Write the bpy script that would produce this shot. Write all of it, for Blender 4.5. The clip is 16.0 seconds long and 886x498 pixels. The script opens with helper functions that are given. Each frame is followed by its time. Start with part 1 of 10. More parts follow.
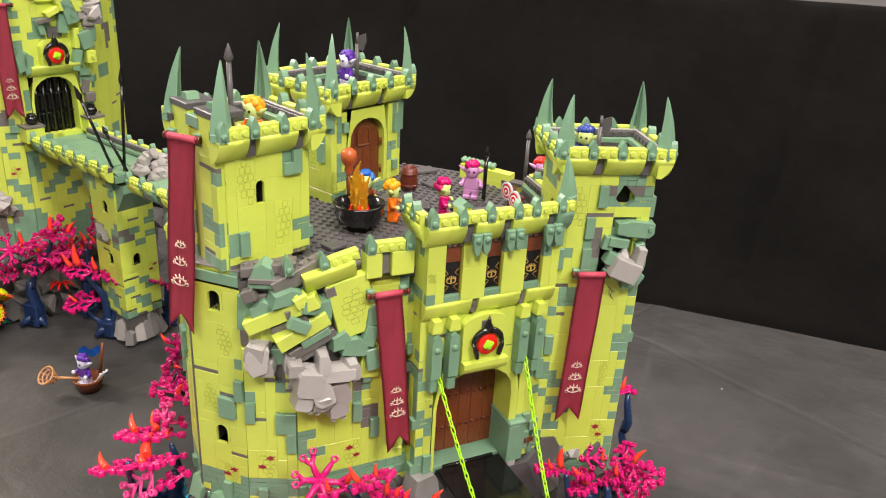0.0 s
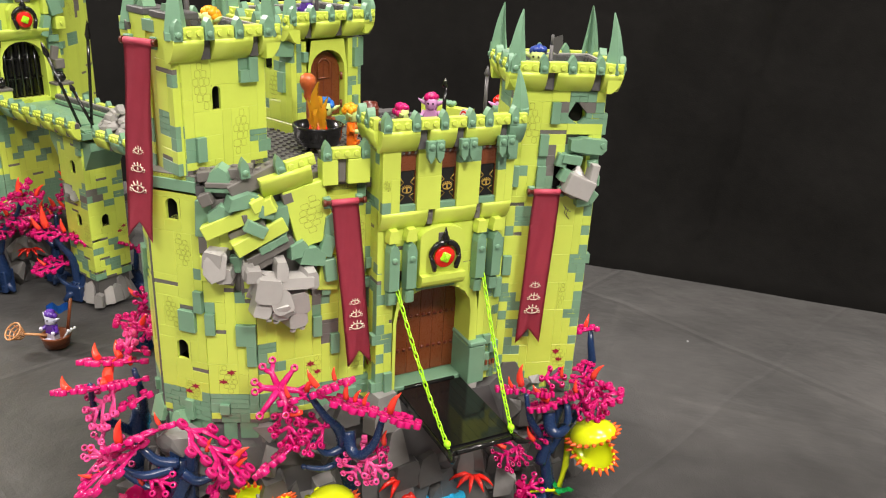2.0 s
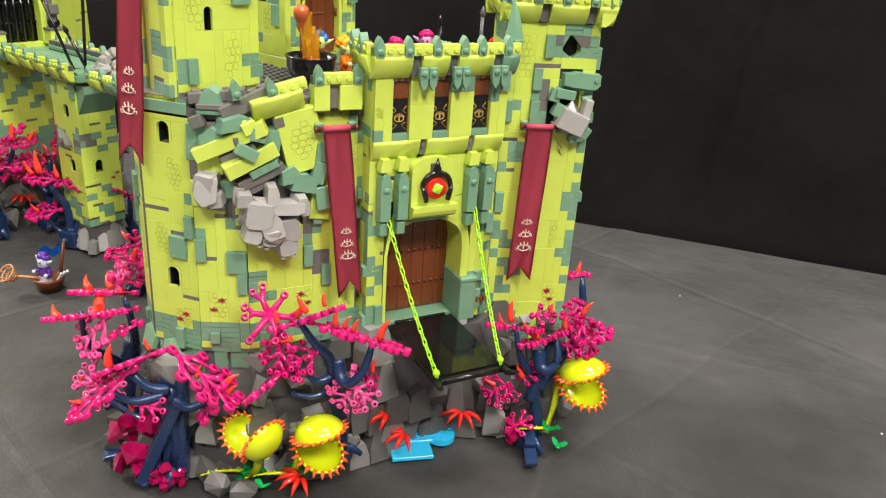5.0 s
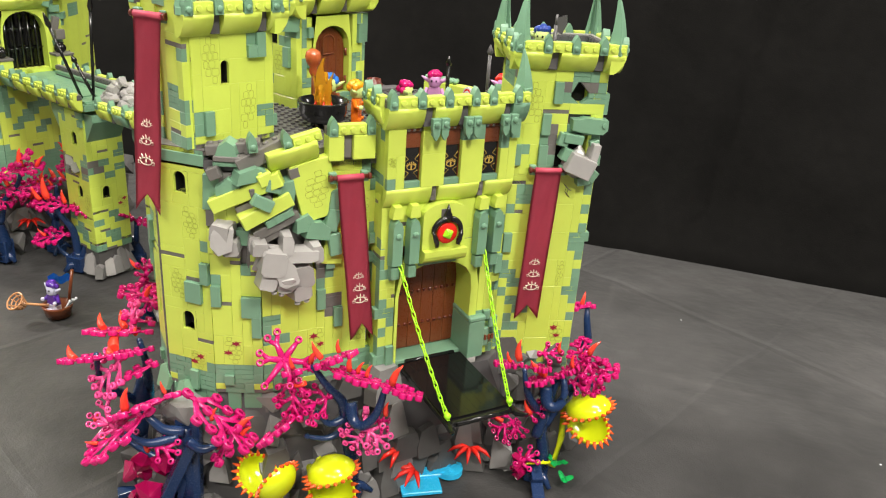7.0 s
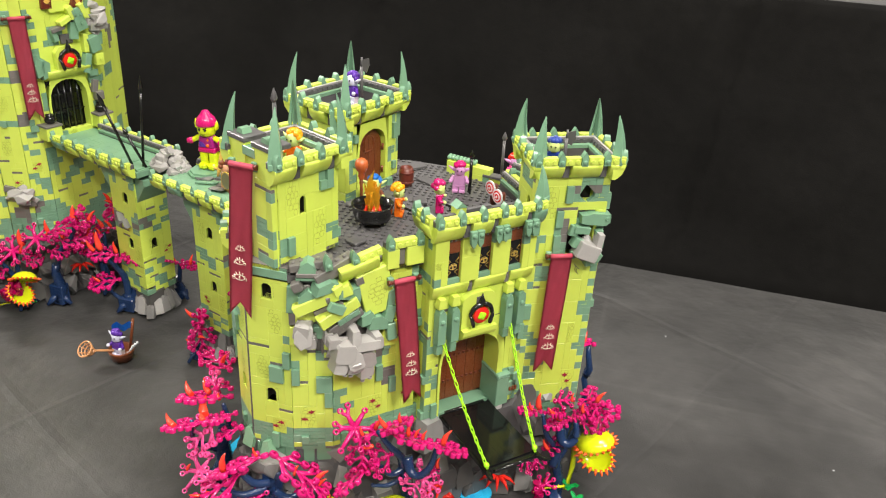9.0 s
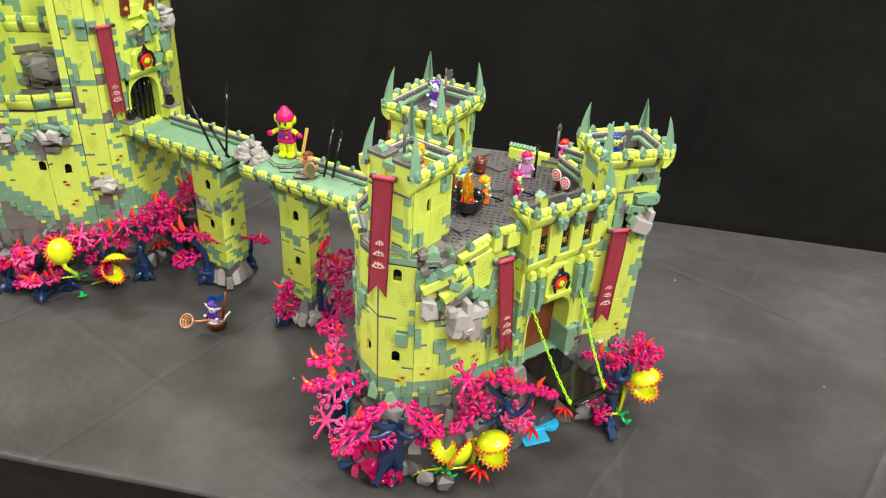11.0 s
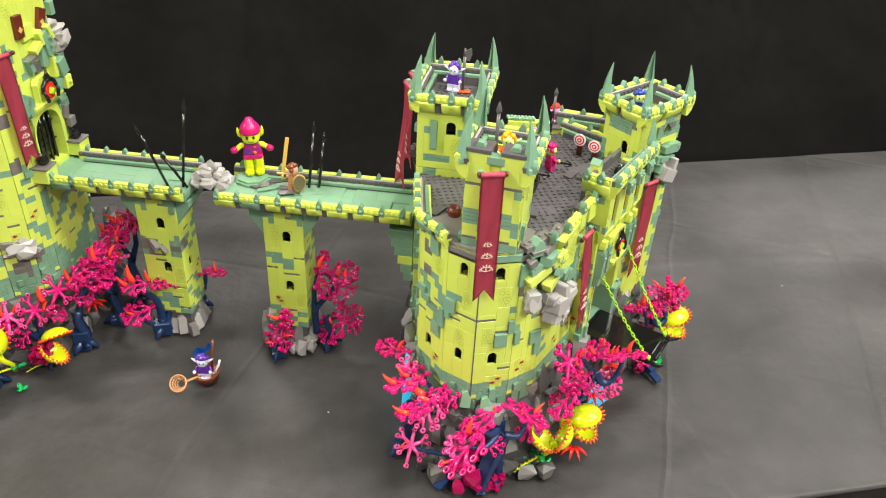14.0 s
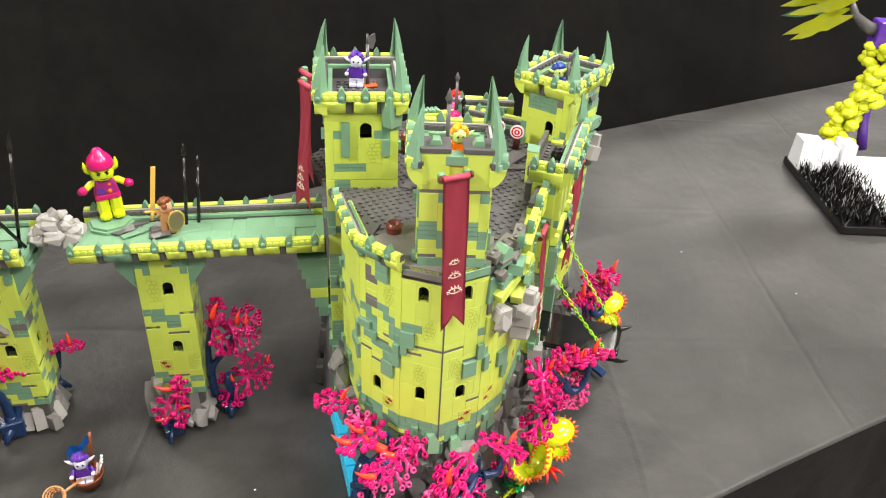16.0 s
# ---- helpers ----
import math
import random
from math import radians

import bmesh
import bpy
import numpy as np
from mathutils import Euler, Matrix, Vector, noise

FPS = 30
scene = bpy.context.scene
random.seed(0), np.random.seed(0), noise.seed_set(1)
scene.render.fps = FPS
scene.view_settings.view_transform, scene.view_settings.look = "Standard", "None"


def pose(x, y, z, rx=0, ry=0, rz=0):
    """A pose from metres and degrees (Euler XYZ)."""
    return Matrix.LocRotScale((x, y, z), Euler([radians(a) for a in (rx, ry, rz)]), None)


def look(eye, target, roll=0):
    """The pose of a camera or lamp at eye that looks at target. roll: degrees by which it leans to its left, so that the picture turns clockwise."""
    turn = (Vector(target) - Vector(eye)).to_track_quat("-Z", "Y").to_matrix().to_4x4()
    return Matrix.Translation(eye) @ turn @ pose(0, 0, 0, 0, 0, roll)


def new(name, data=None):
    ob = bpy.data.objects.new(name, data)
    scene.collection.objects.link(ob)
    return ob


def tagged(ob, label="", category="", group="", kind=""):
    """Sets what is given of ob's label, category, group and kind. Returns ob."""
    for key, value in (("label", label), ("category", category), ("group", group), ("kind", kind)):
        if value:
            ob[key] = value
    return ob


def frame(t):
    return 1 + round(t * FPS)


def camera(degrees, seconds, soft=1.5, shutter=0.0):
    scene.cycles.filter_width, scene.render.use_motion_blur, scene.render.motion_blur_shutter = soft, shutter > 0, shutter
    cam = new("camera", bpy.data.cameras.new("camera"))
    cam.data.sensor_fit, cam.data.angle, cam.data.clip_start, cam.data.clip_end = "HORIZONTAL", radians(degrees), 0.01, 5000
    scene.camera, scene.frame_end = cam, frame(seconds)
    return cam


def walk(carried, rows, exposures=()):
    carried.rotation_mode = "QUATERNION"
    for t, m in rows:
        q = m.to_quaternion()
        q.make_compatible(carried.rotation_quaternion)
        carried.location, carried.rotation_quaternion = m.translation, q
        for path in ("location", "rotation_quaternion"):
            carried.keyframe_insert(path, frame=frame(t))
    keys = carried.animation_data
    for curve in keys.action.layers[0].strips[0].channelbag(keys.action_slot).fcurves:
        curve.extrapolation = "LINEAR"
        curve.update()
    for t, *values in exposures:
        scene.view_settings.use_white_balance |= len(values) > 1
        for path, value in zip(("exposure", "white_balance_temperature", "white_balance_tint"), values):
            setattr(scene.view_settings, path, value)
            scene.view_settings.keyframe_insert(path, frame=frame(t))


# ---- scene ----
cam = camera(58.4, 16.0, 1.15)
PATH = [
    (0, (0.0, 0.0, 0.602), (-0.5730, 1.7443, -0.1920), 3.5),
    (0.5, (0.016, -0.012, 0.582), (-0.5530, 1.7493, -0.1760), 3.3),
    (1, (0.029, -0.023, 0.561), (-0.5330, 1.7493, -0.1780), 3.2),
    (1.5, (0.039, -0.028, 0.543), (-0.5140, 1.7473, -0.1930), 3.1),
    (2, (0.041, -0.036, 0.524), (-0.5030, 1.7403, -0.2170), 3.1),
    (2.5, (0.042, -0.04, 0.509), (-0.4960, 1.7353, -0.2410), 3.1),
    (3, (0.047, -0.037, 0.5), (-0.4870, 1.7333, -0.2620), 3.3),
    (3.5, (0.051, -0.044, 0.491), (-0.4790, 1.7253, -0.2760), 3.5),
    (3.7, (0.054, -0.046, 0.49), (-0.4770, 1.7173, -0.2900), 3.6),
    (5.8, (0.051, -0.049, 0.484), (-0.4764, 1.7126, -0.3020), 4.1),
    (6, (0.049, -0.049, 0.492), (-0.4764, 1.7126, -0.2940), 4.1),
    (6.5, (0.045, -0.048, 0.508), (-0.4764, 1.7146, -0.2810), 4.2),
    (7, (0.036, -0.049, 0.527), (-0.4804, 1.7136, -0.2660), 4.2),
    (7.5, (0.022, -0.05, 0.561), (-0.4844, 1.7086, -0.2450), 4.0),
    (8, (0.008, -0.06, 0.594), (-0.4774, 1.6946, -0.2340), 3.9),
    (8.2, (0.0, -0.07, 0.613), (-0.4774, 1.6806, -0.2280), 3.7),
    (10.3, (-0.024, -0.258, 0.837), (-0.3810, 1.4170, -0.1970), 3.8),
    (10.5, (-0.044, -0.267, 0.843), (-0.3980, 1.4000, -0.2050), 3.5),
    (11, (-0.161, -0.306, 0.843), (-0.4260, 1.3690, -0.2160), 3.4),
    (11.5, (-0.264, -0.343, 0.853), (-0.4350, 1.3450, -0.2070), 2.8),
    (12, (-0.303, -0.295, 0.836), (-0.4000, 1.3840, -0.2470), 2.4),
    (12.5, (-0.331, -0.239, 0.824), (-0.3410, 1.4310, -0.2770), 2.4),
    (13, (-0.357, -0.212, 0.814), (-0.2870, 1.4360, -0.3180), 2.4),
    (13.5, (-0.444, -0.214, 0.817), (-0.2130, 1.4210, -0.3100), 2.8),
    (14, (-0.568, -0.233, 0.824), (-0.1840, 1.3900, -0.2790), 3.1),
    (14.5, (-0.634, -0.221, 0.814), (-0.1380, 1.3720, -0.2890), 3.2),
    (15, (-0.646, -0.149, 0.793), (-0.0460, 1.4060, -0.3120), 3.1),
    (15.5, (-0.639, -0.077, 0.771), (0.0720, 1.4350, -0.3270), 3.0),
    (16, (-0.66, -0.055, 0.752), (0.1750, 1.4060, -0.3300), 3.1),
]
walk(cam, [(t, look(eye, target, roll)) for t, eye, target, roll in PATH],
     [(0, -0.12, 6700, 18), (0.5, -0.12, 6800, 22), (1.0, -0.10, 6900, 23), (1.5, -0.07, 6750, 18), (2.0, -0.04, 6600, 13), (2.5, 0.0, 6500, 10),
      (3.5, 0.02, 6500, 10), (8, 0.0, 6500, 10), (11, 0.06, 6500, 10), (16, 0.22, 6500, 10)])

# ---- world, light ----
world = bpy.data.worlds.new("hall_air")
scene.world = world
world.use_nodes = True
world.node_tree.nodes["Background"].inputs[0].default_value = (1.0, 0.97, 0.93, 1)
world.node_tree.nodes["Background"].inputs[1].default_value = 0.022


def ceiling_lamp(x, y, power, sx=1.6, sy=0.5):
    """A rectangular ceiling light of the exhibition hall."""
    data = bpy.data.lights.new("ceiling_light", "AREA")
    data.shape, data.size, data.size_y, data.energy = "RECTANGLE", sx, sy, power
    data.color = (1.0, 0.95, 0.88)
    ob = new("ceiling_light", data)
    ob.location = (x, y, 3.85)
    return tagged(ob, "long white ceiling light panel of the hall", "lamp", "ceiling lights")


for lx, ly, power in ((-5.2, 0.8, 520), (0.3, 0.2, 125), (-2.2, -2.6, 52), (0.6, -2.8, 205), (2.6, -1.2, 255), (-1.7, 4.4, 115), (3.7, 3.4, 165)):
    ceiling_lamp(lx, ly, power)

# ---- materials ----
def plastic(name, rgb, rough=0.28, vary=0.06, bump=0.02, trans=0.0, coat=0.0, grime=0.0):
    """Moulded plastic: small differences from piece to piece, faint cloudiness, scuffed gloss."""
    m = bpy.data.materials.new(name)
    m.use_nodes = True
    nt = m.node_tree
    b = nt.nodes["Principled BSDF"]
    info = nt.nodes.new("ShaderNodeObjectInfo")
    co = nt.nodes.new("ShaderNodeNewGeometry")
    n1 = nt.nodes.new("ShaderNodeTexNoise")
    n1.inputs["Scale"].default_value = 70
    n1.inputs["Detail"].default_value = 4
    n2 = nt.nodes.new("ShaderNodeTexNoise")
    n2.inputs["Scale"].default_value = 900
    n2.inputs["Detail"].default_value = 3
    nt.links.new(co.outputs["Position"], n1.inputs["Vector"])
    nt.links.new(co.outputs["Position"], n2.inputs["Vector"])
    mixv = nt.nodes.new("ShaderNodeMath")
    mixv.operation = "MULTIPLY_ADD"
    mixv.inputs[1].default_value = vary
    nt.links.new(info.outputs["Random"], mixv.inputs[0])
    mr = nt.nodes.new("ShaderNodeMapRange")
    mr.inputs["From Min"].default_value, mr.inputs["From Max"].default_value = 0.3, 0.7
    mr.inputs["To Min"].default_value, mr.inputs["To Max"].default_value = 1 - vary - grime, 1 - vary * 0.2
    nt.links.new(n1.outputs["Fac"], mr.inputs["Value"])
    nt.links.new(mr.outputs["Result"], mixv.inputs[2])
    hsv = nt.nodes.new("ShaderNodeHueSaturation")
    hsv.inputs["Color"].default_value = (*rgb, 1)
    nt.links.new(mixv.outputs[0], hsv.inputs["Value"])
    nt.links.new(hsv.outputs["Color"], b.inputs["Base Color"])
    mr2 = nt.nodes.new("ShaderNodeMapRange")
    mr2.inputs["To Min"].default_value, mr2.inputs["To Max"].default_value = max(rough - 0.08, 0.04), rough + 0.1
    nt.links.new(n2.outputs["Fac"], mr2.inputs["Value"])
    nt.links.new(mr2.outputs["Result"], b.inputs["Roughness"])
    if bump:
        bp = nt.nodes.new("ShaderNodeBump")
        bp.inputs["Strength"].default_value = bump
        bp.inputs["Distance"].default_value = 0.002
        nt.links.new(n1.outputs["Fac"], bp.inputs["Height"])
        nt.links.new(bp.outputs["Normal"], b.inputs["Normal"])
    b.inputs["Transmission Weight"].default_value = trans
    b.inputs["Coat Weight"].default_value = coat
    return m


def cloth(name, rgb, rough, fold, weave, sheen=0.3, fold_scale=6.0):
    """Woven cloth: broad folds and fine weave as relief, uneven wear in the colour."""
    m = bpy.data.materials.new(name)
    m.use_nodes = True
    nt = m.node_tree
    b = nt.nodes["Principled BSDF"]
    co = nt.nodes.new("ShaderNodeNewGeometry")
    n1 = nt.nodes.new("ShaderNodeTexNoise")
    n1.inputs["Scale"].default_value = fold_scale
    n1.inputs["Detail"].default_value = 5
    n2 = nt.nodes.new("ShaderNodeTexNoise")
    n2.inputs["Scale"].default_value = 500
    n2.inputs["Detail"].default_value = 2
    for n in (n1, n2):
        nt.links.new(co.outputs["Position"], n.inputs["Vector"])
    ramp = nt.nodes.new("ShaderNodeMapRange")
    ramp.inputs["From Min"].default_value, ramp.inputs["From Max"].default_value = 0.3, 0.7
    ramp.inputs["To Min"].default_value, ramp.inputs["To Max"].default_value = 0.72, 1.28
    nt.links.new(n1.outputs["Fac"], ramp.inputs["Value"])
    n3 = nt.nodes.new("ShaderNodeTexNoise")
    n3.inputs["Scale"].default_value, n3.inputs["Detail"].default_value, n3.inputs["Roughness"].default_value = 38, 6, 0.7
    nt.links.new(co.outputs["Position"], n3.inputs["Vector"])
    dust = nt.nodes.new("ShaderNodeMapRange")
    dust.inputs["From Min"].default_value, dust.inputs["From Max"].default_value = 0.3, 0.75
    dust.inputs["To Min"].default_value, dust.inputs["To Max"].default_value = 0.78, 1.28
    nt.links.new(n3.outputs["Fac"], dust.inputs["Value"])
    both = nt.nodes.new("ShaderNodeMath")
    both.operation = "MULTIPLY"
    nt.links.new(ramp.outputs["Result"], both.inputs[0])
    nt.links.new(dust.outputs["Result"], both.inputs[1])
    hsv = nt.nodes.new("ShaderNodeHueSaturation")
    hsv.inputs["Color"].default_value = (*rgb, 1)
    nt.links.new(both.outputs[0], hsv.inputs["Value"])
    nt.links.new(hsv.outputs["Color"], b.inputs["Base Color"])
    b.inputs["Roughness"].default_value = rough
    b.inputs["Sheen Weight"].default_value = sheen
    b.inputs["Specular IOR Level"].default_value = 0.42 if sheen else 0.1
    b1 = nt.nodes.new("ShaderNodeBump")
    b1.inputs["Strength"].default_value, b1.inputs["Distance"].default_value = fold, 0.02
    nt.links.new(n1.outputs["Fac"], b1.inputs["Height"])
    b2 = nt.nodes.new("ShaderNodeBump")
    b2.inputs["Strength"].default_value, b2.inputs["Distance"].default_value = weave, 0.001
    nt.links.new(n2.outputs["Fac"], b2.inputs["Height"])
    nt.links.new(b1.outputs["Normal"], b2.inputs["Normal"])
    nt.links.new(b2.outputs["Normal"], b.inputs["Normal"])
    return m


LIME = plastic("lime_plastic", (0.56, 0.675, 0.098), 0.3)
LIME_DARK = plastic("lime_print", (0.27, 0.32, 0.035), 0.4)
GREEN = plastic("sand_green_plastic", (0.165, 0.31, 0.20), 0.3, 0.10)
PALE_GREEN = plastic("pale_green_plastic", (0.176, 0.328, 0.200), 0.3, 0.10)
DARK = plastic("dark_grey_plastic", (0.092, 0.088, 0.089), 0.32, 0.12)
ROCK = plastic("rock_grey_plastic", (0.100, 0.096, 0.092), 0.38, 0.25)
STONE = plastic("stone_plastic", (0.215, 0.208, 0.20), 0.35, 0.2)
GREY = plastic("light_grey_plastic", (0.36, 0.345, 0.33), 0.3, 0.12)
STRIP = plastic("stone_grey_plastic", (0.150, 0.140, 0.128), 0.35, 0.15)
# near-black: the shade inside openings is put into this colour
HOLLOW_SHADE = plastic("painted_unlit_inside", (0.006, 0.006, 0.006), 0.9)
BLACK = plastic("black_plastic", (0.008, 0.008, 0.008), 0.15)
GLOSS_BLACK = plastic("glossy_black_plastic", (0.006, 0.006, 0.006), 0.06, bump=0.004)
BROWN = plastic("reddish_brown_plastic", (0.17, 0.045, 0.014), 0.28, 0.1)
RED_BROWN = plastic("dark_red_brown_plastic", (0.12, 0.022, 0.012), 0.3, 0.1)
MAGENTA = plastic("magenta_plastic", (0.52, 0.006, 0.130), 0.25, 0.10)
PINK = plastic("pink_plastic", (0.72, 0.07, 0.26), 0.25, 0.10)
CORAL = plastic("red_coral_plastic", (0.84, 0.055, 0.03), 0.2, 0.10)
NAVY = plastic("dark_blue_plastic", (0.010, 0.028, 0.085), 0.25, 0.12)
BLUE = plastic("blue_plastic", (0.01, 0.13, 0.50), 0.3)
CYAN = plastic("azure_plastic", (0.03, 0.48, 0.80), 0.25)
ACID = plastic("acid_yellow_green_plastic", (0.60, 0.68, 0.01), 0.15, 0.08, coat=0.3)
BRIGHT_GREEN = plastic("bright_green_plastic", (0.01, 0.45, 0.10), 0.25)
CHAIN_GREEN = plastic("neon_green_plastic", (0.36, 0.78, 0.02), 0.2)
RED = plastic("red_plastic", (0.70, 0.018, 0.01), 0.2)
RUST = plastic("rust_orange_plastic", (0.45, 0.10, 0.03), 0.25)
ORANGE = plastic("orange_plastic", (0.85, 0.17, 0.01), 0.25)
FLAME = plastic("clear_amber_plastic", (0.95, 0.50, 0.03), 0.1, trans=0.65)
FLAME_RED = plastic("clear_red_plastic", (0.80, 0.03, 0.01), 0.1, trans=0.4)
CRYSTAL = plastic("clear_magenta_crystal", (0.45, 0.004, 0.09), 0.08, trans=0.35)
PURPLE = plastic("purple_plastic", (0.10, 0.03, 0.32), 0.25)
WHITE = plastic("white_plastic", (0.74, 0.75, 0.78), 0.3)
TAN = plastic("tan_plastic", (0.50, 0.24, 0.10), 0.3)
GOLD = plastic("gold_plastic", (0.62, 0.40, 0.08), 0.25)
YELLOW_LEAF = plastic("yellow_leaf_plastic", (0.62, 0.66, 0.02), 0.25)
BANNER = plastic("wine_red_cloth", (0.47, 0.055, 0.095), 0.6, 0.05, 0.03, grime=0.05)
PRINT_CREAM = plastic("cream_print", (0.72, 0.60, 0.48), 0.5)
def worn_table(m):
    """Adds long press creases and broad lighter and darker patches to the cloth."""
    nt = m.node_tree
    b = nt.nodes["Principled BSDF"]
    co = nt.nodes.new("ShaderNodeNewGeometry")
    n = nt.nodes.new("ShaderNodeTexNoise")
    n.inputs["Scale"].default_value, n.inputs["Detail"].default_value = 3.2, 6
    n.inputs["Distortion"].default_value = 0.6
    nt.links.new(co.outputs["Position"], n.inputs["Vector"])
    mr = nt.nodes.new("ShaderNodeMapRange")
    mr.inputs["From Min"].default_value, mr.inputs["From Max"].default_value = 0.36, 0.62
    mr.inputs["To Min"].default_value, mr.inputs["To Max"].default_value = 0.62, 1.22
    nt.links.new(n.outputs["Fac"], mr.inputs["Value"])
    old = b.inputs["Base Color"].links[0].from_socket
    mul = nt.nodes.new("ShaderNodeVectorMath")
    mul.operation = "SCALE"
    nt.links.new(old, mul.inputs[0])
    nt.links.new(mr.outputs["Result"], mul.inputs["Scale"])
    nt.links.new(mul.outputs["Vector"], b.inputs["Base Color"])
    # broad lighter and darker patches over the finer ones
    n2 = nt.nodes.new("ShaderNodeTexNoise")
    n2.inputs["Scale"].default_value, n2.inputs["Detail"].default_value, n2.inputs["Distortion"].default_value = 8.5, 5, 1.6
    nt.links.new(co.outputs["Position"], n2.inputs["Vector"])
    m2 = nt.nodes.new("ShaderNodeMapRange")
    m2.inputs["From Min"].default_value, m2.inputs["From Max"].default_value = 0.38, 0.56
    m2.inputs["To Min"].default_value, m2.inputs["To Max"].default_value = 0.84, 1.06
    nt.links.new(n2.outputs["Fac"], m2.inputs["Value"])
    mul2 = nt.nodes.new("ShaderNodeVectorMath")
    mul2.operation = "SCALE"
    nt.links.new(mul.outputs["Vector"], mul2.inputs[0])
    nt.links.new(m2.outputs["Result"], mul2.inputs["Scale"])
    cur = mul2.outputs["Vector"]
    # pale lines along the cloth's folds: a x + b y = c
    for fa, fb, fc, wd, gain in ((0.012, 1.0, 0.872, 0.006, 1.30), (-0.02, 1.0, 1.205, 0.010, 1.16), (1.0, 0.0, -0.020, 0.005, 1.30), (1.0, 0.10, 0.545, 0.006, 1.22), (-0.02, 1.0, 0.738, 0.004, 1.14)):
        dt = nt.nodes.new("ShaderNodeVectorMath")
        dt.operation = "DOT_PRODUCT"
        dt.inputs[1].default_value = (fa, fb, 0)
        nt.links.new(co.outputs["Position"], dt.inputs[0])
        sb = nt.nodes.new("ShaderNodeMath")
        sb.operation = "SUBTRACT"
        sb.inputs[1].default_value = fc
        nt.links.new(dt.outputs["Value"], sb.inputs[0])
        ab = nt.nodes.new("ShaderNodeMath")
        ab.operation = "ABSOLUTE"
        nt.links.new(sb.outputs["Value"], ab.inputs[0])
        ln = nt.nodes.new("ShaderNodeMapRange")
        ln.inputs["From Min"].default_value, ln.inputs["From Max"].default_value = 0.0, wd
        ln.inputs["To Min"].default_value, ln.inputs["To Max"].default_value = gain, 1.0
        nt.links.new(ab.outputs["Value"], ln.inputs["Value"])
        ml = nt.nodes.new("ShaderNodeVectorMath")
        ml.operation = "SCALE"
        nt.links.new(cur, ml.inputs[0])
        nt.links.new(ln.outputs["Result"], ml.inputs["Scale"])
        cur = ml.outputs["Vector"]
    nt.links.new(cur, b.inputs["Base Color"])
    last = b.inputs["Normal"].links[0].from_socket
    for ang, spacing, phase in ((26, 0.31, 0.11), (-64, 0.42, 0.05)):
        mp = nt.nodes.new("ShaderNodeMapping")
        mp.inputs["Rotation"].default_value = (0, 0, math.radians(ang))
        mp.inputs["Location"].default_value = (phase, 0, 0)
        nt.links.new(co.outputs["Position"], mp.inputs["Vector"])
        w = nt.nodes.new("ShaderNodeTexWave")
        w.wave_profile = "TRI"
        w.inputs["Scale"].default_value = 0.314 / spacing
        w.inputs["Distortion"].default_value, w.inputs["Detail"].default_value, w.inputs["Detail Scale"].default_value = 0.6, 3, 2.2
        nt.links.new(mp.outputs["Vector"], w.inputs["Vector"])
        pk = nt.nodes.new("ShaderNodeMapRange")
        pk.inputs["From Min"].default_value, pk.inputs["From Max"].default_value = 0.955, 1.0
        nt.links.new(w.outputs["Fac"], pk.inputs["Value"])
        bp = nt.nodes.new("ShaderNodeBump")
        bp.inputs["Strength"].default_value, bp.inputs["Distance"].default_value = 0.22, 0.004
        nt.links.new(pk.outputs["Result"], bp.inputs["Height"])
        nt.links.new(last, bp.inputs["Normal"])
        last = bp.outputs["Normal"]
    nt.links.new(last, b.inputs["Normal"])
    return m


TABLE = cloth("charcoal_tablecloth", (0.0285, 0.0270, 0.0260), 0.50, 0.45, 0.35, 0.25, 7)
worn_table(TABLE)
DRAPE = cloth("black_drape_cloth", (0.0050, 0.0047, 0.0043), 0.9, 0.6, 0.3, 0.0, 3)
HALL = plastic("painted_hall_wall", (0.16, 0.153, 0.142), 0.8, bump=0.0)
HALL_FLOOR = plastic("hall_concrete", (0.20, 0.19, 0.18), 0.6, bump=0.0)
PAPER = plastic("white_card", (0.80, 0.80, 0.78), 0.6, bump=0.0)
PRINT_RED = plastic("dark_red_print", (0.30, 0.008, 0.035), 0.4)
SKIRT = cloth("black_table_skirt", (0.014, 0.013, 0.0125), 0.85, 0.3, 0.3, 0.0, 6)

# ---- building blocks ----
STUD, ROW = 0.008, 0.0096
rng = random.Random(7)
cache = {}


def mesh_of(bm, name, mats):
    me = bpy.data.meshes.new(name)
    bm.to_mesh(me)
    bm.free()
    for m in (mats if isinstance(mats, (list, tuple)) else [mats]):
        me.materials.append(m)
    return me


def part(name, data, mat, parent, label="", m=None):
    """Links a bmesh or a finished mesh as one object under a thing or a part."""
    me = data if isinstance(data, bpy.types.Mesh) else mesh_of(data, name, mat)
    ob = new(name, me)
    ob.parent = parent
    if m is not None:
        ob.matrix_basis = m
    if label:
        ob["label"] = label
    return ob


def thing(name, label, category, m, group="", kind=""):
    """An Empty at the base of a thing, at the pose m."""
    ob = new(name)
    ob.empty_display_size = 0.02
    ob.matrix_basis = m
    return tagged(ob, label, category, group, kind)


def solid(name, bm, mat, m, label, category, group="", kind=""):
    """A thing that is one mesh."""
    ob = new(name, bm if isinstance(bm, bpy.types.Mesh) else mesh_of(bm, name, mat))
    ob.matrix_basis = m
    return tagged(ob, label, category, group, kind)


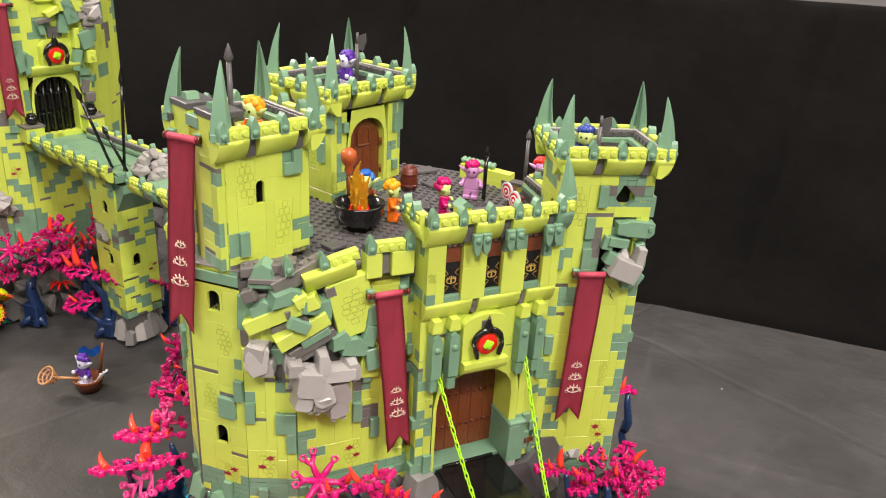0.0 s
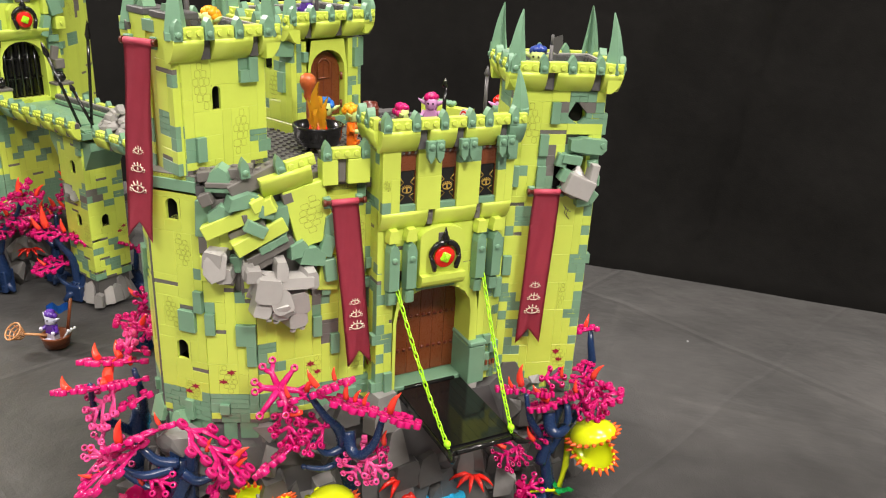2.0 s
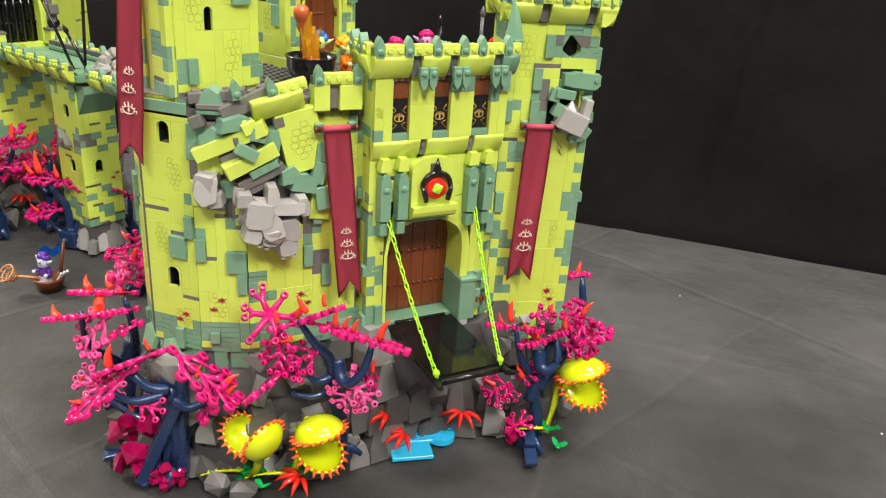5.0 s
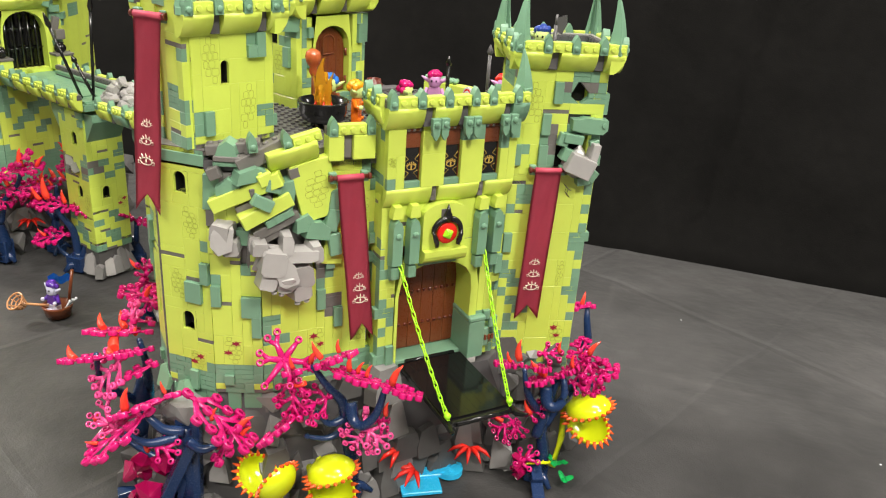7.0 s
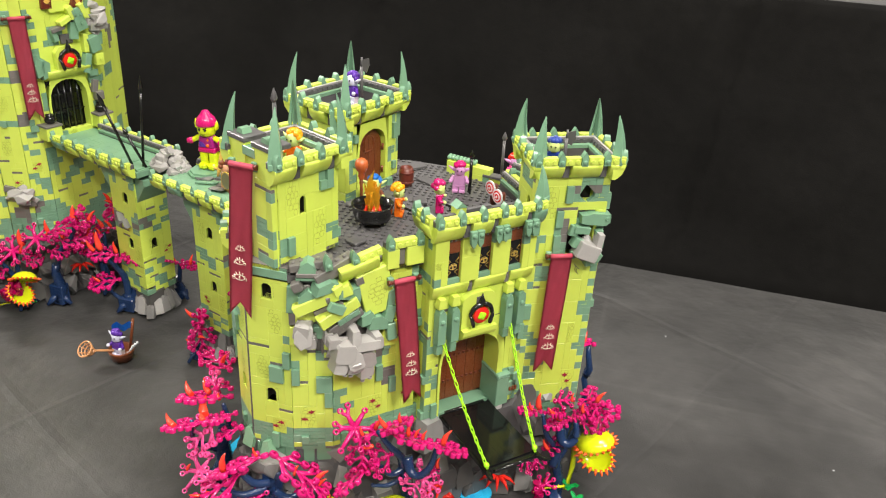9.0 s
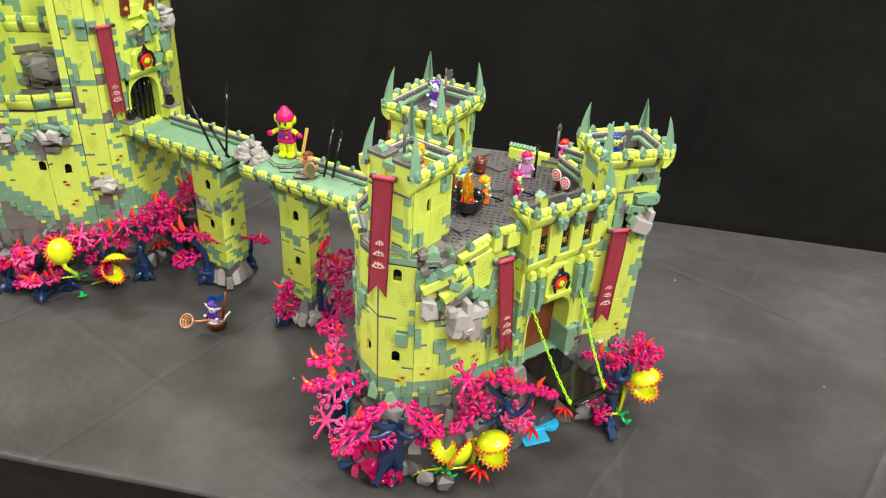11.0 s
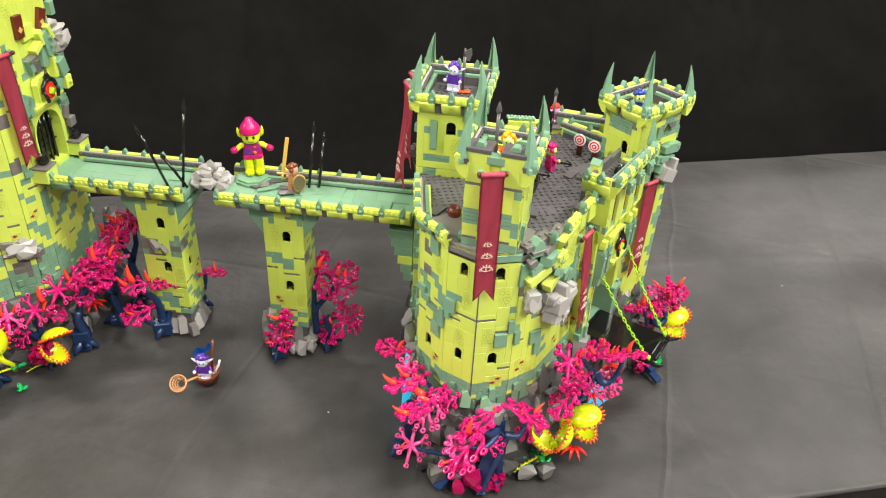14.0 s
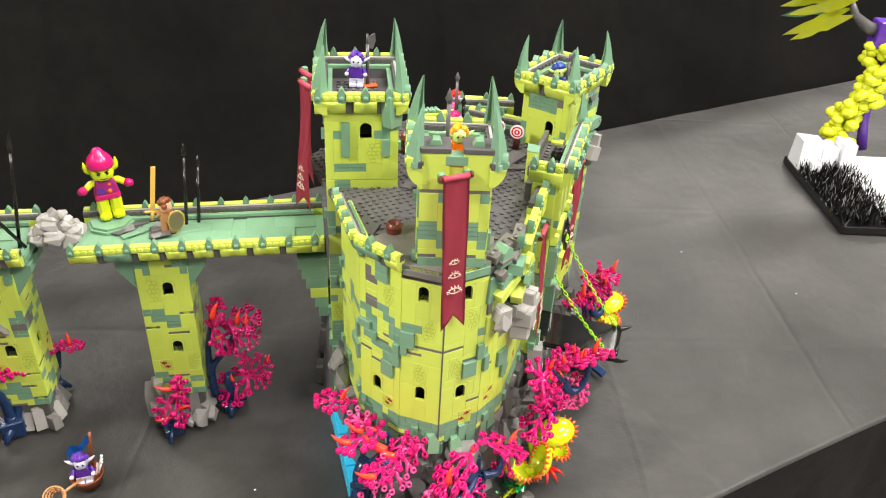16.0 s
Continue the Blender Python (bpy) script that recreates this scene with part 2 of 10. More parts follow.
def box(bm, x0, x1, y0, y1, z0, z1, bevel=0.0, mi=0, m=None):
    """Adds a box to bm, its edges cut by bevel."""
    w = min(bevel, (x1 - x0) / 3, (y1 - y0) / 3, (z1 - z0) / 3)
    lo, hi = (x0, y0, z0), (x1, y1, z1)
    if w <= 0:
        v = [bm.verts.new((hi[0] if i & 1 else lo[0], hi[1] if i & 2 else lo[1], hi[2] if i & 4 else lo[2])) for i in range(8)]
        fs = [(0, 2, 3, 1), (4, 5, 7, 6), (0, 1, 5, 4), (2, 6, 7, 3), (0, 4, 6, 2), (1, 3, 7, 5)]
        faces = [bm.faces.new([v[i] for i in f]) for f in fs]
    else:
        v = {}
        for i in range(8):
            c = [hi[k] if i >> k & 1 else lo[k] for k in range(3)]
            s = [-1 if i >> k & 1 else 1 for k in range(3)]
            for k in range(3):
                p = [c[j] + (0 if j == k else s[j] * w) for j in range(3)]
                v[i, k] = bm.verts.new(p)
        faces = []
        for k in range(3):
            a, b = (k + 1) % 3, (k + 2) % 3
            for side in (0, 1):
                o = side << k
                q = [o, o | 1 << a, o | 1 << a | 1 << b, o | 1 << b]
                if not side:
                    q.reverse()
                faces.append(bm.faces.new([v[i, k] for i in q]))
        for k in range(3):
            a, b = (k + 1) % 3, (k + 2) % 3
            for sa in (0, 1):
                for sb in (0, 1):
                    i0 = sa << a | sb << b
                    i1 = i0 | 1 << k
                    q = [v[i0, a], v[i1, a], v[i1, b], v[i0, b]]
                    if sa != sb:
                        q.reverse()
                    faces.append(bm.faces.new(q))
        for i in range(8):
            q = [v[i, 0], v[i, 1], v[i, 2]]
            if bin(i).count("1") % 2 == 0:
                q.reverse()
            faces.append(bm.faces.new(q))
    for f in faces:
        f.material_index = mi
    if m is not None:
        vs = {vv for f in faces for vv in f.verts}
        bmesh.ops.transform(bm, matrix=m, verts=list(vs))
    return faces


def prism(bm, outline, depth, mi=0, m=None, taper=1.0):
    """A flat outline (x, z), pushed back along y by depth; taper shrinks its front."""
    cx = sum(p[0] for p in outline) / len(outline)
    cz = sum(p[1] for p in outline) / len(outline)
    a = [bm.verts.new((cx + (x - cx) * taper, 0, cz + (z - cz) * taper)) for x, z in outline]
    b = [bm.verts.new((x, depth, z)) for x, z in outline]
    fs = [bm.faces.new(a), bm.faces.new(b[::-1])]
    n = len(a)
    for i in range(n):
        fs.append(bm.faces.new((a[i], b[i], b[(i + 1) % n], a[(i + 1) % n])))
    for f in fs:
        f.material_index = mi
    bmesh.ops.recalc_face_normals(bm, faces=fs)
    if m is not None:
        bmesh.ops.transform(bm, matrix=m, verts=a + b)
    return fs


def lathe(bm, prof, seg=16, mi=0, m=None, smooth=True):
    """A profile of (radius, z) turned round z."""
    rings = []
    for r, z in prof:
        if r < 1e-6:
            rings.append([bm.verts.new((0, 0, z))])
        else:
            rings.append([bm.verts.new((r * math.cos(2 * math.pi * i / seg), r * math.sin(2 * math.pi * i / seg), z)) for i in range(seg)])
    fs = []
    for a, b in zip(rings, rings[1:]):
        for i in range(seg):
            j = (i + 1) % seg
            if len(a) == 1 and len(b) > 1:
                fs.append(bm.faces.new((a[0], b[j], b[i])))
            elif len(b) == 1 and len(a) > 1:
                fs.append(bm.faces.new((a[i], a[j], b[0])))
            elif len(a) > 1:
                fs.append(bm.faces.new((a[i], a[j], b[j], b[i])))
    for f in fs:
        f.material_index, f.smooth = mi, smooth
    if m is not None:
        bmesh.ops.transform(bm, matrix=m, verts=[v for r in rings for v in r])
    return fs


def tube(bm, pts, radii, seg=8, mi=0, cap=True):
    """A round tube through points, with a radius at each."""
    rings, up = [], Vector((0.123, 0.456, 0.88)).normalized()
    pts = [Vector(p) for p in pts]
    for i, p in enumerate(pts):
        d = (pts[min(i + 1, len(pts) - 1)] - pts[max(i - 1, 0)]).normalized()
        x = d.cross(up)
        if x.length < 0.05:
            x = d.cross(Vector((1, 0, 0)))
        x.normalize()
        y = d.cross(x)
        r = radii[i] if isinstance(radii, (list, tuple)) else radii
        rings.append([bm.verts.new(p + (x * math.cos(2 * math.pi * k / seg) + y * math.sin(2 * math.pi * k / seg)) * r) for k in range(seg)])
    fs = []
    for a, b in zip(rings, rings[1:]):
        for i in range(seg):
            j = (i + 1) % seg
            fs.append(bm.faces.new((a[i], a[j], b[j], b[i])))
    for f in fs:
        f.smooth = True
    if cap:
        fs += [bm.faces.new(rings[0][::-1]), bm.faces.new(rings[-1])]
    bmesh.ops.recalc_face_normals(bm, faces=fs)
    for f in fs:
        f.material_index = mi
    return fs


def ball(bm, c, r, mi=0, seg=12, rings=8, sq=(1, 1, 1)):
    prof = [(r * math.sin(math.pi * i / rings) if 0 < i < rings else 0.0, -r * math.cos(math.pi * i / rings)) for i in range(rings + 1)]
    return lathe(bm, prof, seg, mi, Matrix.Translation(c) @ Matrix.Diagonal((*sq, 1)))


def stud_prof(h=0.0017, r=0.0024):
    return [(r, 0), (r, h * 0.8), (r * 0.9, h), (0, h)]


def box_mesh(w, d, h, mat, bevel=0.00020):
    """A bevelled brick, shared between alike pieces; origin at its front left foot."""
    key = (round(w, 5), round(d, 5), round(h, 5), mat.name, bevel)
    if key not in cache:
        bm = bmesh.new()
        box(bm, 0, w, 0, d, 0, h, bevel)
        cache[key] = mesh_of(bm, "brick", mat)
    return cache[key]


def arch_window_mesh(w, h, d, mat):
    """A wall piece with a round-headed opening through it and a recess behind, its shade painted near-black."""
    key = ("win", round(w, 5), round(h, 5), mat.name)
    if key in cache:
        return cache[key]
    bm = bmesh.new()
    ow, oz0 = (w * 0.36 if w > 0.011 else w * 0.45), h * 0.02
    spring = h * 0.96 - ow
    arc = [(-ow, oz0), (-ow, spring)] + [(-ow * math.cos(math.pi * i / 8), spring + ow * math.sin(math.pi * i / 8)) for i in range(1, 8)] + [(ow, spring), (ow, oz0)]
    outer = [(-w / 2, oz0), (-w / 2, spring), (-w / 2, h)] + [(-w / 2 + w * i / 6, h) for i in range(1, 6)] + [(w / 2, h), (w / 2, spring), (w / 2, oz0)]
    f0 = [bm.verts.new((x + w / 2, 0, z)) for x, z in arc]
    f1 = [bm.verts.new((x + w / 2, 0.0028, z)) for x, z in arc]
    o0 = [bm.verts.new((x + w / 2, 0, z)) for x, z in outer]
    for i in range(len(arc) - 1):
        bm.faces.new((o0[i + 1], f0[i + 1], f0[i], o0[i]))
        bm.faces.new((f0[i + 1], f1[i + 1], f1[i], f0[i]))
    box(bm, 0, w, 0, d, 0, oz0, 0.0)
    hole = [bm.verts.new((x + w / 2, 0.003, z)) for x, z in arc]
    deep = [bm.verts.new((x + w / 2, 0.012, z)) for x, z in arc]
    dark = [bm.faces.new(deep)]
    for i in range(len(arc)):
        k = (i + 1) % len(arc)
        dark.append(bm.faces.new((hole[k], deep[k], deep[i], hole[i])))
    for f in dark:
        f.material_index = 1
    cache[key] = mesh_of(bm, "window_piece", [mat, HOLLOW_SHADE])
    return cache[key]


STONES = (((1.15, 2.1),), ((0.55, 1.45), (1.5, 2.45)), ((0.1, 1.0), (1.05, 1.85), (1.9, 2.8)), ((0.65, 1.75), (1.8, 2.6)), ((0.0, 1.3), (1.35, 2.3)), ((0.35, 1.2),))


def print_mesh(w, h, red, seed):
    """Printed rubble masonry on a panel: rounded outlines of single stones, some with dark red cracks."""
    key = ("print", round(w, 4), round(h, 4), red, seed)
    if key in cache:
        return cache[key]
    bm, r = bmesh.new(), random.Random(seed)
    rows = STONES if seed % 2 else STONES[::-1]
    if w < 0.011:
        rows = [[q for q in row][:2] for row in rows]
    wide = 2.8 if w >= 0.011 else 2.0
    rh, t = h / len(rows), 0.00030
    for i, row in enumerate(rows):
        for k, (a, b) in enumerate(row):
            if seed > 1:
                a, b = wide - b, wide - a
            x0, x1 = max(0.0, a / wide * w) + 0.0001, min(w, b / wide * w) - 0.0001
            z0, z1 = h - (i + 1) * rh + 0.00012, h - i * rh - 0.00012
            if x1 - x0 < 0.001:
                continue
            c = min(0.0009, (x1 - x0) * 0.3, rh * 0.3)
            outer = [(x0 + c, z0), (x1 - c, z0), (x1, z0 + c), (x1, z1 - c), (x1 - c, z1), (x0 + c, z1), (x0, z1 - c), (x0, z0 + c)]
            outer = [(x + r.uniform(-1, 1) * 0.00012, z + r.uniform(-1, 1) * 0.00012) for x, z in outer]
            cx, cz = (x0 + x1) / 2, (z0 + z1) / 2
            sx, sz = 1 - 2 * t / (x1 - x0), 1 - 2 * t / (z1 - z0)
            vo = [bm.verts.new((x, -0.00014, z)) for x, z in outer]
            vi = [bm.verts.new((cx + (x - cx) * sx, -0.00014, cz + (z - cz) * sz)) for x, z in outer]
            for q in range(8):
                bm.faces.new((vo[q], vo[(q + 1) % 8], vi[(q + 1) % 8], vi[q]))
            if red and (i, k) in ((1, 1), (3, 0)):
                pts = []
                for n in range(12):
                    rr = (0.0040 if n % 2 else 0.0019) * r.uniform(0.75, 1.2)
                    pts.append((cx + 1.15 * rr * math.cos(n * math.pi / 6), cz + 0.75 * rr * math.sin(n * math.pi / 6)))
                prism(bm, pts, 0.0003, 1, pose(0, -0.0003, 0))
    cache[key] = mesh_of(bm, "masonry_print", [LIME_DARK, PRINT_RED])
    return cache[key]


def facet(p0, p1, z=0.0):
    """The pose of a wall: x along it, y into it, z up."""
    dx, dy = p1[0] - p0[0], p1[1] - p0[1]
    return pose(p0[0], p0[1], z, 0, 0, math.degrees(math.atan2(dy, dx))), math.hypot(dx, dy)


def profile_mesh(w, h, mat, kind):
    """A brick whose face is moulded as two courses of small stones."""
    key = ("profile", round(w, 5), mat.name, kind)
    if key not in cache:
        bm = bmesh.new()
        box(bm, 0, w, 0.0006, 0.005, 0, h)
        cut = (0.36, 0.62, 0.5)[kind]
        lo, hi = ((0, w),), ((0, w * cut), (w * cut, w))
        if kind == 2:
            lo, hi = hi, lo
        for (z0, z1), row in (((0, h * 0.48), lo), ((h * 0.52, h), hi)):
            for a, b in row:
                box(bm, a + 0.00022, b - 0.00022, 0.0, 0.0007, z0 + 0.00015, z1 - 0.00015, 0.0)
        cache[key] = mesh_of(bm, "brick", mat)
    return cache[key]


CODES = {".": (LIME, 0.0, 3, 6), "g": (GREEN, 0.0, 2, 1), "G": (GREEN, 0.0034, 2, 2), "d": (STRIP, 0.0, 4, 1), "l": (LIME, 0.0, 2, 4),
         "r": (LIME, 0.0, 2, 4), "D": (DARK, 0.003, 2, 1), "w": (LIME, 0.0, 2, 2), "L": (LIME, 0.0034, 2, 1), "s": (DARK, -0.003, 4, 2), "m": (STRIP, 0.0, 2, 1)}


def masonry(thing_ob, m, length, rows, top, thick=0.012, name="wall", cell_h=ROW, back=None):
    """A wall of pieces from a plan of letters, one letter a stud wide and one brick high; m: its foot in the thing's own axes."""
    cols = max(len(r) for r in rows)
    rows = [r.ljust(cols) for r in rows]
    cw, n = length / cols, len(rows)
    bm = bmesh.new()
    solid_rows = [[ch not in " w" for ch in r_] for r_ in rows]
    grid = {}

    def corner(i, c, y):
        if (i, c, y) not in grid:
            grid[i, c, y] = bm.verts.new((c * cw, y, top - i * cell_h))
        return grid[i, c, y]

    def filled(i, c):
        return 0 <= i < n and 0 <= c < cols and solid_rows[i][c]

    y0, y1 = 0.0042, thick
    for i in range(n):
        for c in range(cols):
            if not filled(i, c):
                continue
            bm.faces.new([corner(*k, y0) for k in ((i + 1, c), (i + 1, c + 1), (i, c + 1), (i, c))])
            bm.faces.new([corner(*k, y1) for k in ((i, c), (i, c + 1), (i + 1, c + 1), (i + 1, c))])
            for (di, dc), (ka, kb) in (((-1, 0), ((i, c), (i, c + 1))), ((1, 0), ((i + 1, c + 1), (i + 1, c))), ((0, -1), ((i + 1, c), (i, c))), ((0, 1), ((i, c + 1), (i + 1, c + 1)))):
                if not filled(i + di, c + dc):
                    bm.faces.new((corner(*ka, y0), corner(*kb, y0), corner(*kb, y1), corner(*ka, y1)))
    wall = part(name, bm, back or LIME, thing_ob, m=m)
    used, r = set(), random.Random(length * 1000 + n)
    for i in range(n):
        for c in range(cols):
            ch = rows[i][c]
            if ch == " " or (i, c) in used:
                continue
            mat, proud, mw, mh = CODES[ch]
            if ch in ".":
                mw, mh = r.choice((3, 4, 6)), r.choice((3, 6, 6, 8))
            if ch == "g":
                mw = r.choice((1, 2, 2))
            w = 1
            while w < mw and c + w < cols and rows[i][c + w] == ch and (i, c + w) not in used:
                w += 1
            h = 1
            while h < mh and i + h < n and all(rows[i + h][c + k] == ch and (i + h, c + k) not in used for k in range(w)):
                h += 1
            for a in range(h):
                for b in range(w):
                    used.add((i + a, c + b))
            gap = 0.00006
            W, H = w * cw - gap, h * cell_h - gap
            z = top - (i + h) * cell_h
            at = Matrix.Translation((c * cw, -proud, z))
            if ch == "w":
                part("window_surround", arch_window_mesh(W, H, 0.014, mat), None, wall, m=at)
                continue
            if ch == "d":
                part("brick", box_mesh(W, 0.005, H * 0.62, LIME), None, wall, m=at @ Matrix.Translation((0, 0, H * 0.38)))
                part("plate", box_mesh(W, 0.0046, H * 0.37, STRIP), None, wall, m=at @ Matrix.Translation((0, 0.0004, 0)))
                continue
            if ch == "g" and h == 1 and w > 1:
                part("brick", profile_mesh(W, H, mat, r.randrange(3)), None, wall, m=at)
                continue
            part("brick", box_mesh(W, 0.005 + max(proud, 0), H, mat), None, wall, m=at)
            if ch in "lr":
                part("masonry_print", print_mesh(W * 0.9, H * 0.94, ch == "r", r.randrange(4)), None, wall, m=at @ Matrix.Translation((W * 0.05, 0, H * 0.03)))
    return wall


def flare_mesh(w, h, out, mat):
    """A curved outward-leaning slope that carries a parapet."""
    key = ("flare", round(w, 5), round(h, 5), round(out, 5), mat.name)
    if key not in cache:
        bm = bmesh.new()
        prof = [(0.0, 0.0)] + [(-out * math.sin(math.pi / 2 * i / 6) ** 1.2, h * (1 - math.cos(math.pi / 2 * i / 6)) ** 0.8) for i in range(1, 7)] + [(0.004, h), (0.004, 0.0)]
        a = [bm.verts.new((0, y, z)) for y, z in prof]
        b = [bm.verts.new((w, y, z)) for y, z in prof]
        n = len(a)
        fs = [bm.faces.new(a), bm.faces.new(b[::-1])]
        for i in range(n):
            f = bm.faces.new((a[i], b[i], b[(i + 1) % n], a[(i + 1) % n]))
            fs.append(f)
            f.smooth = 0 < i < 6
        bmesh.ops.recalc_face_normals(bm, faces=fs)
        cache[key] = mesh_of(bm, "flared_slope", mat)
    return cache[key]


def tooth_mesh(w=0.0074, h=0.0165, d=0.0066):
    """A round-headed pointed battlement tooth with one stud on its face."""
    if "tooth" not in cache:
        bm = bmesh.new()
        out = [(0, 0), (w, 0), (w, h * 0.5), (w * 0.93, h * 0.66), (w * 0.76, h * 0.84), (w * 0.5, h), (w * 0.24, h * 0.84), (w * 0.07, h * 0.66), (0, h * 0.5)]
        prism(bm, out, d, taper=0.94)
        lathe(bm, stud_prof(), 10, 0, Matrix.Translation((w / 2, 0.0002, h * 0.3)) @ pose(0, 0, 0, 90))
        cache["tooth"] = mesh_of(bm, "battlement_tooth", GREEN)
    return cache["tooth"]


def course_mesh(n, mat, sw=STUD):
    """A parapet course of n studs, with studs on its face and top."""
    key = ("course", n, mat.name, round(sw, 5))
    if key not in cache:
        bm = bmesh.new()
        box(bm, 0, n * sw - 0.0002, 0, 0.0070, 0, 0.0088, 0.0004)
        for i in range(n):
            lathe(bm, stud_prof(), 12, 0, Matrix.Translation(((i + 0.5) * sw, 0.0002, 0.0044)) @ pose(0, 0, 0, 90), False)
        cache[key] = mesh_of(bm, "parapet_course", mat)
    return cache[key]


def parapet(thing_ob, m, length, z, out=0.010, fh=0.017, plan=None, rail=0.0095, back=True, fmat=None, stud=STUD):
    """A flared parapet along a wall. plan: one letter a stud; T tooth, . course, F breaks of the slopes are dark."""
    n = max(1, round(length / stud))
    sw = length / n
    plan = plan or ("T..T..T..T..T..T..T..T" * 3)[:n]
    base = part("parapet", course_bm(length, rail if back else 0.0), DARK, thing_ob, m=m @ Matrix.Translation((0, 0, z + fh)))
    part("top_strip", box_mesh(length, 0.0026, 0.0012, GREY), None, base, m=Matrix.Translation((0, -0.0012, 0.0058)))
    if back and rail > 0.006:
        part("ledge_tile", box_mesh(max(0.004, length - 2 * rail), rail - 0.0048, 0.0040, PALE_GREEN), None, base, m=Matrix.Translation((min(rail, length * 0.45), 0.0047, -0.0036)))
        part("inner_face", box_mesh(max(0.004, length - 2 * rail), 0.003, 0.0110, DARK), None, base, m=Matrix.Translation((min(rail, length * 0.45), rail - 0.0034, -0.0148)))
    i = 0
    while i < n:
        w = min(rng.choice((3, 4, 4)), n - i)
        if n - i - w == 1:
            w += 1
        mat = fmat or (LIME if rng.random() < 0.85 else GREEN)
        part("flared_slope", flare_mesh(w * sw - 0.0003, fh, out, mat), None, base, m=Matrix.Translation((i * sw, 0, -fh)))
        i += w
        if i < n - 2:
            part("dark_stud_block", box_mesh(sw * 0.9, 0.008, fh * 0.9, DARK), None, base, m=Matrix.Translation((i * sw, -0.004, -fh * 0.9)))
            i += 1
    i = 0
    while i < n:
        if plan[i % len(plan)] == "T":
            part("battlement_tooth", tooth_mesh(), None, base, m=Matrix.Translation((i * sw + (sw - 0.0074) / 2, -out - 0.0006, -0.0012)))
            i += 1
            continue
        j = i
        while j < n and plan[j % len(plan)] != "T":
            j += 1
        part("parapet_course", course_mesh(j - i, LIME, sw), None, base, m=Matrix.Translation((i * sw, -out, 0)))
        i = j
    return base


def course_bm(length, rail):
    """The dark inner band of a parapet, with a row of small pegs."""
    bm = bmesh.new()
    box(bm, 0, length, -0.0030, 0.0036, -0.001, 0.0056, 0.0003)
    n = max(1, round(length / STUD))
    for i in range(n):
        box(bm, (i + 0.25) * length / n, (i + 0.75) * length / n, 0.0036, 0.0046, 0.0012, 0.0046)
    return bm


def spike_mesh(h=0.045, w=0.0125, bend=0.006):
    """A tall curved thorn, hollow at the back, on a square foot."""
    key = ("spike", h, w, bend)
    if key not in cache:
        bm = bmesh.new()
        rings = []
        for i in range(9):
            s = i / 8
            r = w / 2 * (1 - s) ** 0.85 + 0.0004
            cy = bend * s * s
            z = s * h
            rings.append([bm.verts.new((x, cy + y, z)) for x, y in ((-r, -r * 0.8), (r, -r * 0.8), (r, r * 0.9), (r * 0.55, r * 0.9), (r * 0.45, r * 0.2), (-r * 0.45, r * 0.2), (-r * 0.55, r * 0.9), (-r, r * 0.9))])
        fs = []
        for a, b in zip(rings, rings[1:]):
            for k in range(8):
                fs.append(bm.faces.new((a[k], a[(k + 1) % 8], b[(k + 1) % 8], b[k])))
        fs += [bm.faces.new(rings[0][::-1]), bm.faces.new(rings[-1])]
        box(bm, -w / 2, w / 2, -w / 2, w / 2, -0.006, 0.0, 0.0005)
        cache[key] = mesh_of(bm, "thorn_spike", GREEN)
    return cache[key]


def stud_field(x0, x1, y0, y1, z, mat, inside, skip=0.0, seed=1):
    """Studs on a plate, one mesh; inside(x, y) tells where."""
    r = random.Random(seed)
    verts, faces = [], []
    ny, nx = int((y1 - y0) / STUD), int((x1 - x0) / STUD)
    for iy in range(ny):
        for ix in range(nx):
            x, y = x0 + (ix + 0.5) * STUD, y0 + (iy + 0.5) * STUD
            if not inside(x, y) or r.random() < skip:
                continue
            o = len(verts)
            for zz, rr in ((z, 0.0024), (z + 0.0015, 0.0024), (z + 0.0017, 0.0021)):
                verts += [(x + rr * math.cos(k * math.pi / 5), y + rr * math.sin(k * math.pi / 5), zz) for k in range(10)]
            for a in (0, 10):
                faces += [(o + a + k, o + a + (k + 1) % 10, o + a + 10 + (k + 1) % 10, o + a + 10 + k) for k in range(10)]
            faces.append(tuple(o + 20 + k for k in range(10)))
    me = bpy.data.meshes.new("studs")
    me.from_pydata(verts, [], faces)
    me.materials.append(mat)
    return me


def rock_bm(pts_seed, size, n=14, bm=None, m=None, mi=0, flat=0.0):
    """A faceted boulder: the hull of scattered points."""
    r = random.Random(pts_seed)
    bm = bm or bmesh.new()
    vs = []
    for _ in range(n):
        v = Vector((r.gauss(0, 1), r.gauss(0, 1), r.gauss(0, 1))).normalized()
        k = max(abs(v.x), abs(v.y), abs(v.z)) ** 0.55
        p = Vector((v.x / k * size[0] / 2, v.y / k * size[1] / 2, v.z / k * size[2] / 2))
        vs.append(bm.verts.new(m @ p if m is not None else p))
    res = bmesh.ops.convex_hull(bm, input=vs)
    gone = [g for g in res["geom_interior"] if isinstance(g, bmesh.types.BMVert)]
    bmesh.ops.delete(bm, geom=gone, context="VERTS")
    for g in res["geom"]:
        if isinstance(g, bmesh.types.BMFace):
            g.material_index = mi
    return bm


def add_rock(bm, seed, size, m, mi=0, n=14):
    b2 = rock_bm(seed, size, n)
    b2.transform(m)
    me = bpy.data.meshes.new("tmp")
    b2.to_mesh(me)
    b2.free()
    k = len(bm.faces)
    bm.from_mesh(me)
    bm.faces.ensure_lookup_table()
    for f in bm.faces[k:]:
        f.material_index = mi
    bpy.data.meshes.remove(me)

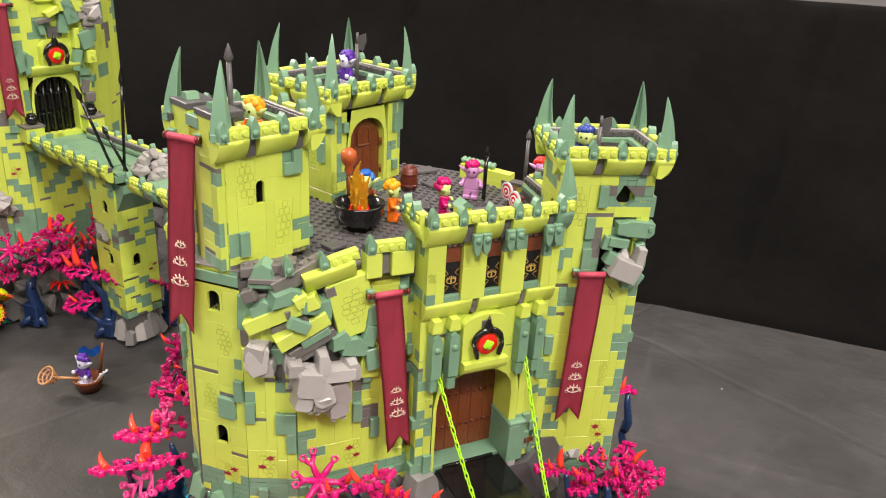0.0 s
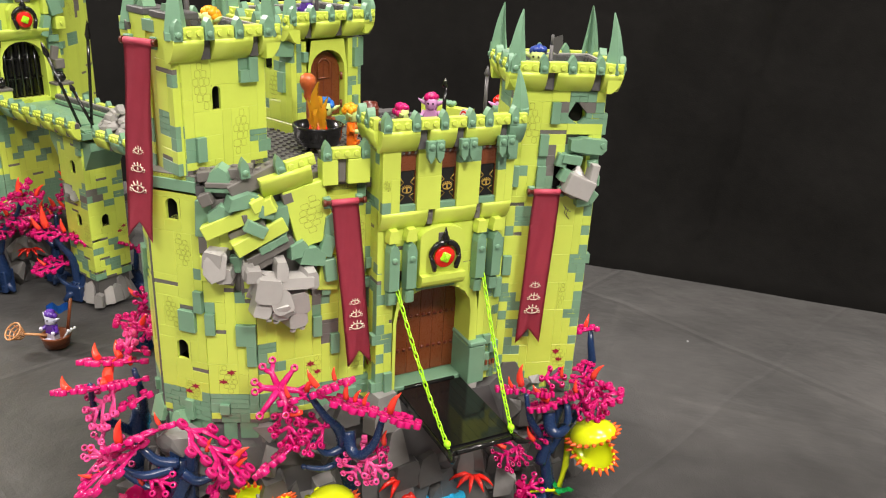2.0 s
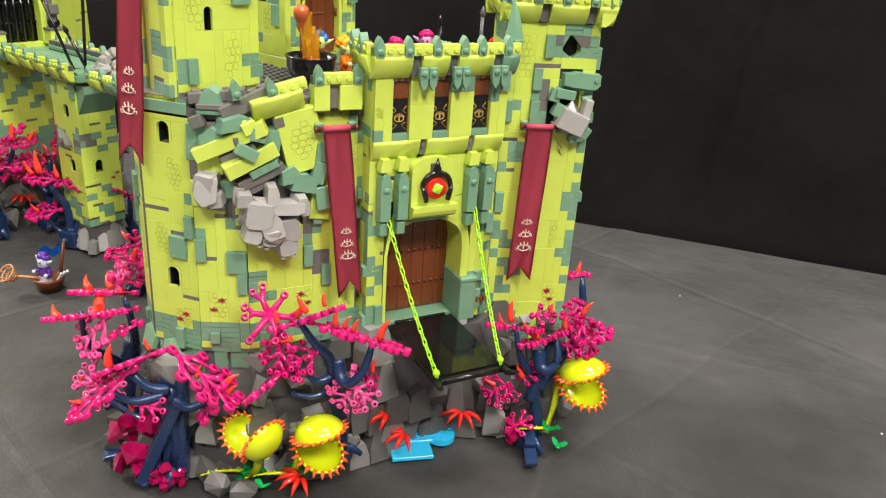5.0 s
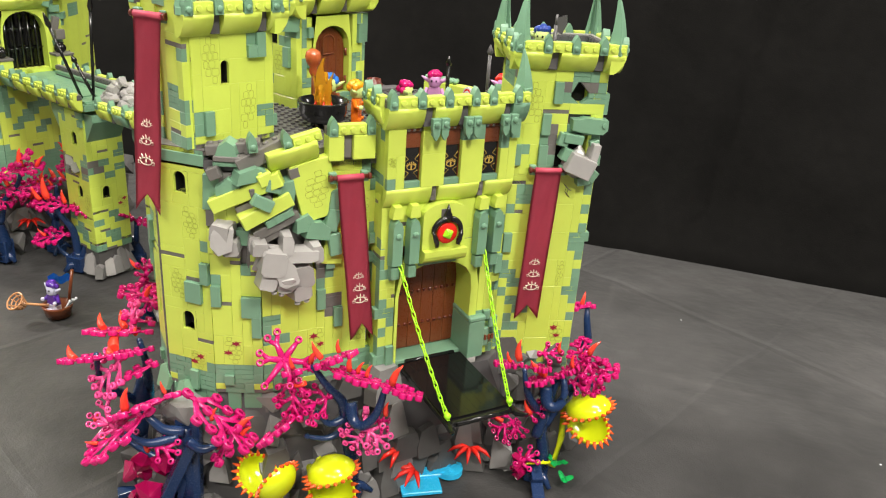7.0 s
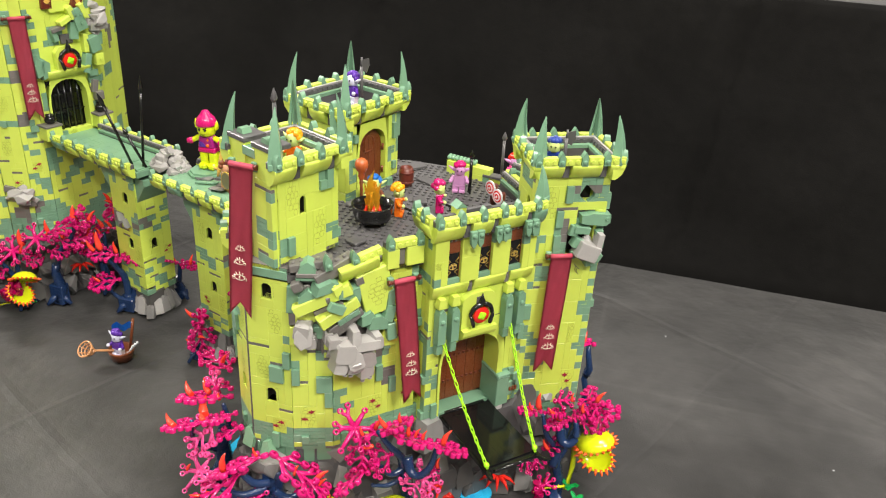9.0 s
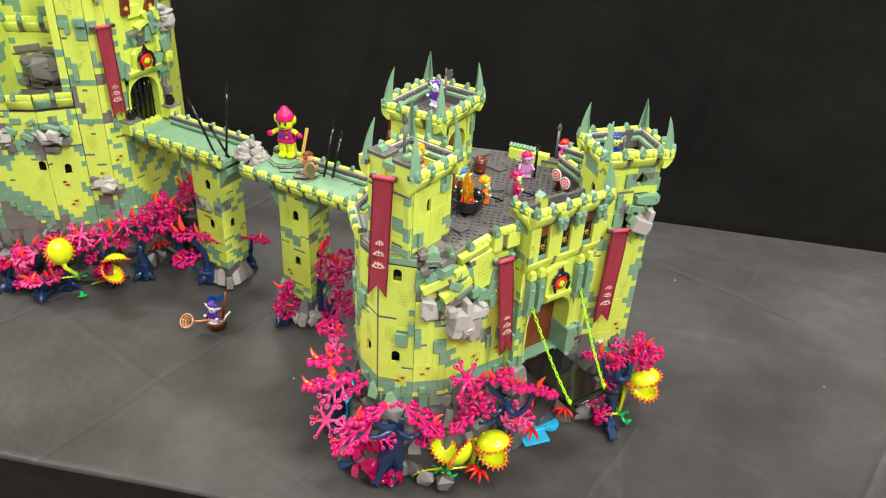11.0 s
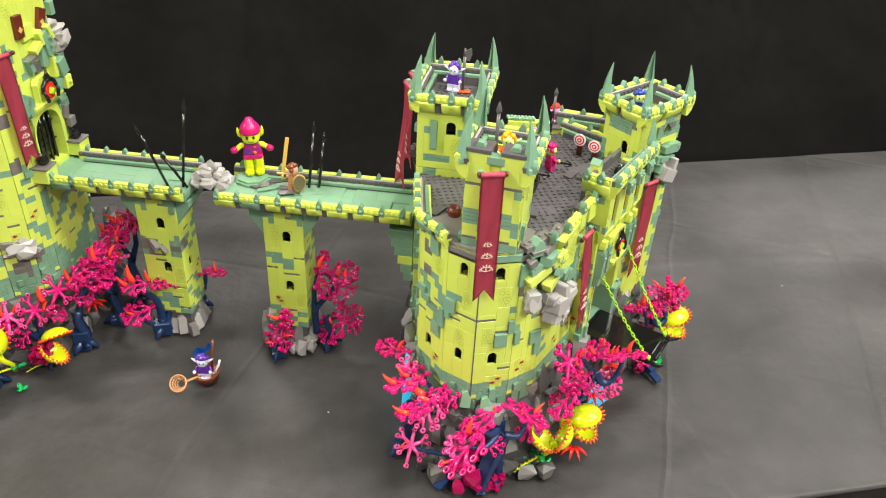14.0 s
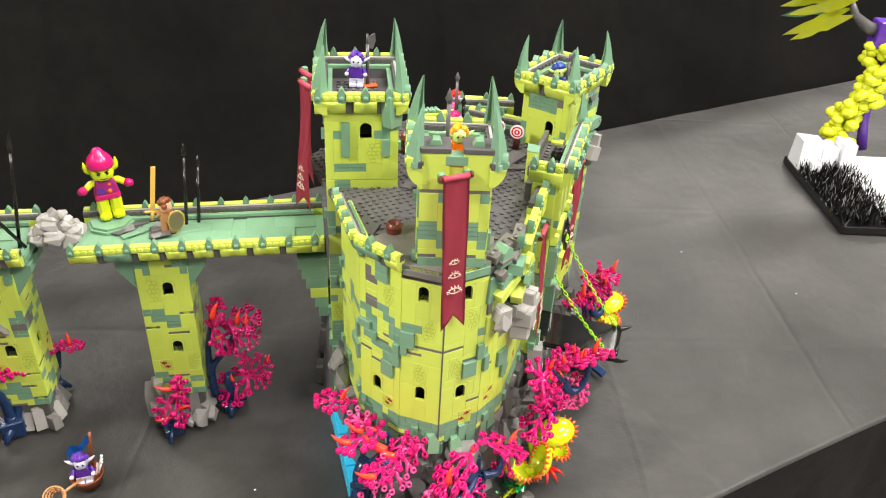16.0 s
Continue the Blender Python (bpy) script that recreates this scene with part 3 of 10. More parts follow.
# ---- the hall, the table and the drape ----
def sheet(name, x0, x1, y0, y1, nx, ny, f):
    bm = bmesh.new()
    g = [[bm.verts.new(f(x0 + (x1 - x0) * i / nx, y0 + (y1 - y0) * j / ny)) for i in range(nx + 1)] for j in range(ny + 1)]
    for j in range(ny):
        for i in range(nx):
            bm.faces.new((g[j][i], g[j][i + 1], g[j + 1][i + 1], g[j + 1][i])).smooth = True
    return bm


def table_relief(x, y):
    """Soft ripples and pressed fold lines of the cloth."""
    z = 0.0020 * noise.noise(Vector((x * 3.1, y * 4.3, 0.2))) + 0.0012 * noise.noise(Vector((x * 9, y * 5, 3)))
    d = y - 0.900 + 0.10 * x
    z += 0.0014 * math.exp(-(d / 0.006) ** 2)
    d = x + 0.020
    z += 0.0014 * math.exp(-(d / 0.006) ** 2) * min(1.0, max(0.0, (y - 0.82) / 0.08))
    return z - 0.0032


def table_edge(x):
    return 0.346 - 0.010 * x + 0.002 * math.sin(x * 9)


def table_cloth(x, v):
    """Flat from the drape to the front edge, then a short rounded lip."""
    e = table_edge(x)
    if v >= 0.02:
        y = e + (v - 0.02) / 0.98 * (1.285 - e)
        return (x, y, table_relief(x, y))
    a = (0.02 - v) / 0.02 * 1.5
    return (x, e - 0.006 * math.sin(a), table_relief(x, e) - 0.006 * (1 - math.cos(a)))


top = solid("table_top", sheet("table_top", -2.4, 2.2, 0.0, 1.0, 170, 110, table_cloth), TABLE, Matrix.Identity(4),
            "table covered with a charcoal cloth with fold lines", "table", kind="structure")


def skirt_f(x, v):
    """The black skirt that hangs from the front edge to the floor in folds."""
    d = -0.004 - v
    fold = 0.014 * math.sin(x * 16 + 2 * math.sin(x * 4)) * min(1, v * 4)
    return (x, table_edge(x) - 0.0075 - abs(fold), table_relief(x, table_edge(x)) + d)


solid("table_skirt", sheet("table_skirt", -2.4, 2.2, 0.0, 0.74, 240, 16, skirt_f), SKIRT, Matrix.Identity(4),
      "black cloth skirt hanging from the table edge", "cloth", kind="structure")


def drape_f(u, v):
    """Black cloth over the higher table behind: up its leaning front in loose folds, then flat over its top."""
    if v < 0:
        y, z = 1.266, v * 0.74
    elif v < 1:
        y, z = 1.266 + 0.20 * v, 0.485 * v
    else:
        a = min(1.0, (v - 1) / 0.12)
        y, z = 1.466 + 0.012 * math.sin(a * math.pi / 2) + max(0.0, v - 1.12) * 0.9, 0.485 + 0.008 * a
    hang = min(1.0, abs(v) * 5) * (1 if v < 1 else max(0.0, 1 - (v - 1) * 8))
    d = 0.010 * math.sin(u * 5 + 1.4 * math.sin(u * 2.3) + v * 0.8) + 0.024 * noise.noise(Vector((u * 2.2 + v, v * 1.4, 5))) + 0.006 * noise.noise(Vector((u * 7 + v * 3, v * 5, 9)))
    for c, lean, w, h in ((-0.70, 0.12, 0.016, 0.010), (-0.44, -0.16, 0.020, 0.012), (-0.12, 0.10, 0.014, 0.008), (0.055, 0.075, 0.016, 0.016), (0.10, 0.09, 0.012, 0.010), (0.46, 0.05, 0.020, 0.010), (0.62, -0.2, 0.018, 0.012), (0.95, 0.1, 0.02, 0.012)):
        d -= h * math.exp(-((u - c - lean * v) / w) ** 2)
    return (u, y + d * hang, z + 0.002 * noise.noise(Vector((u * 6, y * 6, 1))))


cover = sheet("backdrop", -2.6, 2.4, -1.0, 2.0, 230, 72, drape_f)
# top faces take the paler tablecloth colour, standing in for lamplight on them
for f in cover.faces:
    f.material_index = int(f.calc_center_median().y > 1.488)
solid("backdrop", mesh_of(cover, "backdrop", [DRAPE, TABLE]), None, Matrix.Identity(4),
              "black cloth drape over the higher table behind", "drape", kind="structure")
bm = bmesh.new()
box(bm, -0.075, 0.075, -0.0004, 0.0, 0.0, 0.105)
box(bm, -0.06, 0.045, -0.0006, -0.0004, 0.030, 0.034, 0.0, 1)
box(bm, -0.06, 0.052, -0.0006, -0.0004, 0.018, 0.022, 0.0, 1)
bm.faces.ensure_lookup_table()
solid("card", mesh_of(bm, "card", [PAPER, STRIP]), None, pose(0.505, 1.600, 0.4955, -12, 0, 6), "white card with lines of small print leaning on the higher table", "card")

bm = bmesh.new()
box(bm, -6, 6, -6, 6, -0.82, -0.76)
solid("floor", bm, HALL_FLOOR, Matrix.Identity(4), "grey concrete floor of the hall", "floor", kind="structure")
bm = bmesh.new()
box(bm, -6, 6, -6, 6, 3.95, 4.05)
solid("ceiling", bm, HALL, Matrix.Identity(4), "plain ceiling of the hall", "ceiling", kind="structure")
for nm, (x0, x1, y0, y1) in (("wall_north", (-6, 6, 6, 6.1)), ("wall_south", (-6, 6, -6.1, -6)), ("wall_east", (6, 6.1, -6, 6)), ("wall_west", (-6.1, -6, -6, 6))):
    bm = bmesh.new()
    box(bm, x0, x1, y0, y1, -0.76, 3.95)
    solid(nm, bm, HALL, Matrix.Identity(4), "plain painted wall of the hall", "wall", kind="structure")


# ---- towers ----
def tower(name, label, cx, cy, rot, sx, sy, z0, plans, cornice_z, sides, out=0.010, fh=0.017, floor_z=None, spike_h=0.045, spikes=(1, 1, 1, 1), lift=(0, 0, 0, 0)):
    """A square tower of masonry with a flared parapet and a thorn at each corner. plans: front, right, back, left; rows from the top."""
    ob = thing(name, label, "tower", pose(cx, cy, z0, 0, 0, rot))
    hx, hy = sx / 2, sy / 2
    ends = (((-hx, -hy), (hx, -hy)), ((hx, -hy), (hx, hy)), ((hx, hy), (-hx, hy)), ((-hx, hy), (-hx, -hy)))
    for k, (p, q) in enumerate(ends):
        m, ln = facet(p, q)
        e = 0.0004
        if plans[k]:
            masonry(ob, m @ Matrix.Translation((e, 0, 0)), ln - 2 * e, plans[k], len(plans[k]) * ROW, name="wall")
        if sides[k]:
            o2 = out * 0.9
            parapet(ob, m @ Matrix.Translation((-o2, 0, 0)), ln + 2 * o2, cornice_z - z0 + lift[k], out, fh)
    if floor_z:
        bm = bmesh.new()
        box(bm, -hx + 0.004, hx - 0.004, -hy + 0.004, hy - 0.004, floor_z - z0 - 0.004, floor_z - z0)
        fl = part("floor_plate", bm, DARK, ob)
        part("loose_tile", box_mesh(0.016, 0.010, 0.0016, RUST, 0.0003), None, fl, m=pose(0.004, 0.004, floor_z - z0 + 0.0016, 0, 0, 12))
        part("stud_field", stud_field(-hx + 0.012, hx - 0.012, -hy + 0.012, hy - 0.012, floor_z - z0, DARK, lambda x, y: True), None, fl)
    for (sxn, syn), on in zip(((-1, -1), (1, -1), (1, 1), (-1, 1)), spikes):
        if on:
            ang = math.degrees(math.atan2(syn, sxn)) + 90
            bend = rng.uniform(-4, 4)
            part("thorn_spike", spike_mesh(spike_h), None, ob, m=pose(sxn * (hx + 0.003), syn * (hy + 0.003), cornice_z + fh + 0.005 - z0, bend, 0, ang))
    return ob


def rows_of(text):
    return [r for r in text.strip("\n").split("\n")]


def mixed(cols, n, seed, green=0.16, wins=(), foot=0, bands=()):
    """A wall plan: lime with green quoins and clustered patches, dark strips, prints and windows."""
    r = random.Random(seed)
    g = [["."] * cols for _ in range(n)]
    i = 0
    while i < n:
        for c in (0, cols - 1):
            if r.random() < 0.32:
                for k in range(r.randrange(1, 4)):
                    if i + k < n:
                        g[i + k][c] = "G" if r.random() < 0.3 else "g"
                        if cols > 4 and r.random() < 0.5:
                            g[i + k][c + (1 if c == 0 else -1)] = "g"
        i += 2
    want = int(cols * n * green * 0.8)
    while want > 0:
        c, i, k = r.randrange(cols), r.randrange(n), r.randrange(4, 13)
        ch = r.choice("gggggdGm") if k > 5 else r.choice("dGG")
        if ch == "d":
            for j in range(r.randrange(2, 5)):
                if c + j < cols:
                    g[i][c + j] = "d"
            want -= 3
            continue
        for _ in range(k):
            if 0 <= c < cols and 0 <= i < n:
                g[i][c] = ch
                if c + 1 < cols:
                    g[i][c + 1] = ch
                want -= 1
            if ch == "G" and _ > 1:
                break
            if r.random() < 0.6:
                c += r.choice((-1, 1, 1))
            else:
                i += r.choice((-1, 1))
    for _ in range(max(1, cols * n // 70)):
        c, i = r.randrange(max(1, cols - 2)), r.randrange(max(1, n - 3))
        ch = "l" if i < n * 0.7 else "r"
        for a in range(3):
            for b in range(2):
                g[min(i + a, n - 1)][min(c + b, cols - 1)] = ch
    for b in bands:
        for c in range(cols):
            g[b][c] = "m" if r.random() < 0.15 else "g"
            if b + 1 < n and r.random() < 0.35:
                g[b + 1][c] = "g"
    for c in range(cols):
        for k in range(foot + r.randrange(-1, 2) if foot else 0):
            g[n - 1 - k][c] = "m" if r.random() < 0.10 else ("G" if r.random() < 0.12 else "g")
    for c, i in wins:
        c = min(c, cols - 2)
        for b in (-1, 0, 1, 2):
            if 0 <= c + b < cols:
                g[i][c + b] = g[i + 1][c + b] = "w" if b in (0, 1) else "."
    return ["".join(x) for x in g]


# castle with the gate: main axes
F3_PLAN = rows_of("""
gddddg
......
..ww..
..ww..
......
...ll.
...ll.
...ll.
.....g
ddd...
.....G
.llddG
.llGG.
.llGG.
......
..ww..
..ww..
....dd
......
...rr.
gggrrg
gggGgg
dggGgg""")
F2_PLAN = rows_of("""
gddddg
......
..ww..
..ww..
......
......
...ll.
gggll.
GG.ll.
GGdddd
Gdd...
......
..ll..
..ll..
..ll..
..ww..
..ww..
......
......
......
gggggg
ggGggg
dggggd""")
F1_PLAN = rows_of("""
G..GG..
...GG..
.m.GG..
.mm.ll.
....ll.
.dd.ll.
.mmgg..
gg..gg.
.gg..gg
GGg.dgg
.GGdd.G
..ggggG
dd..ggG
..ddGG.
....GG.
.......
..ww...
..ww...
....rr.
....rr.
gggg.gg
gGggggg
ddgggdd""")
F4_PLAN = rows_of("""
..d d
...gd
g....
G....
Gd.GG
...GG
....G
....G
.rr..
.rr..
.rr..
ggggg
gGggg
dgggd""")
F5_PLAN = rows_of("""
       ....g
       g.ddg
        g...g
        G.ll.
       Gg.ll.
        .....
      gg.dd.g
       G....G
 .    gm.dd.
....  mG...gg
......mg....
......g.....
......Gdd...
......Gmm.G.
gg.....mG.G.
g.......G.rr
ggg..rr...rr
.....rr...rr
.....rr.....
ggggggggggggg
gGggggggggGgg
dgggddgggggdd""")
Z_FOOT, Z_WALL = 0.120, 0.341
J, E34, E45, G5 = (-0.359, 0.461), (-0.312, 0.461), (-0.273, 0.476), (-0.199, 0.547)
A12, A01, A00 = (-0.390, 0.492), (-0.412, 0.542), (-0.398, 0.625)


def curtain(name, label, runs, z=Z_FOOT):
    ob = thing(name, label, "castle wall", pose(runs[0][0][0], runs[0][0][1], z))
    base = Matrix.Translation((-runs[0][0][0], -runs[0][0][1], 0))
    made = []
    for p, q, plan in runs:
        m, ln = facet(p, q)
        m = base @ m
        made.append(m)
        masonry(ob, m @ Matrix.Translation((0.0003, 0, 0)), ln - 0.0006, plan, len(plan) * ROW)
    return ob, made


bastion, bm_poses = curtain("bastion_wall", "faceted lime castle bastion with sand green bricks", [(A12, J, F2_PLAN), (J, E34, F3_PLAN)])
bm = bmesh.new()
ledge = [A12, J, E34, (-0.285, 0.500), (-0.345, 0.560), (-0.400, 0.545)]
lo = [bm.verts.new((x - A12[0], y - A12[1], 0.2170)) for x, y in ledge]
hi = [bm.verts.new((x - A12[0], y - A12[1], 0.2212)) for x, y in ledge]
bm.faces.new(hi)
bm.faces.new(lo[::-1])
for i in range(len(ledge)):
    k = (i + 1) % len(ledge)
    bm.faces.new((lo[i], lo[k], hi[k], hi[i]))
part("ledge_plate", bm, STRIP, bastion)
# the joint where the two halves of the castle close on each other
bm = bmesh.new()
jx, jy = J[0] - A12[0], J[1] - A12[1]
box(bm, -0.0008, 0.0008, -0.0006, 0.004, -0.018, 0.2165, 0.0, 0, pose(jx, jy, 0, 0, 0, -22))
part("hinge_joint", bm, DARK, bastion)
bm = bmesh.new()
box(bm, 0.001, 0.0465, -0.0011, 0.010, 0.2080, 0.2172, 0.0004, 0, pose(jx, jy, 0))
part("band_tile", bm, GREEN, bastion)
bm = bmesh.new()
box(bm, 0.001, 0.0428, -0.0011, 0.010, 0.2100, 0.2172, 0.0004, 0, pose(0, 0, 0, 0, 0, -45))
part("band_tile", bm, STRIP, bastion)
west_wall, ww = curtain("west_wall", "faceted lime castle wall with green and grey patches",
                        [(A00, A01, mixed(10, 23, 5, 0.15)), (A01, A12, F1_PLAN)])
parapet(west_wall, ww[1], math.dist(A01, A12), 0.211, 0.008, 0.014, "..T..T.")
parapet(west_wall, ww[0], math.dist(A00, A01), 0.211, 0.008, 0.014, "T..T..T..T..T")
broken_wall, bw = curtain("broken_wall", "breached lime castle wall with sand green bricks", [(E34, E45, F4_PLAN), (E45, G5, F5_PLAN)])
standing = bw[1] @ Matrix.Translation((0.0546, 0, 0.213))
base = part("parapet", course_bm(0.040, 0.008), DARK, broken_wall, m=standing @ Matrix.Translation((0, 0, 0.021)))
for u, w in ((0.0, 0.0130), (0.0210, 0.0190)):
    part("flared_slope", box_mesh(w, 0.014, 0.0205, LIME, 0.0005), None, base, m=Matrix.Translation((u, -0.009, -0.0210)))
part("dark_stud_block", box_mesh(0.0078, 0.010, 0.0190, STRIP, 0.0005), None, base, m=Matrix.Translation((0.0131, -0.005, -0.0200)))
part("parapet_course", course_mesh(3, LIME), None, base, m=Matrix.Translation((0.0080, -0.009, 0)))
for u in (0.0003, 0.0323):
    part("battlement_tooth", tooth_mesh(), None, base, m=Matrix.Translation((u, -0.0096, -0.0012)))

CT_RIGHT = rows_of("""
.........
.ll...gG.
.ll...GG.
.llw.....
.llw.....
.....ll..
.....ll..
gG...llgg
gG...ll.g
ddd....dd""")
CT_FRONT = rows_of("""
..g...g.
..g...g.
gg.g..dd
g..g....
g..g....
......g.
g..g.ggg
g..g.g..
gg.d.ggd
dgg..dgg""")
corner_tower = tower("corner_tower", "square lime corner tower with green thorns and a red banner", -0.3315, 0.508, -27, 0.066, 0.072, Z_WALL,
                     (CT_FRONT, CT_RIGHT, mixed(8, 10, 3), mixed(9, 10, 4)), 0.4265, (0, 1, 1, 1), floor_z=0.4225, spike_h=0.049)
bm = bmesh.new()
box(bm, -0.0062, 0.0062, -0.0405, -0.030, 0.0, 0.104, 0.0003)
part("infill", bm, LIME, corner_tower)
bm = bmesh.new()
box(bm, -0.0095, 0.0095, -0.0425, -0.030, 0.1042, 0.1130, 0.0004)
part("green_brick", bm, GREEN, corner_tower)
for sx in (-0.0185, 0.0185):
    m = Matrix.Translation((sx - 0.0125, -0.042, 0.0))
    masonry(corner_tower, m, 0.025, ["...", "...", "...", "ddd", "..g", "...", "...", "gg.", "ggg", "..g", "dd.", "ggg"], 0.1152, name="column")
    bm = bmesh.new()
    box(bm, sx - 0.0135, sx + 0.0135, -0.043, -0.018, 0.1154, 0.1204, 0.0006)
    part("column_cap", bm, DARK, corner_tower)
    bm = bmesh.new()
    prism(bm, [(0, 0), (0.011, 0), (0.009, 0.005), (0.003, 0.005)], 0.010)
    part("slope_tile", bm, PALE_GREEN, corner_tower, m=pose(sx - 0.0055, -0.038, 0.1206))

BT_FRONT = rows_of("""
.........
..G.ww.gg
.gG.wwgg.
..G..llG.
..G..llG.
.....ll..
.gggg....
.........""")
back_tower = tower("back_tower", "square lime tower with an arched door and green thorns", -0.3438, 0.6966, -21.5, 0.078, 0.092, 0.345,
                   (BT_FRONT, None, mixed(9, 8, 8), mixed(9, 8, 9)), 0.4215, (1, 1, 1, 1), floor_z=0.4285, spike_h=0.050, lift=(0, 0.002, 0.005, 0.002))
# the tower's foot, down to the table
lower = thing("tower_base", "lime masonry base below the tower at the bridge end", "tower", pose(-0.346, 0.691, 0.02, 0, 0, -21.5))
for k, (p, q) in enumerate((((-0.039, -0.04), (0.039, -0.04)), ((0.039, -0.04), (0.039, 0.04)), ((0.039, 0.04), (-0.039, 0.04)), ((-0.039, 0.04), (-0.039, -0.04)))):
    m, ln = facet(p, q)
    masonry(lower, m @ Matrix.Translation((0.0004, 0, 0)), ln - 0.0008, mixed(9, 34, 20 + k, 0.3), 34 * ROW - 0.002)

RT_FRONT = rows_of("""
......ggg.
.ll.Gm  mg
.ll.Gg  gg
.llddd....
.llG..sss.
...Gm.gggg
...gm.   g
Gg.Gm    g
G..Gg    g
...Gg    g
dd..g....g
.gg......g
.gg.......
gd.......g
...l......
...l.....g
G..l....gg
G.......gg
.........g
g......l..
gg.....l.g
.gg....l.g
g.......gg
.gg......g
..gg......
.g.......g
.gg....rr.
g......rr.
ggg....rrg
.ggg.....g
gggggg.ggg
ggg.gggggg
dddgggdddd""")
right_tower = tower("gate_side_tower", "damaged lime tower with a boulder stuck in it", -0.0838, 0.6805, 27, 0.082, 0.062, 0.085,
                    (RT_FRONT, mixed(8, 33, 31, 0.3), mixed(9, 33, 32), mixed(8, 33, 35, 0.34, [(4, 3)])), 0.4015, (1, 1, 1, 1), floor_z=0.396)


# ---- gatehouse ----
gate_house = thing("gatehouse", "lime gatehouse with an arched gate and three barred windows", "gatehouse", pose(-0.190, 0.533, 0.128, 0, 0, 45))
GW = 0.123


def ring_wall(ob, w, h, u0, u1, spring, top, depth, mat):
    """A wall face with a segmental arch through it."""
    bm = bmesh.new()
    n = 10
    arc = [(u0, 0.0), (u0, spring)]
    for i in range(1, n):
        a = math.pi * i / n
        arc.append((u0 + (u1 - u0) * (1 - math.cos(a)) / 2, spring + (top - spring) * math.sin(a) ** 0.75))
    arc += [(u1, spring), (u1, 0.0)]
    outer = [(0, 0.0), (0, spring)] + [(w * i / n, h) for i in range(1, n)] + [(w, spring), (w, 0.0)]
    a0 = [bm.verts.new((x, 0, z)) for x, z in arc]
    a1 = [bm.verts.new((x, depth, z)) for x, z in arc]
    o0 = [bm.verts.new((x, 0, z)) for x, z in outer]
    for i in range(len(arc) - 1):
        bm.faces.new((o0[i], a0[i], a0[i + 1], o0[i + 1]))
        bm.faces.new((a0[i], a1[i], a1[i + 1], a0[i + 1]))
    bmesh.ops.recalc_face_normals(bm, faces=bm.faces[:])
    return part("arch_panel", bm, mat, ob)


# lower storey: two jambs and the arch
ARCH0, ARCH1 = 0.0155, 0.101
jl = ["gG", "..", ".d", "g.", "gg", ".g", "g.", "..", "gG", "gG", "gd"]
jr = ["..G", ".gG", "...", "..g", "...", "...", "gG.", "ggG", "gGg", "gGg", "ddg"]
masonry(gate_house, Matrix.Translation((0.0003, 0, 0)), ARCH0 - 0.0006, jl, len(jl) * ROW)
masonry(gate_house, Matrix.Translation((ARCH1 + 0.0003, 0, 0)), GW - ARCH1 - 0.0006, jr, len(jr) * ROW)
arch = ring_wall(gate_house, ARCH1 - ARCH0 - 0.0004, 0.1255, 0.0032, ARCH1 - ARCH0 - 0.0080, 0.075, 0.1065, 0.034, LIME)
arch.matrix_basis = Matrix.Translation((ARCH0 + 0.0002, -0.0005, 0))
band = ["...............", "..d.........gg.", "...............", "...............", "g..............", "..............."]
masonry(gate_house, Matrix.Translation((0.0003, 0.0002, 0.1256)), GW - 0.0006, band[:4], 4 * ROW)
for u0, u1, z0, z1 in ((0.0, GW, 0.164, 0.231),):
    bm = bmesh.new()
    box(bm, u0 + 0.002, u1 - 0.002, 0.009, 0.012, z0, z1)
    part("inner_wall", bm, DARK, gate_house)
# left and right cheeks
masonry(gate_house, pose(0, 0.0262, 0, 0, 0, -90) @ Matrix.Translation((0, 0, 0)), 0.026, mixed(3, 24, 41, 0.5), 24 * ROW, name="cheek")
masonry(gate_house, pose(GW, 0, 0, 0, 0, 90), 0.026, mixed(3, 24, 42, 0.5), 24 * ROW, name="cheek")
# upper storey juts out
UP = 0.007
piers = ((0.0, 0.016), (0.031, 0.053), (0.068, 0.090), (0.1065, GW))
for k, (u0, u1) in enumerate(piers):
    pl = {0: ["..", "..", "..", "l.", "..", "g."], 1: ["...", "...", "...", "...", "...", "..."], 2: ["ggg", "ggg", "...", "...", "...", "..."], 3: ["gG", "gG", "g.", "..", "..", ".."]}[k]
    masonry(gate_house, Matrix.Translation((u0 + 0.0002, -UP, 0.181)), u1 - u0 - 0.0004, pl, len(pl) * ROW, name="pier")
for k, (u0, u1) in enumerate(((0.0, 0.0425), (0.0485, 0.0885), (0.0940, GW))):
    part("flared_slope", flare_mesh(u1 - u0 - 0.0004, 0.017, UP, LIME), None, gate_house, m=Matrix.Translation((u0, 0, 0.1640)))
for u in (0.0428, 0.0888):
    bm = bmesh.new()
    box(bm, 0, 0.0050, -0.004, 0.002, 0.003, 0.0165, 0.0003)
    lathe(bm, stud_prof(0.0014, 0.0021), 10, 0, Matrix.Translation((0.0025, -0.0038, 0.011)) @ pose(0, 0, 0, 90), False)
    part("dark_stud_block", bm, STRIP, gate_house, m=Matrix.Translation((u, 0, 0.1640)))
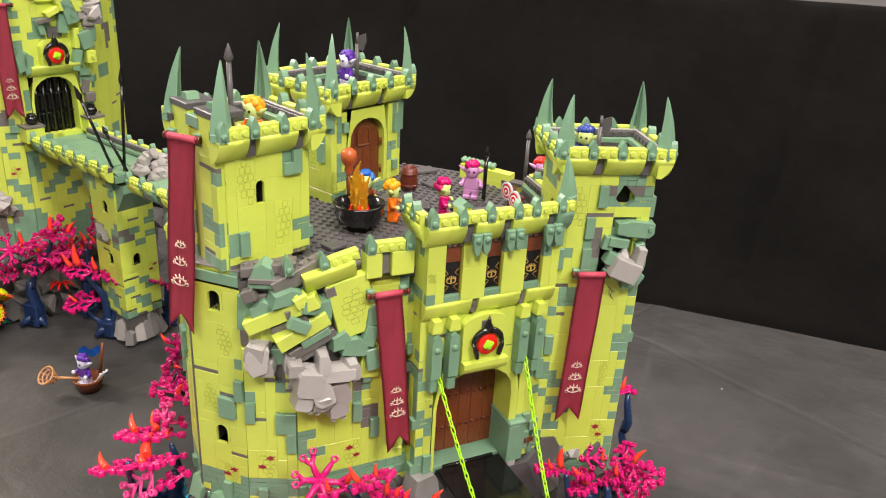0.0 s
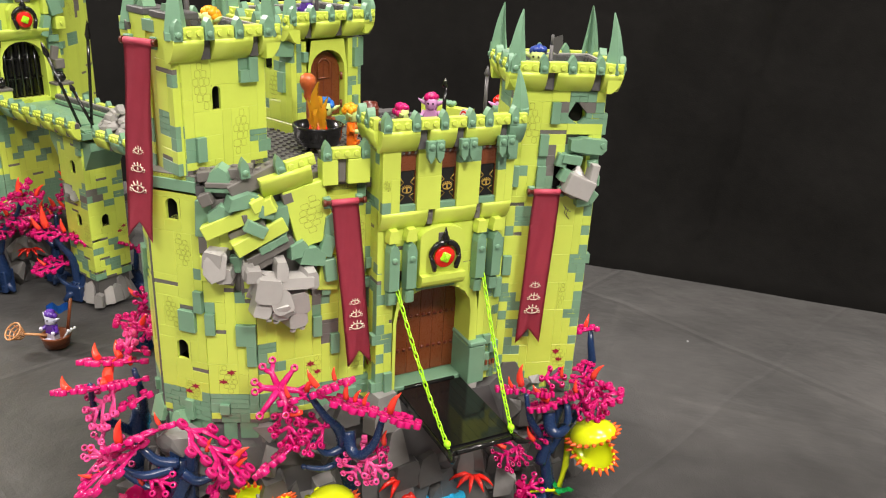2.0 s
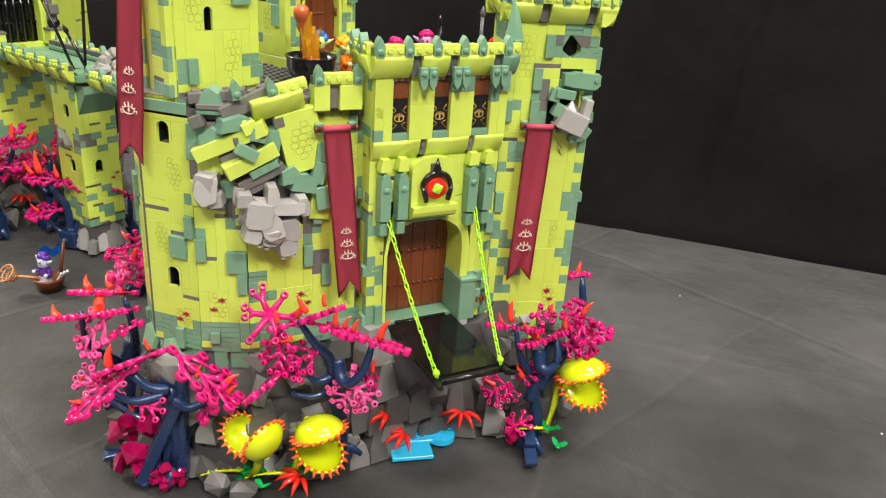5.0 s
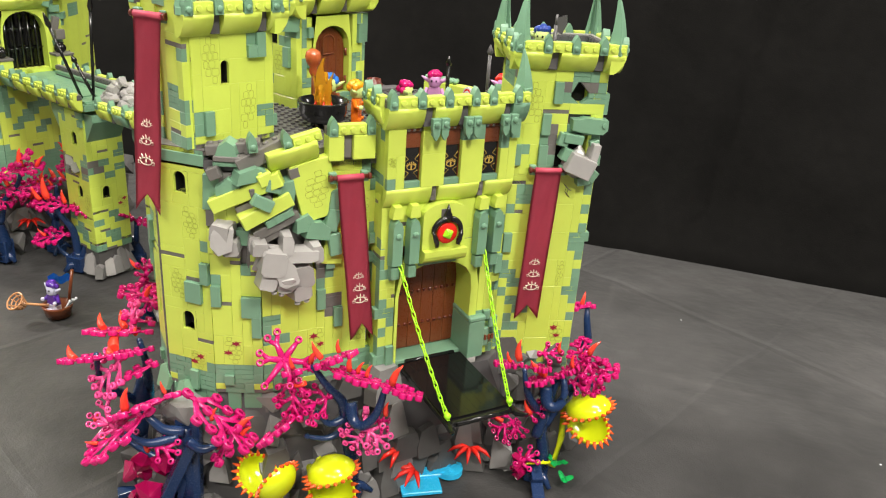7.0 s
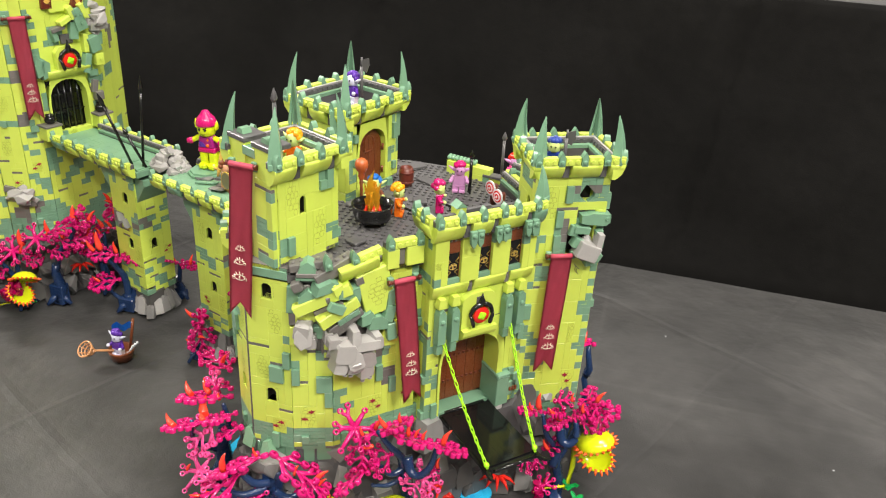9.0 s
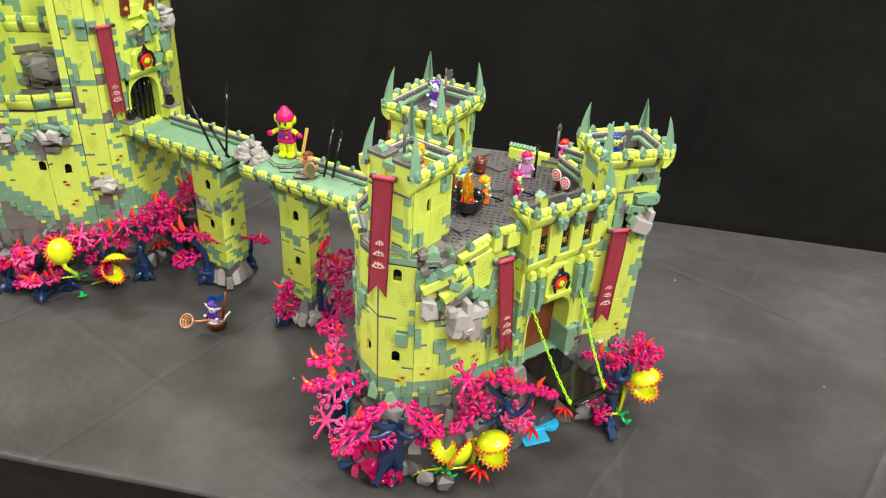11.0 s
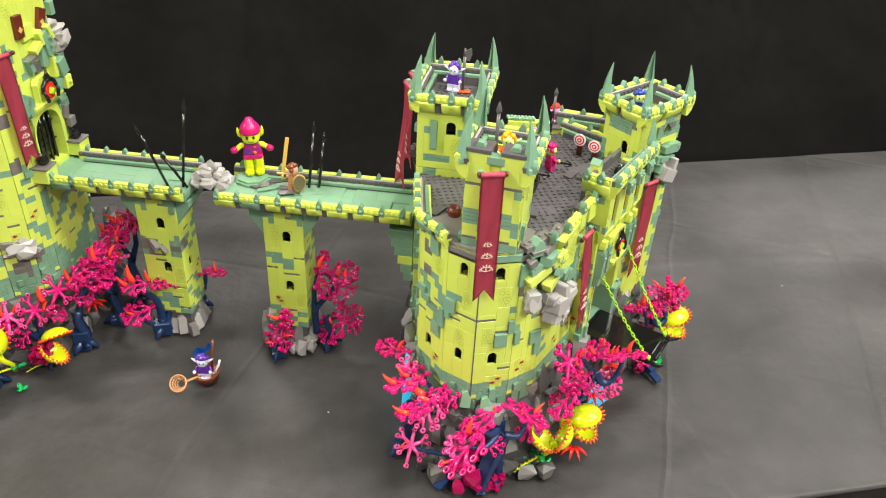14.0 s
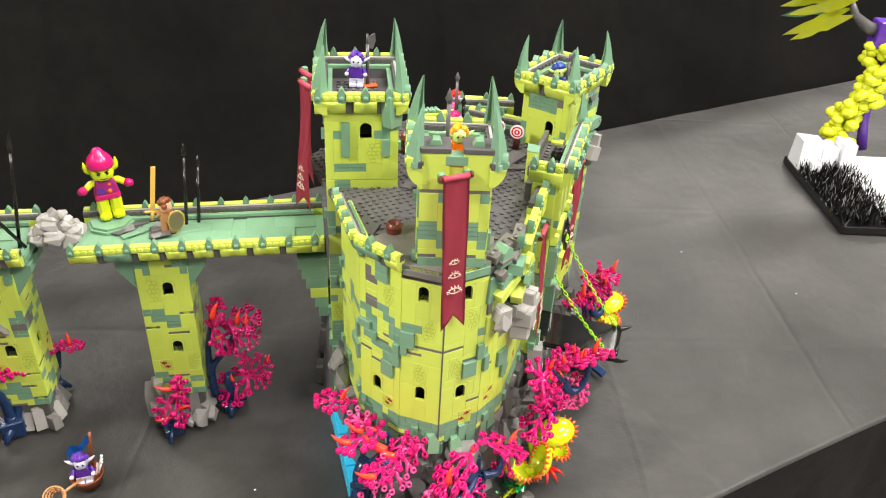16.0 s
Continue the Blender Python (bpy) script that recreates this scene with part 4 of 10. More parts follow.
for u0, u1 in ((0.016, 0.031), (0.053, 0.068), (0.090, 0.1065)):
    w = u1 - u0
    win = bmesh.new()
    box(win, 0.0003, w - 0.0003, 0.0, 0.003, 0, 0.028)
    win_ob = part("window", win, BLACK, gate_house, "dark window with a gold printed eye", m=Matrix.Translation((u0, -0.0025, 0.187)))
    bm = bmesh.new()
    box(bm, 0.0004, w - 0.0004, -0.0012, 0.002, 0.0282, 0.0440, 0.0005)
    box(bm, 0.0004, 0.0009, -0.0010, 0.001, 0.0, 0.028, 0.0001)
    box(bm, w - 0.0009, w - 0.0004, -0.0010, 0.001, 0.0, 0.028, 0.0001)
    tube(bm, [(0.001, -0.002, 0.0445), (w - 0.001, -0.002, 0.0445)], 0.0019, 8)
    part("shutter", bm, BROWN, win_ob, "brown hinged shutter")
    bm = bmesh.new()
    for x in (0.0008, w * 0.40, w - 0.0032):
        tube(bm, [(x, -0.002, 0.0445), (x + 0.0024, -0.002, 0.0445)], 0.0024, 8)
    part("hinge", bm, STRIP, win_ob)
    bm = bmesh.new()
    box(bm, 0.0002, w - 0.0002, -0.0035, 0.003, -0.0060, -0.0002, 0.0005)
    part("sill", bm, GREEN, win_ob)
    bm = bmesh.new()
    for a in range(7):
        q = math.pi * (0.1 + 0.8 * a / 6)
        c = (w / 2 + 0.0048 * math.cos(q), 0, 0.0125 + 0.0035 * math.sin(q))
        tube(bm, [(w / 2 + 0.0034 * math.cos(q), -0.0002, 0.0115 + 0.0025 * math.sin(q)), (c[0], -0.0002, c[2])], 0.0004, 5)
    for s in (-1, 1):
        tube(bm, [(w / 2 + 0.004 * math.cos(math.pi * a / 10), -0.0002, 0.0115 + s * 0.0024 * math.sin(math.pi * a / 10)) for a in range(11)], 0.0004, 5)
        tube(bm, [(w / 2 + s * 0.0062, -0.0002, 0.002), (w / 2 + s * 0.0022, -0.0002, 0.0065), (w / 2 + s * 0.006, -0.0002, 0.0085)], 0.00034, 5)
        tube(bm, [(w / 2 + s * 0.0062, -0.0002, 0.022), (w / 2 + s * 0.003, -0.0002, 0.0182), (w / 2 + s * 0.006, -0.0002, 0.016)], 0.00034, 5)
    box(bm, w / 2 - 0.0006, w / 2 + 0.0006, -0.0004, 0, 0.0098, 0.0132)
    part("eye_print", bm, GOLD, win_ob)
parapet(gate_house, Matrix.Translation((-0.004, -UP, 0)), GW + 0.008, 0.2325, 0.008, 0.0185, "T..T..T..T.T..T.")
parapet(gate_house, pose(0.0, 0.030, 0, 0, 0, -90), 0.036, 0.2325, 0.008, 0.0185, "T.T.")
for u in (0.034, 0.042, 0.064, 0.072, 0.1, 0.108):
    bm = bmesh.new()
    box(bm, 0, 0.0074, 0, 0.005, 0.004, 0.013, 0.0004)
    prism(bm, [(0.0004, 0.004), (0.0070, 0.004), (0.0066, -0.001), (0.0037, -0.0055), (0.0008, -0.001)], 0.004)
    lathe(bm, stud_prof(), 10, 0, Matrix.Translation((0.0037, 0.0002, 0.0085)) @ pose(0, 0, 0, 90))
    part("stud_bracket", bm, GREEN, gate_house, m=Matrix.Translation((u, -UP - 0.0105, 0.2290)))
# buttress pendants beside the emblem
for u in (0.0045, 0.0205, 0.0875, 0.1035):
    bm = bmesh.new()
    prism(bm, [(0, 0.0), (0.0100, 0.0), (0.0100, 0.037), (0.0085, 0.042), (0.005, 0.0455), (0.0015, 0.042), (0, 0.037)], 0.010, taper=0.92)
    lathe(bm, stud_prof(0.0018, 0.0026), 10, 0, Matrix.Translation((0.005, 0.0002, 0.030)) @ pose(0, 0, 0, 90))
    box(bm, 0.001, 0.009, 0.002, 0.012, -0.012, 0.0, 0.001)
    bt = part("buttress", bm, GREEN, gate_house, m=Matrix.Translation((u + 0.002, -0.0102, 0.110)))
    bm = bmesh.new()
    prism(bm, [(0, 0), (0.0105, 0), (0.0105, 0.004), (0.009, 0.012), (0.0015, 0.012), (0, 0.004)], 0.008, taper=0.9)
    part("slope_cap", bm, LIME, bt, m=Matrix.Translation((-0.0003, 0.0015, 0.0445)))
# emblem panel
bm = bmesh.new()
prism(bm, [(0, 0), (0.043, 0)] + [(0.0215 + 0.0215 * math.cos(math.pi * k / 12), 0.033 + 0.010 * math.sin(math.pi * k / 12)) for k in range(13)], 0.008, taper=0.98)
part("emblem_panel", bm, LIME, gate_house, m=Matrix.Translation((0.0350, -0.0084, 0.1225)))
bm = bmesh.new()
prism(bm, [(0, 0), (-0.0050, 0.0004), (-0.0095, 0.0022), (-0.0125, 0.0052), (-0.0140, 0.0090), (-0.0142, 0.0140), (0, 0.0140)], 0.0420)
part("curved_slope", bm, LIME, gate_house, m=pose(0.0775, 0, 0.1090, 0, 0, 90))
bm = bmesh.new()
box(bm, 0.022, 0.031, -0.0006, 0.002, 0.026, 0.0375, 0.0004)
part("dark_plate", bm, DARK, gate_house, m=Matrix.Translation((0.0300, -0.0088, 0.1225)))


def emblem(parent, m, s=1.0, gem_green=True):
    """A black horned arch round a red disc with a green gem."""
    bm = bmesh.new()
    pts = [(0.0155 * math.cos(a), 0, 0.0135 * math.sin(a) + 0.002) for a in [math.radians(d) for d in range(-8, 189, 12)]]
    n = len(pts)
    tube(bm, pts, [0.0022 + 0.0012 * math.sin(math.pi * i / (n - 1)) for i in range(n)], 8)
    for sgn in (-1, 1):
        tube(bm, [(sgn * 0.0168, -0.001, 0.004), (sgn * 0.0150, -0.003, -0.001), (sgn * 0.0128, -0.003, -0.008), (sgn * 0.0118, -0.003, -0.0125)], [0.0008, 0.0024, 0.0028, 0.0024], 8)
    tube(bm, [(0, 0, 0.014), (0, 0, 0.020), (0, 0, 0.024), (0, 0, 0.031)], [0.004, 0.0044, 0.0024, 0.0006], 10)
    em = part("emblem", bm, BLACK, parent, "black horned arch round a red disc", m=m @ Matrix.Scale(s, 4))
    bm = bmesh.new()
    lathe(bm, [(0.0112, 0), (0.0112, 0.0020), (0.0102, 0.0030), (0, 0.0030)], 24, 0, pose(0, 0.001, 0, 90))
    part("disc", bm, RED, em)
    bm = bmesh.new()
    box(bm, -0.0047, 0.0047, -0.0045, 0, -0.0047, 0.0047, 0.0012, 0, pose(0, 0, 0, 0, 26))
    box(bm, -0.0026, 0.0026, -0.0054, -0.0040, -0.0026, 0.0026, 0.0008, 0, pose(0, 0, 0, 0, 26))
    lathe(bm, [(0.0009, 0), (0.0009, 0.0004), (0, 0.0004)], 8, 0, pose(0, -0.0054, 0, 90))
    part("gem", bm, CHAIN_GREEN, em)
    return em


emblem(gate_house, Matrix.Translation((0.0572, -0.0115, 0.1385)), 0.86)
# the gate door
bm = bmesh.new()
box(bm, 0.0, 0.0756, 0.0042, 0.006, 0, 0.108)
door = part("gate_door", bm, RED_BROWN, gate_house, "brown planked castle door with bolts", m=Matrix.Translation((0.0187, 0.0290, 0.004)))
for i in range(6):
    part("plank", box_mesh(0.0124, 0.004, 0.108, BROWN, 0.0004), None, door, m=Matrix.Translation((i * 0.0126, 0, 0)))
bm = bmesh.new()
lathe(bm, [(0.0019, 0), (0.0017, 0.001), (0, 0.0014)], 8, 0, pose(0, 0, 0, 90))
bolt = mesh_of(bm, "bolt", RED_BROWN)
for z in (0.026, 0.060):
    for i in range(12):
        part("bolt", bolt, None, door, m=Matrix.Translation((0.0035 + i * 0.0062, 0, z)))
bm = bmesh.new()
box(bm, 0.019, 0.0925, 0.010, 0.034, -0.004, 0.003, 0.0006)
part("threshold", bm, GREEN, gate_house)
# the jamb's green pedestal, with stepped cap
bm = bmesh.new()
box(bm, 0.0925, 0.1095, -0.0052, 0.030, 0.0, 0.0385, 0.0006)
box(bm, 0.0917, 0.1100, -0.0062, 0.030, 0.0390, 0.0445, 0.0014)
part("jamb_pedestal", bm, GREEN, gate_house)
bm = bmesh.new()
box(bm, 0.094, 0.103, -0.0050, 0.002, -0.006, -0.0002, 0.0005)
part("pale_foot_brick", bm, GREY, gate_house)
bm = bmesh.new()
box(bm, 0.036, 0.074, -0.0022, 0.028, 0.1052, 0.1078, 0.0006)
part("lintel_plate", bm, GREEN, gate_house)
# engraved mark beside the gate, worn to plain brown bars
bm = bmesh.new()
for k in range(3):
    box(bm, 0.111 + k * 0.0038, 0.1132 + k * 0.0038, -0.0046, -0.0030, 0.0165, 0.0215)
part("engraved_mark", bm, BROWN, gate_house)

# ---- the yard ----
ring = [J, E34, E45, G5, (-0.18, 0.56), (-0.13, 0.615), (-0.11, 0.66), (-0.09, 0.74), (-0.17, 0.80), (-0.30, 0.80), (-0.39, 0.75), (-0.398, 0.625), A01, A12]


def in_yard(x, y):
    c = False
    n = len(ring)
    for i in range(n):
        (x1, y1), (x2, y2) = ring[i], ring[(i + 1) % n]
        if (y1 > y) != (y2 > y) and x < (x2 - x1) * (y - y1) / (y2 - y1) + x1:
            c = not c
    return c


DECK = 0.334
bm = bmesh.new()
vs = [bm.verts.new((x, y, 0)) for x, y in ring]
vb = [bm.verts.new((x, y, -0.008)) for x, y in ring]
bm.faces.new(vs), bm.faces.new(vb[::-1])
for i in range(len(ring)):
    bm.faces.new((vs[i], vb[i], vb[(i + 1) % len(ring)], vs[(i + 1) % len(ring)]))
bmesh.ops.recalc_face_normals(bm, faces=bm.faces[:])
yard = solid("courtyard_deck", bm, DARK, pose(0, 0, DECK), "dark grey studded courtyard deck with loose tiles", "deck")
part("stud_field", stud_field(-0.42, -0.09, 0.46, 0.80, 0, DARK, in_yard, 0.10), None, yard)

# ---- things on and round the castle with the gate ----
GATE_M = pose(-0.190, 0.533, 0.128, 0, 0, 45)
F5_M = facet(E45, G5, Z_FOOT)[0]
RW_M = pose(-0.0838, 0.6805, 0.0, 0, 0, 27) @ Matrix.Translation((-0.041, -0.031, 0))
CT_M = pose(-0.3315, 0.508, Z_WALL, 0, 0, -27)
BT_M = pose(-0.346, 0.691, 0.345, 0, 0, -21.5)

# drawbridge
bridge_deck = thing("drawbridge", "lowered glossy black drawbridge with long tiles", "drawbridge", GATE_M @ Matrix.Translation((0.0595, -0.048, 0.0)))
bm = bmesh.new()
box(bm, -0.033, 0.033, -0.045, 0.058, -0.0055, 0.0, 0.0006)
plate = part("plate", bm, BLACK, bridge_deck)
for i in range(8):
    part("tile", box_mesh(0.00796, 0.094, 0.0016, GLOSS_BLACK, 0.00012), None, plate, m=Matrix.Translation((-0.032 + i * 0.008, -0.040, 0.0)))
for y in (-0.0480, 0.0575):
    bm = bmesh.new()
    tube(bm, [(-0.026, y, 0.001), (0.026, y, 0.001)], 0.0022, 10)
    part("rod", bm, BLACK, bridge_deck)
for s in (-1, 1):
    bm = bmesh.new()
    tube(bm, [(s * 0.031, -0.043, -0.001), (s * 0.0325, -0.050, -0.002), (s * 0.035, -0.057, 0.0005), (s * 0.036, -0.063, 0.005)], [0.0035, 0.0032, 0.002, 0.0004], 10)
    part("horn", bm, BLACK, bridge_deck)


def link_mesh():
    if "link" not in cache:
        bm = bmesh.new()
        n = 16
        pts = [(0.0016 * math.cos(2 * math.pi * i / n), 0, 0.0031 * math.sin(2 * math.pi * i / n) + (0.0012 if math.sin(2 * math.pi * i / n) > 0 else -0.0012)) for i in range(n)]
        tube(bm, pts + pts[:2], 0.00062, 6, cap=False)
        cache["link"] = mesh_of(bm, "chain_link", CHAIN_GREEN)
    return cache["link"]


def chain(a, b, label):
    a, b = Vector(a), Vector(b)
    ob = thing("chain", label, "chain", Matrix.Translation(b), "drawbridge chains")
    d = a - b
    n = int(d.length / 0.0062)
    q = d.to_track_quat("Z", "Y").to_matrix().to_4x4()
    for i in range(n + 1):
        s = i / n
        sag = Vector((0, 0, -0.006 * math.sin(math.pi * s)))
        part("chain_link", link_mesh(), None, ob, m=Matrix.Translation(d * s + sag) @ q @ pose(0, 0, 0, 0, 0, 90 * (i % 2) + 25))
    bm = bmesh.new()
    ball(bm, (0, 0, 0.001), 0.0032)
    part("chain_end", bm, CHAIN_GREEN, ob)
    return ob


chain(GATE_M @ Vector((0.015, -0.011, 0.110)), GATE_M @ Vector((0.0285, -0.088, 0.004)), "neon green plastic chain from gatehouse to drawbridge")
chain(GATE_M @ Vector((0.098, -0.011, 0.113)), GATE_M @ Vector((0.0900, -0.088, 0.004)), "neon green plastic chain from gatehouse to drawbridge")


# banners
def eye_print(w, seed=0):
    """A cream eye with lashes, flat on the cloth."""
    key = ("eye", round(w, 4))
    if key not in cache:
        bm = bmesh.new()
        t = w * 0.034
        for s in (-1, 1):
            tube(bm, [(w * 0.36 * math.cos(math.pi * a / 12), 0, s * w * 0.19 * math.sin(math.pi * a / 12)) for a in range(13)], t, 5)
        for a in range(5):
            q = math.pi * (0.12 + 0.76 * a / 4)
            c, d = math.cos(q), math.sin(q)
            tube(bm, [(w * 0.34 * c, 0, w * 0.19 * d), (w * 0.40 * c + w * 0.02, 0, w * 0.32 * d), (w * 0.46 * c, 0, w * 0.46 * d)], [t * 1.5, t * 1.2, t * 0.3], 5)
        for s in (-1, 1):
            tube(bm, [(s * w * 0.33, 0, -w * 0.04), (s * w * 0.50, 0, 0.0), (s * w * 0.50, 0, -w * 0.14), (s * w * 0.36, 0, -w * 0.18)], [t, t, t, t * 0.4], 5)
        tube(bm, [(0, 0, -w * 0.11), (0, 0, 0), (0, 0, w * 0.11)], [t, t * 1.7, t], 6)
        cache[key] = mesh_of(bm, "eye_print", PRINT_CREAM)
    return cache[key]


def banner(m, w, h, label, lean=0.0, out=0.0, wave=0.002, eyes=True, bars=0.036, at=(0.645, 0.715, 0.79)):
    """A swallow-tailed cloth on a brown rod, hung at m: its rod's middle; the wall lies behind +y."""
    ob = thing("hanging_banner", label, "banner", m @ Matrix.Translation((0, 0, -h)), "castle banners")
    up = Matrix.Translation((0, 0, h))
    bm = bmesh.new()
    nx, nz = 8, 30

    def f(i, j):
        s = j / nz
        x = (i / nx - 0.5) * w * (1 - 0.02 * s) + lean * s
        z = -h * s
        z += w * 0.62 * (1 - abs(i / nx - 0.5) * 2) * max(0.0, (s - 0.70) / 0.30) ** 2
        y = -0.0018 - out * s + wave * math.sin(s * 5.5 + i * 0.25) * s + 0.0008 * math.sin(i * 1.1 + s * 9)
        return Vector((x, y, z))

    g = [[bm.verts.new(f(i, j)) for i in range(nx + 1)] for j in range(nz + 1)]
    for j in range(nz):
        for i in range(nx):
            bm.faces.new((g[j][i], g[j + 1][i], g[j + 1][i + 1], g[j][i + 1])).smooth = True
    bmesh.ops.solidify(bm, geom=bm.faces[:], thickness=0.0005)
    cl = part("cloth", bm, BANNER, ob, m=up)
    bm = bmesh.new()
    tube(bm, [(-w * 0.5, -0.0004, 0.001), (w * 0.5, -0.0004, 0.001)], 0.0027, 12)
    part("hem", bm, BANNER, ob, m=up)
    bm = bmesh.new()
    tube(bm, [(-bars / 2, 0, 0.001), (bars / 2, 0, 0.001)], 0.0019, 10)
    for s in (-1, 1):
        tube(bm, [(s * bars * 0.5, 0, 0.001), (s * bars * 0.43, 0, 0.001)], 0.0028, 10)
    part("rod", bm, RED_BROWN, ob, m=up)
    for s in (-1, 1):
        bm = bmesh.new()
        box(bm, s * bars * 0.38 - 0.003, s * bars * 0.38 + 0.003, 0.0008, 0.006, -0.004, 0.005, 0.0005)
        part("clip", bm, GREEN, ob, m=up)
    if eyes:
        for s, q in zip(at, (0.48, 0.58, 0.70)):
            v = f(nx // 2, round(s * nz))
            part("eye_print", eye_print(w * q * 0.86), None, cl, m=Matrix.Translation((v.x, v.y - 0.0007, -h * s)))
    return ob


banner(RW_M @ Matrix.Translation((0.0335, -0.009, 0.312)), 0.0245, 0.150, "wine red swallow-tailed banner with three eyes on a rod", -0.0055, 0.002, 0.0012, at=(0.594, 0.675, 0.764))
banner(F5_M @ Matrix.Translation((0.0715, -0.013, 0.199)), 0.0225, 0.148, "wine red swallow-tailed banner hanging over the breached wall", 0.012, 0.004, 0.002, at=(0.585, 0.66, 0.735))
banner(CT_M @ Matrix.Translation((-0.0005, -0.0500, 0.0965)) @ pose(0, 0, 0, 0, 0, 24), 0.0250, 0.1515, "long wine red banner with three eyes on the corner tower", -0.002, 0.0135, 0.0004, bars=0.032, at=(0.53, 0.617, 0.72))
for yy, hh, lean in ((-0.012, 0.125, -0.004), (0.020, 0.105, 0.004)):
    banner(BT_M @ pose(-0.0560, yy, 0.096, 0, 0, -58), 0.024, hh + 0.022, "wine red banner hanging from the tower by the bridge", lean, 0.008, 0.004, bars=0.03)

# back tower's door face
m_r, ln_r = facet((0.039, -0.04), (0.039, 0.04))
for u0, u1, pl in ((0.0, 0.013, ["g.", "gG", "g.", "..", "gG", "g.", "gg", ".."]), (0.067, 0.080, [".g", ".G", ".G", "..", "gg", "g.", ".G", ".."])):
    masonry(back_tower, m_r @ Matrix.Translation((u0 + 0.0004, 0, 0)), u1 - u0 - 0.0008, pl, 8 * ROW)
arch2 = ring_wall(back_tower, 0.0536, 0.0768, 0.004, 0.0496, 0.042, 0.067, 0.014, LIME)
arch2.matrix_basis = m_r @ Matrix.Translation((0.0132, 0, 0))
bm = bmesh.new()
out = [(0, 0), (0.034, 0), (0.034, 0.040)] + [(0.017 + 0.017 * math.cos(a), 0.040 + 0.020 * math.sin(a)) for a in [math.pi * k / 10 for k in range(1, 10)]] + [(0, 0.040)]
prism(bm, out, 0.004, taper=0.98)
dr = part("door", bm, BROWN, back_tower, "reddish brown arched wooden door", m=m_r @ Matrix.Translation((0.0178, 0.0065, 0.0)) @ Matrix.Diagonal((1.3, 1, 1.08, 1)))
bm = bmesh.new()
for k in range(1, 4):
    box(bm, k * 0.0085 - 0.0003, k * 0.0085 + 0.0003, -0.0002, 0.0006, 0.002, 0.05)
out = [(0.010, 0.034), (0.024, 0.034)] + [(0.017 + 0.007 * math.cos(a), 0.046 + 0.007 * math.sin(a)) for a in [math.pi * k / 8 for k in range(9)]]
part("plank_grooves", bm, RED_BROWN, dr)
bm = bmesh.new()
pts = [(0.011, -0.0006, 0.036), (0.011, -0.0006, 0.047)] + [(0.017 - 0.006 * math.cos(a), -0.0006, 0.047 + 0.006 * math.sin(a)) for a in [math.pi * k / 8 for k in range(1, 8)]] + [(0.023, -0.0006, 0.047), (0.023, -0.0006, 0.036), (0.011, -0.0006, 0.036)]
tube(bm, pts, 0.0008, 6)
part("panel_frame", bm, BROWN, dr)
for z in (0.010, 0.036):
    bm = bmesh.new()
    tube(bm, [(0.0345, -0.002, z - 0.003), (0.0345, -0.002, z + 0.004)], 0.0016, 8)
    part("hinge", bm, BROWN, dr)
# parapet turret block in front of the tower's corner
bm = bmesh.new()
prism(bm, [(0, 0), (0.016, 0), (0.0185, 0.018), (0.0185, 0.034), (-0.0025, 0.034), (-0.0025, 0.018)], 0.012)
part("corner_bracket", bm, GREEN, back_tower, m=pose(0.036, -0.052, 0.064, 0, 0, 45) @ Matrix.Translation((-0.008, 0, 0)))

# boulder lodged in the tower beside the gate
bl = thing("boulder", "light grey faceted boulder lodged in the tower", "rock", RW_M @ Matrix.Translation((0.0615, -0.004, 0.306)) @ Matrix.Scale(1.12, 4))
bm = bmesh.new()
add_rock(bm, 3, (0.032, 0.030, 0.026), pose(0, 0, 0, 10, 15, 8), 0, 10)
part("stone", bm, GREY, bl, m=Matrix.Translation((0.001, 0.002, 0.013)))
part("stone", box_mesh(0.023, 0.016, 0.0165, GREY, 0.0006), None, bl, m=pose(-0.0135, -0.012, 0.008, 0, 22, 0))
part("stone", box_mesh(0.0065, 0.014, 0.016, GREY, 0.0006), None, bl, m=pose(0.0075, -0.009, 0.014, 0, 8, 0))
rb = thing("tower_rubble", "loose green and grey blocks round a hole in the tower", "rubble", RW_M @ Matrix.Translation((0.060, -0.003, 0.30)))
bm = bmesh.new()
prism(bm, [(0, 0.005), (0.008, 0.003), (0.030, 0.0), (0.0345, 0.004), (0.0345, 0.0135), (0.012, 0.0165), (0.008, 0.0150), (0, 0.0150)], 0.012, taper=0.96)
lathe(bm, stud_prof(), 10, 0, Matrix.Translation((0.0300, 0.0004, 0.0090)) @ pose(0, 0, 0, 90), False)
part("slab", bm, GREEN, rb, m=pose(-0.0080, -0.004, 0.045, 0, -2, 0))
for k, (x, z, w, h, a, mt) in enumerate(((-0.0150, 0.036, 0.010, 0.012, 14, GREEN), (-0.0055, 0.039, 0.018, 0.0085, 8, GREEN), (-0.0120, 0.024, 0.010, 0.012, 24, GREEN), (0.0180, 0.026, 0.009, 0.014, -12, GREEN), (0.0140, 0.006, 0.011, 0.011, 30, GREEN), (0.0090, -0.002, 0.012, 0.008, -10, GREEN))):
    part("block", box_mesh(w, 0.011, h, mt, 0.0006), None, rb, m=pose(x - w / 2, -0.003 - 0.002 * (k % 3), z, 0, a, 0))
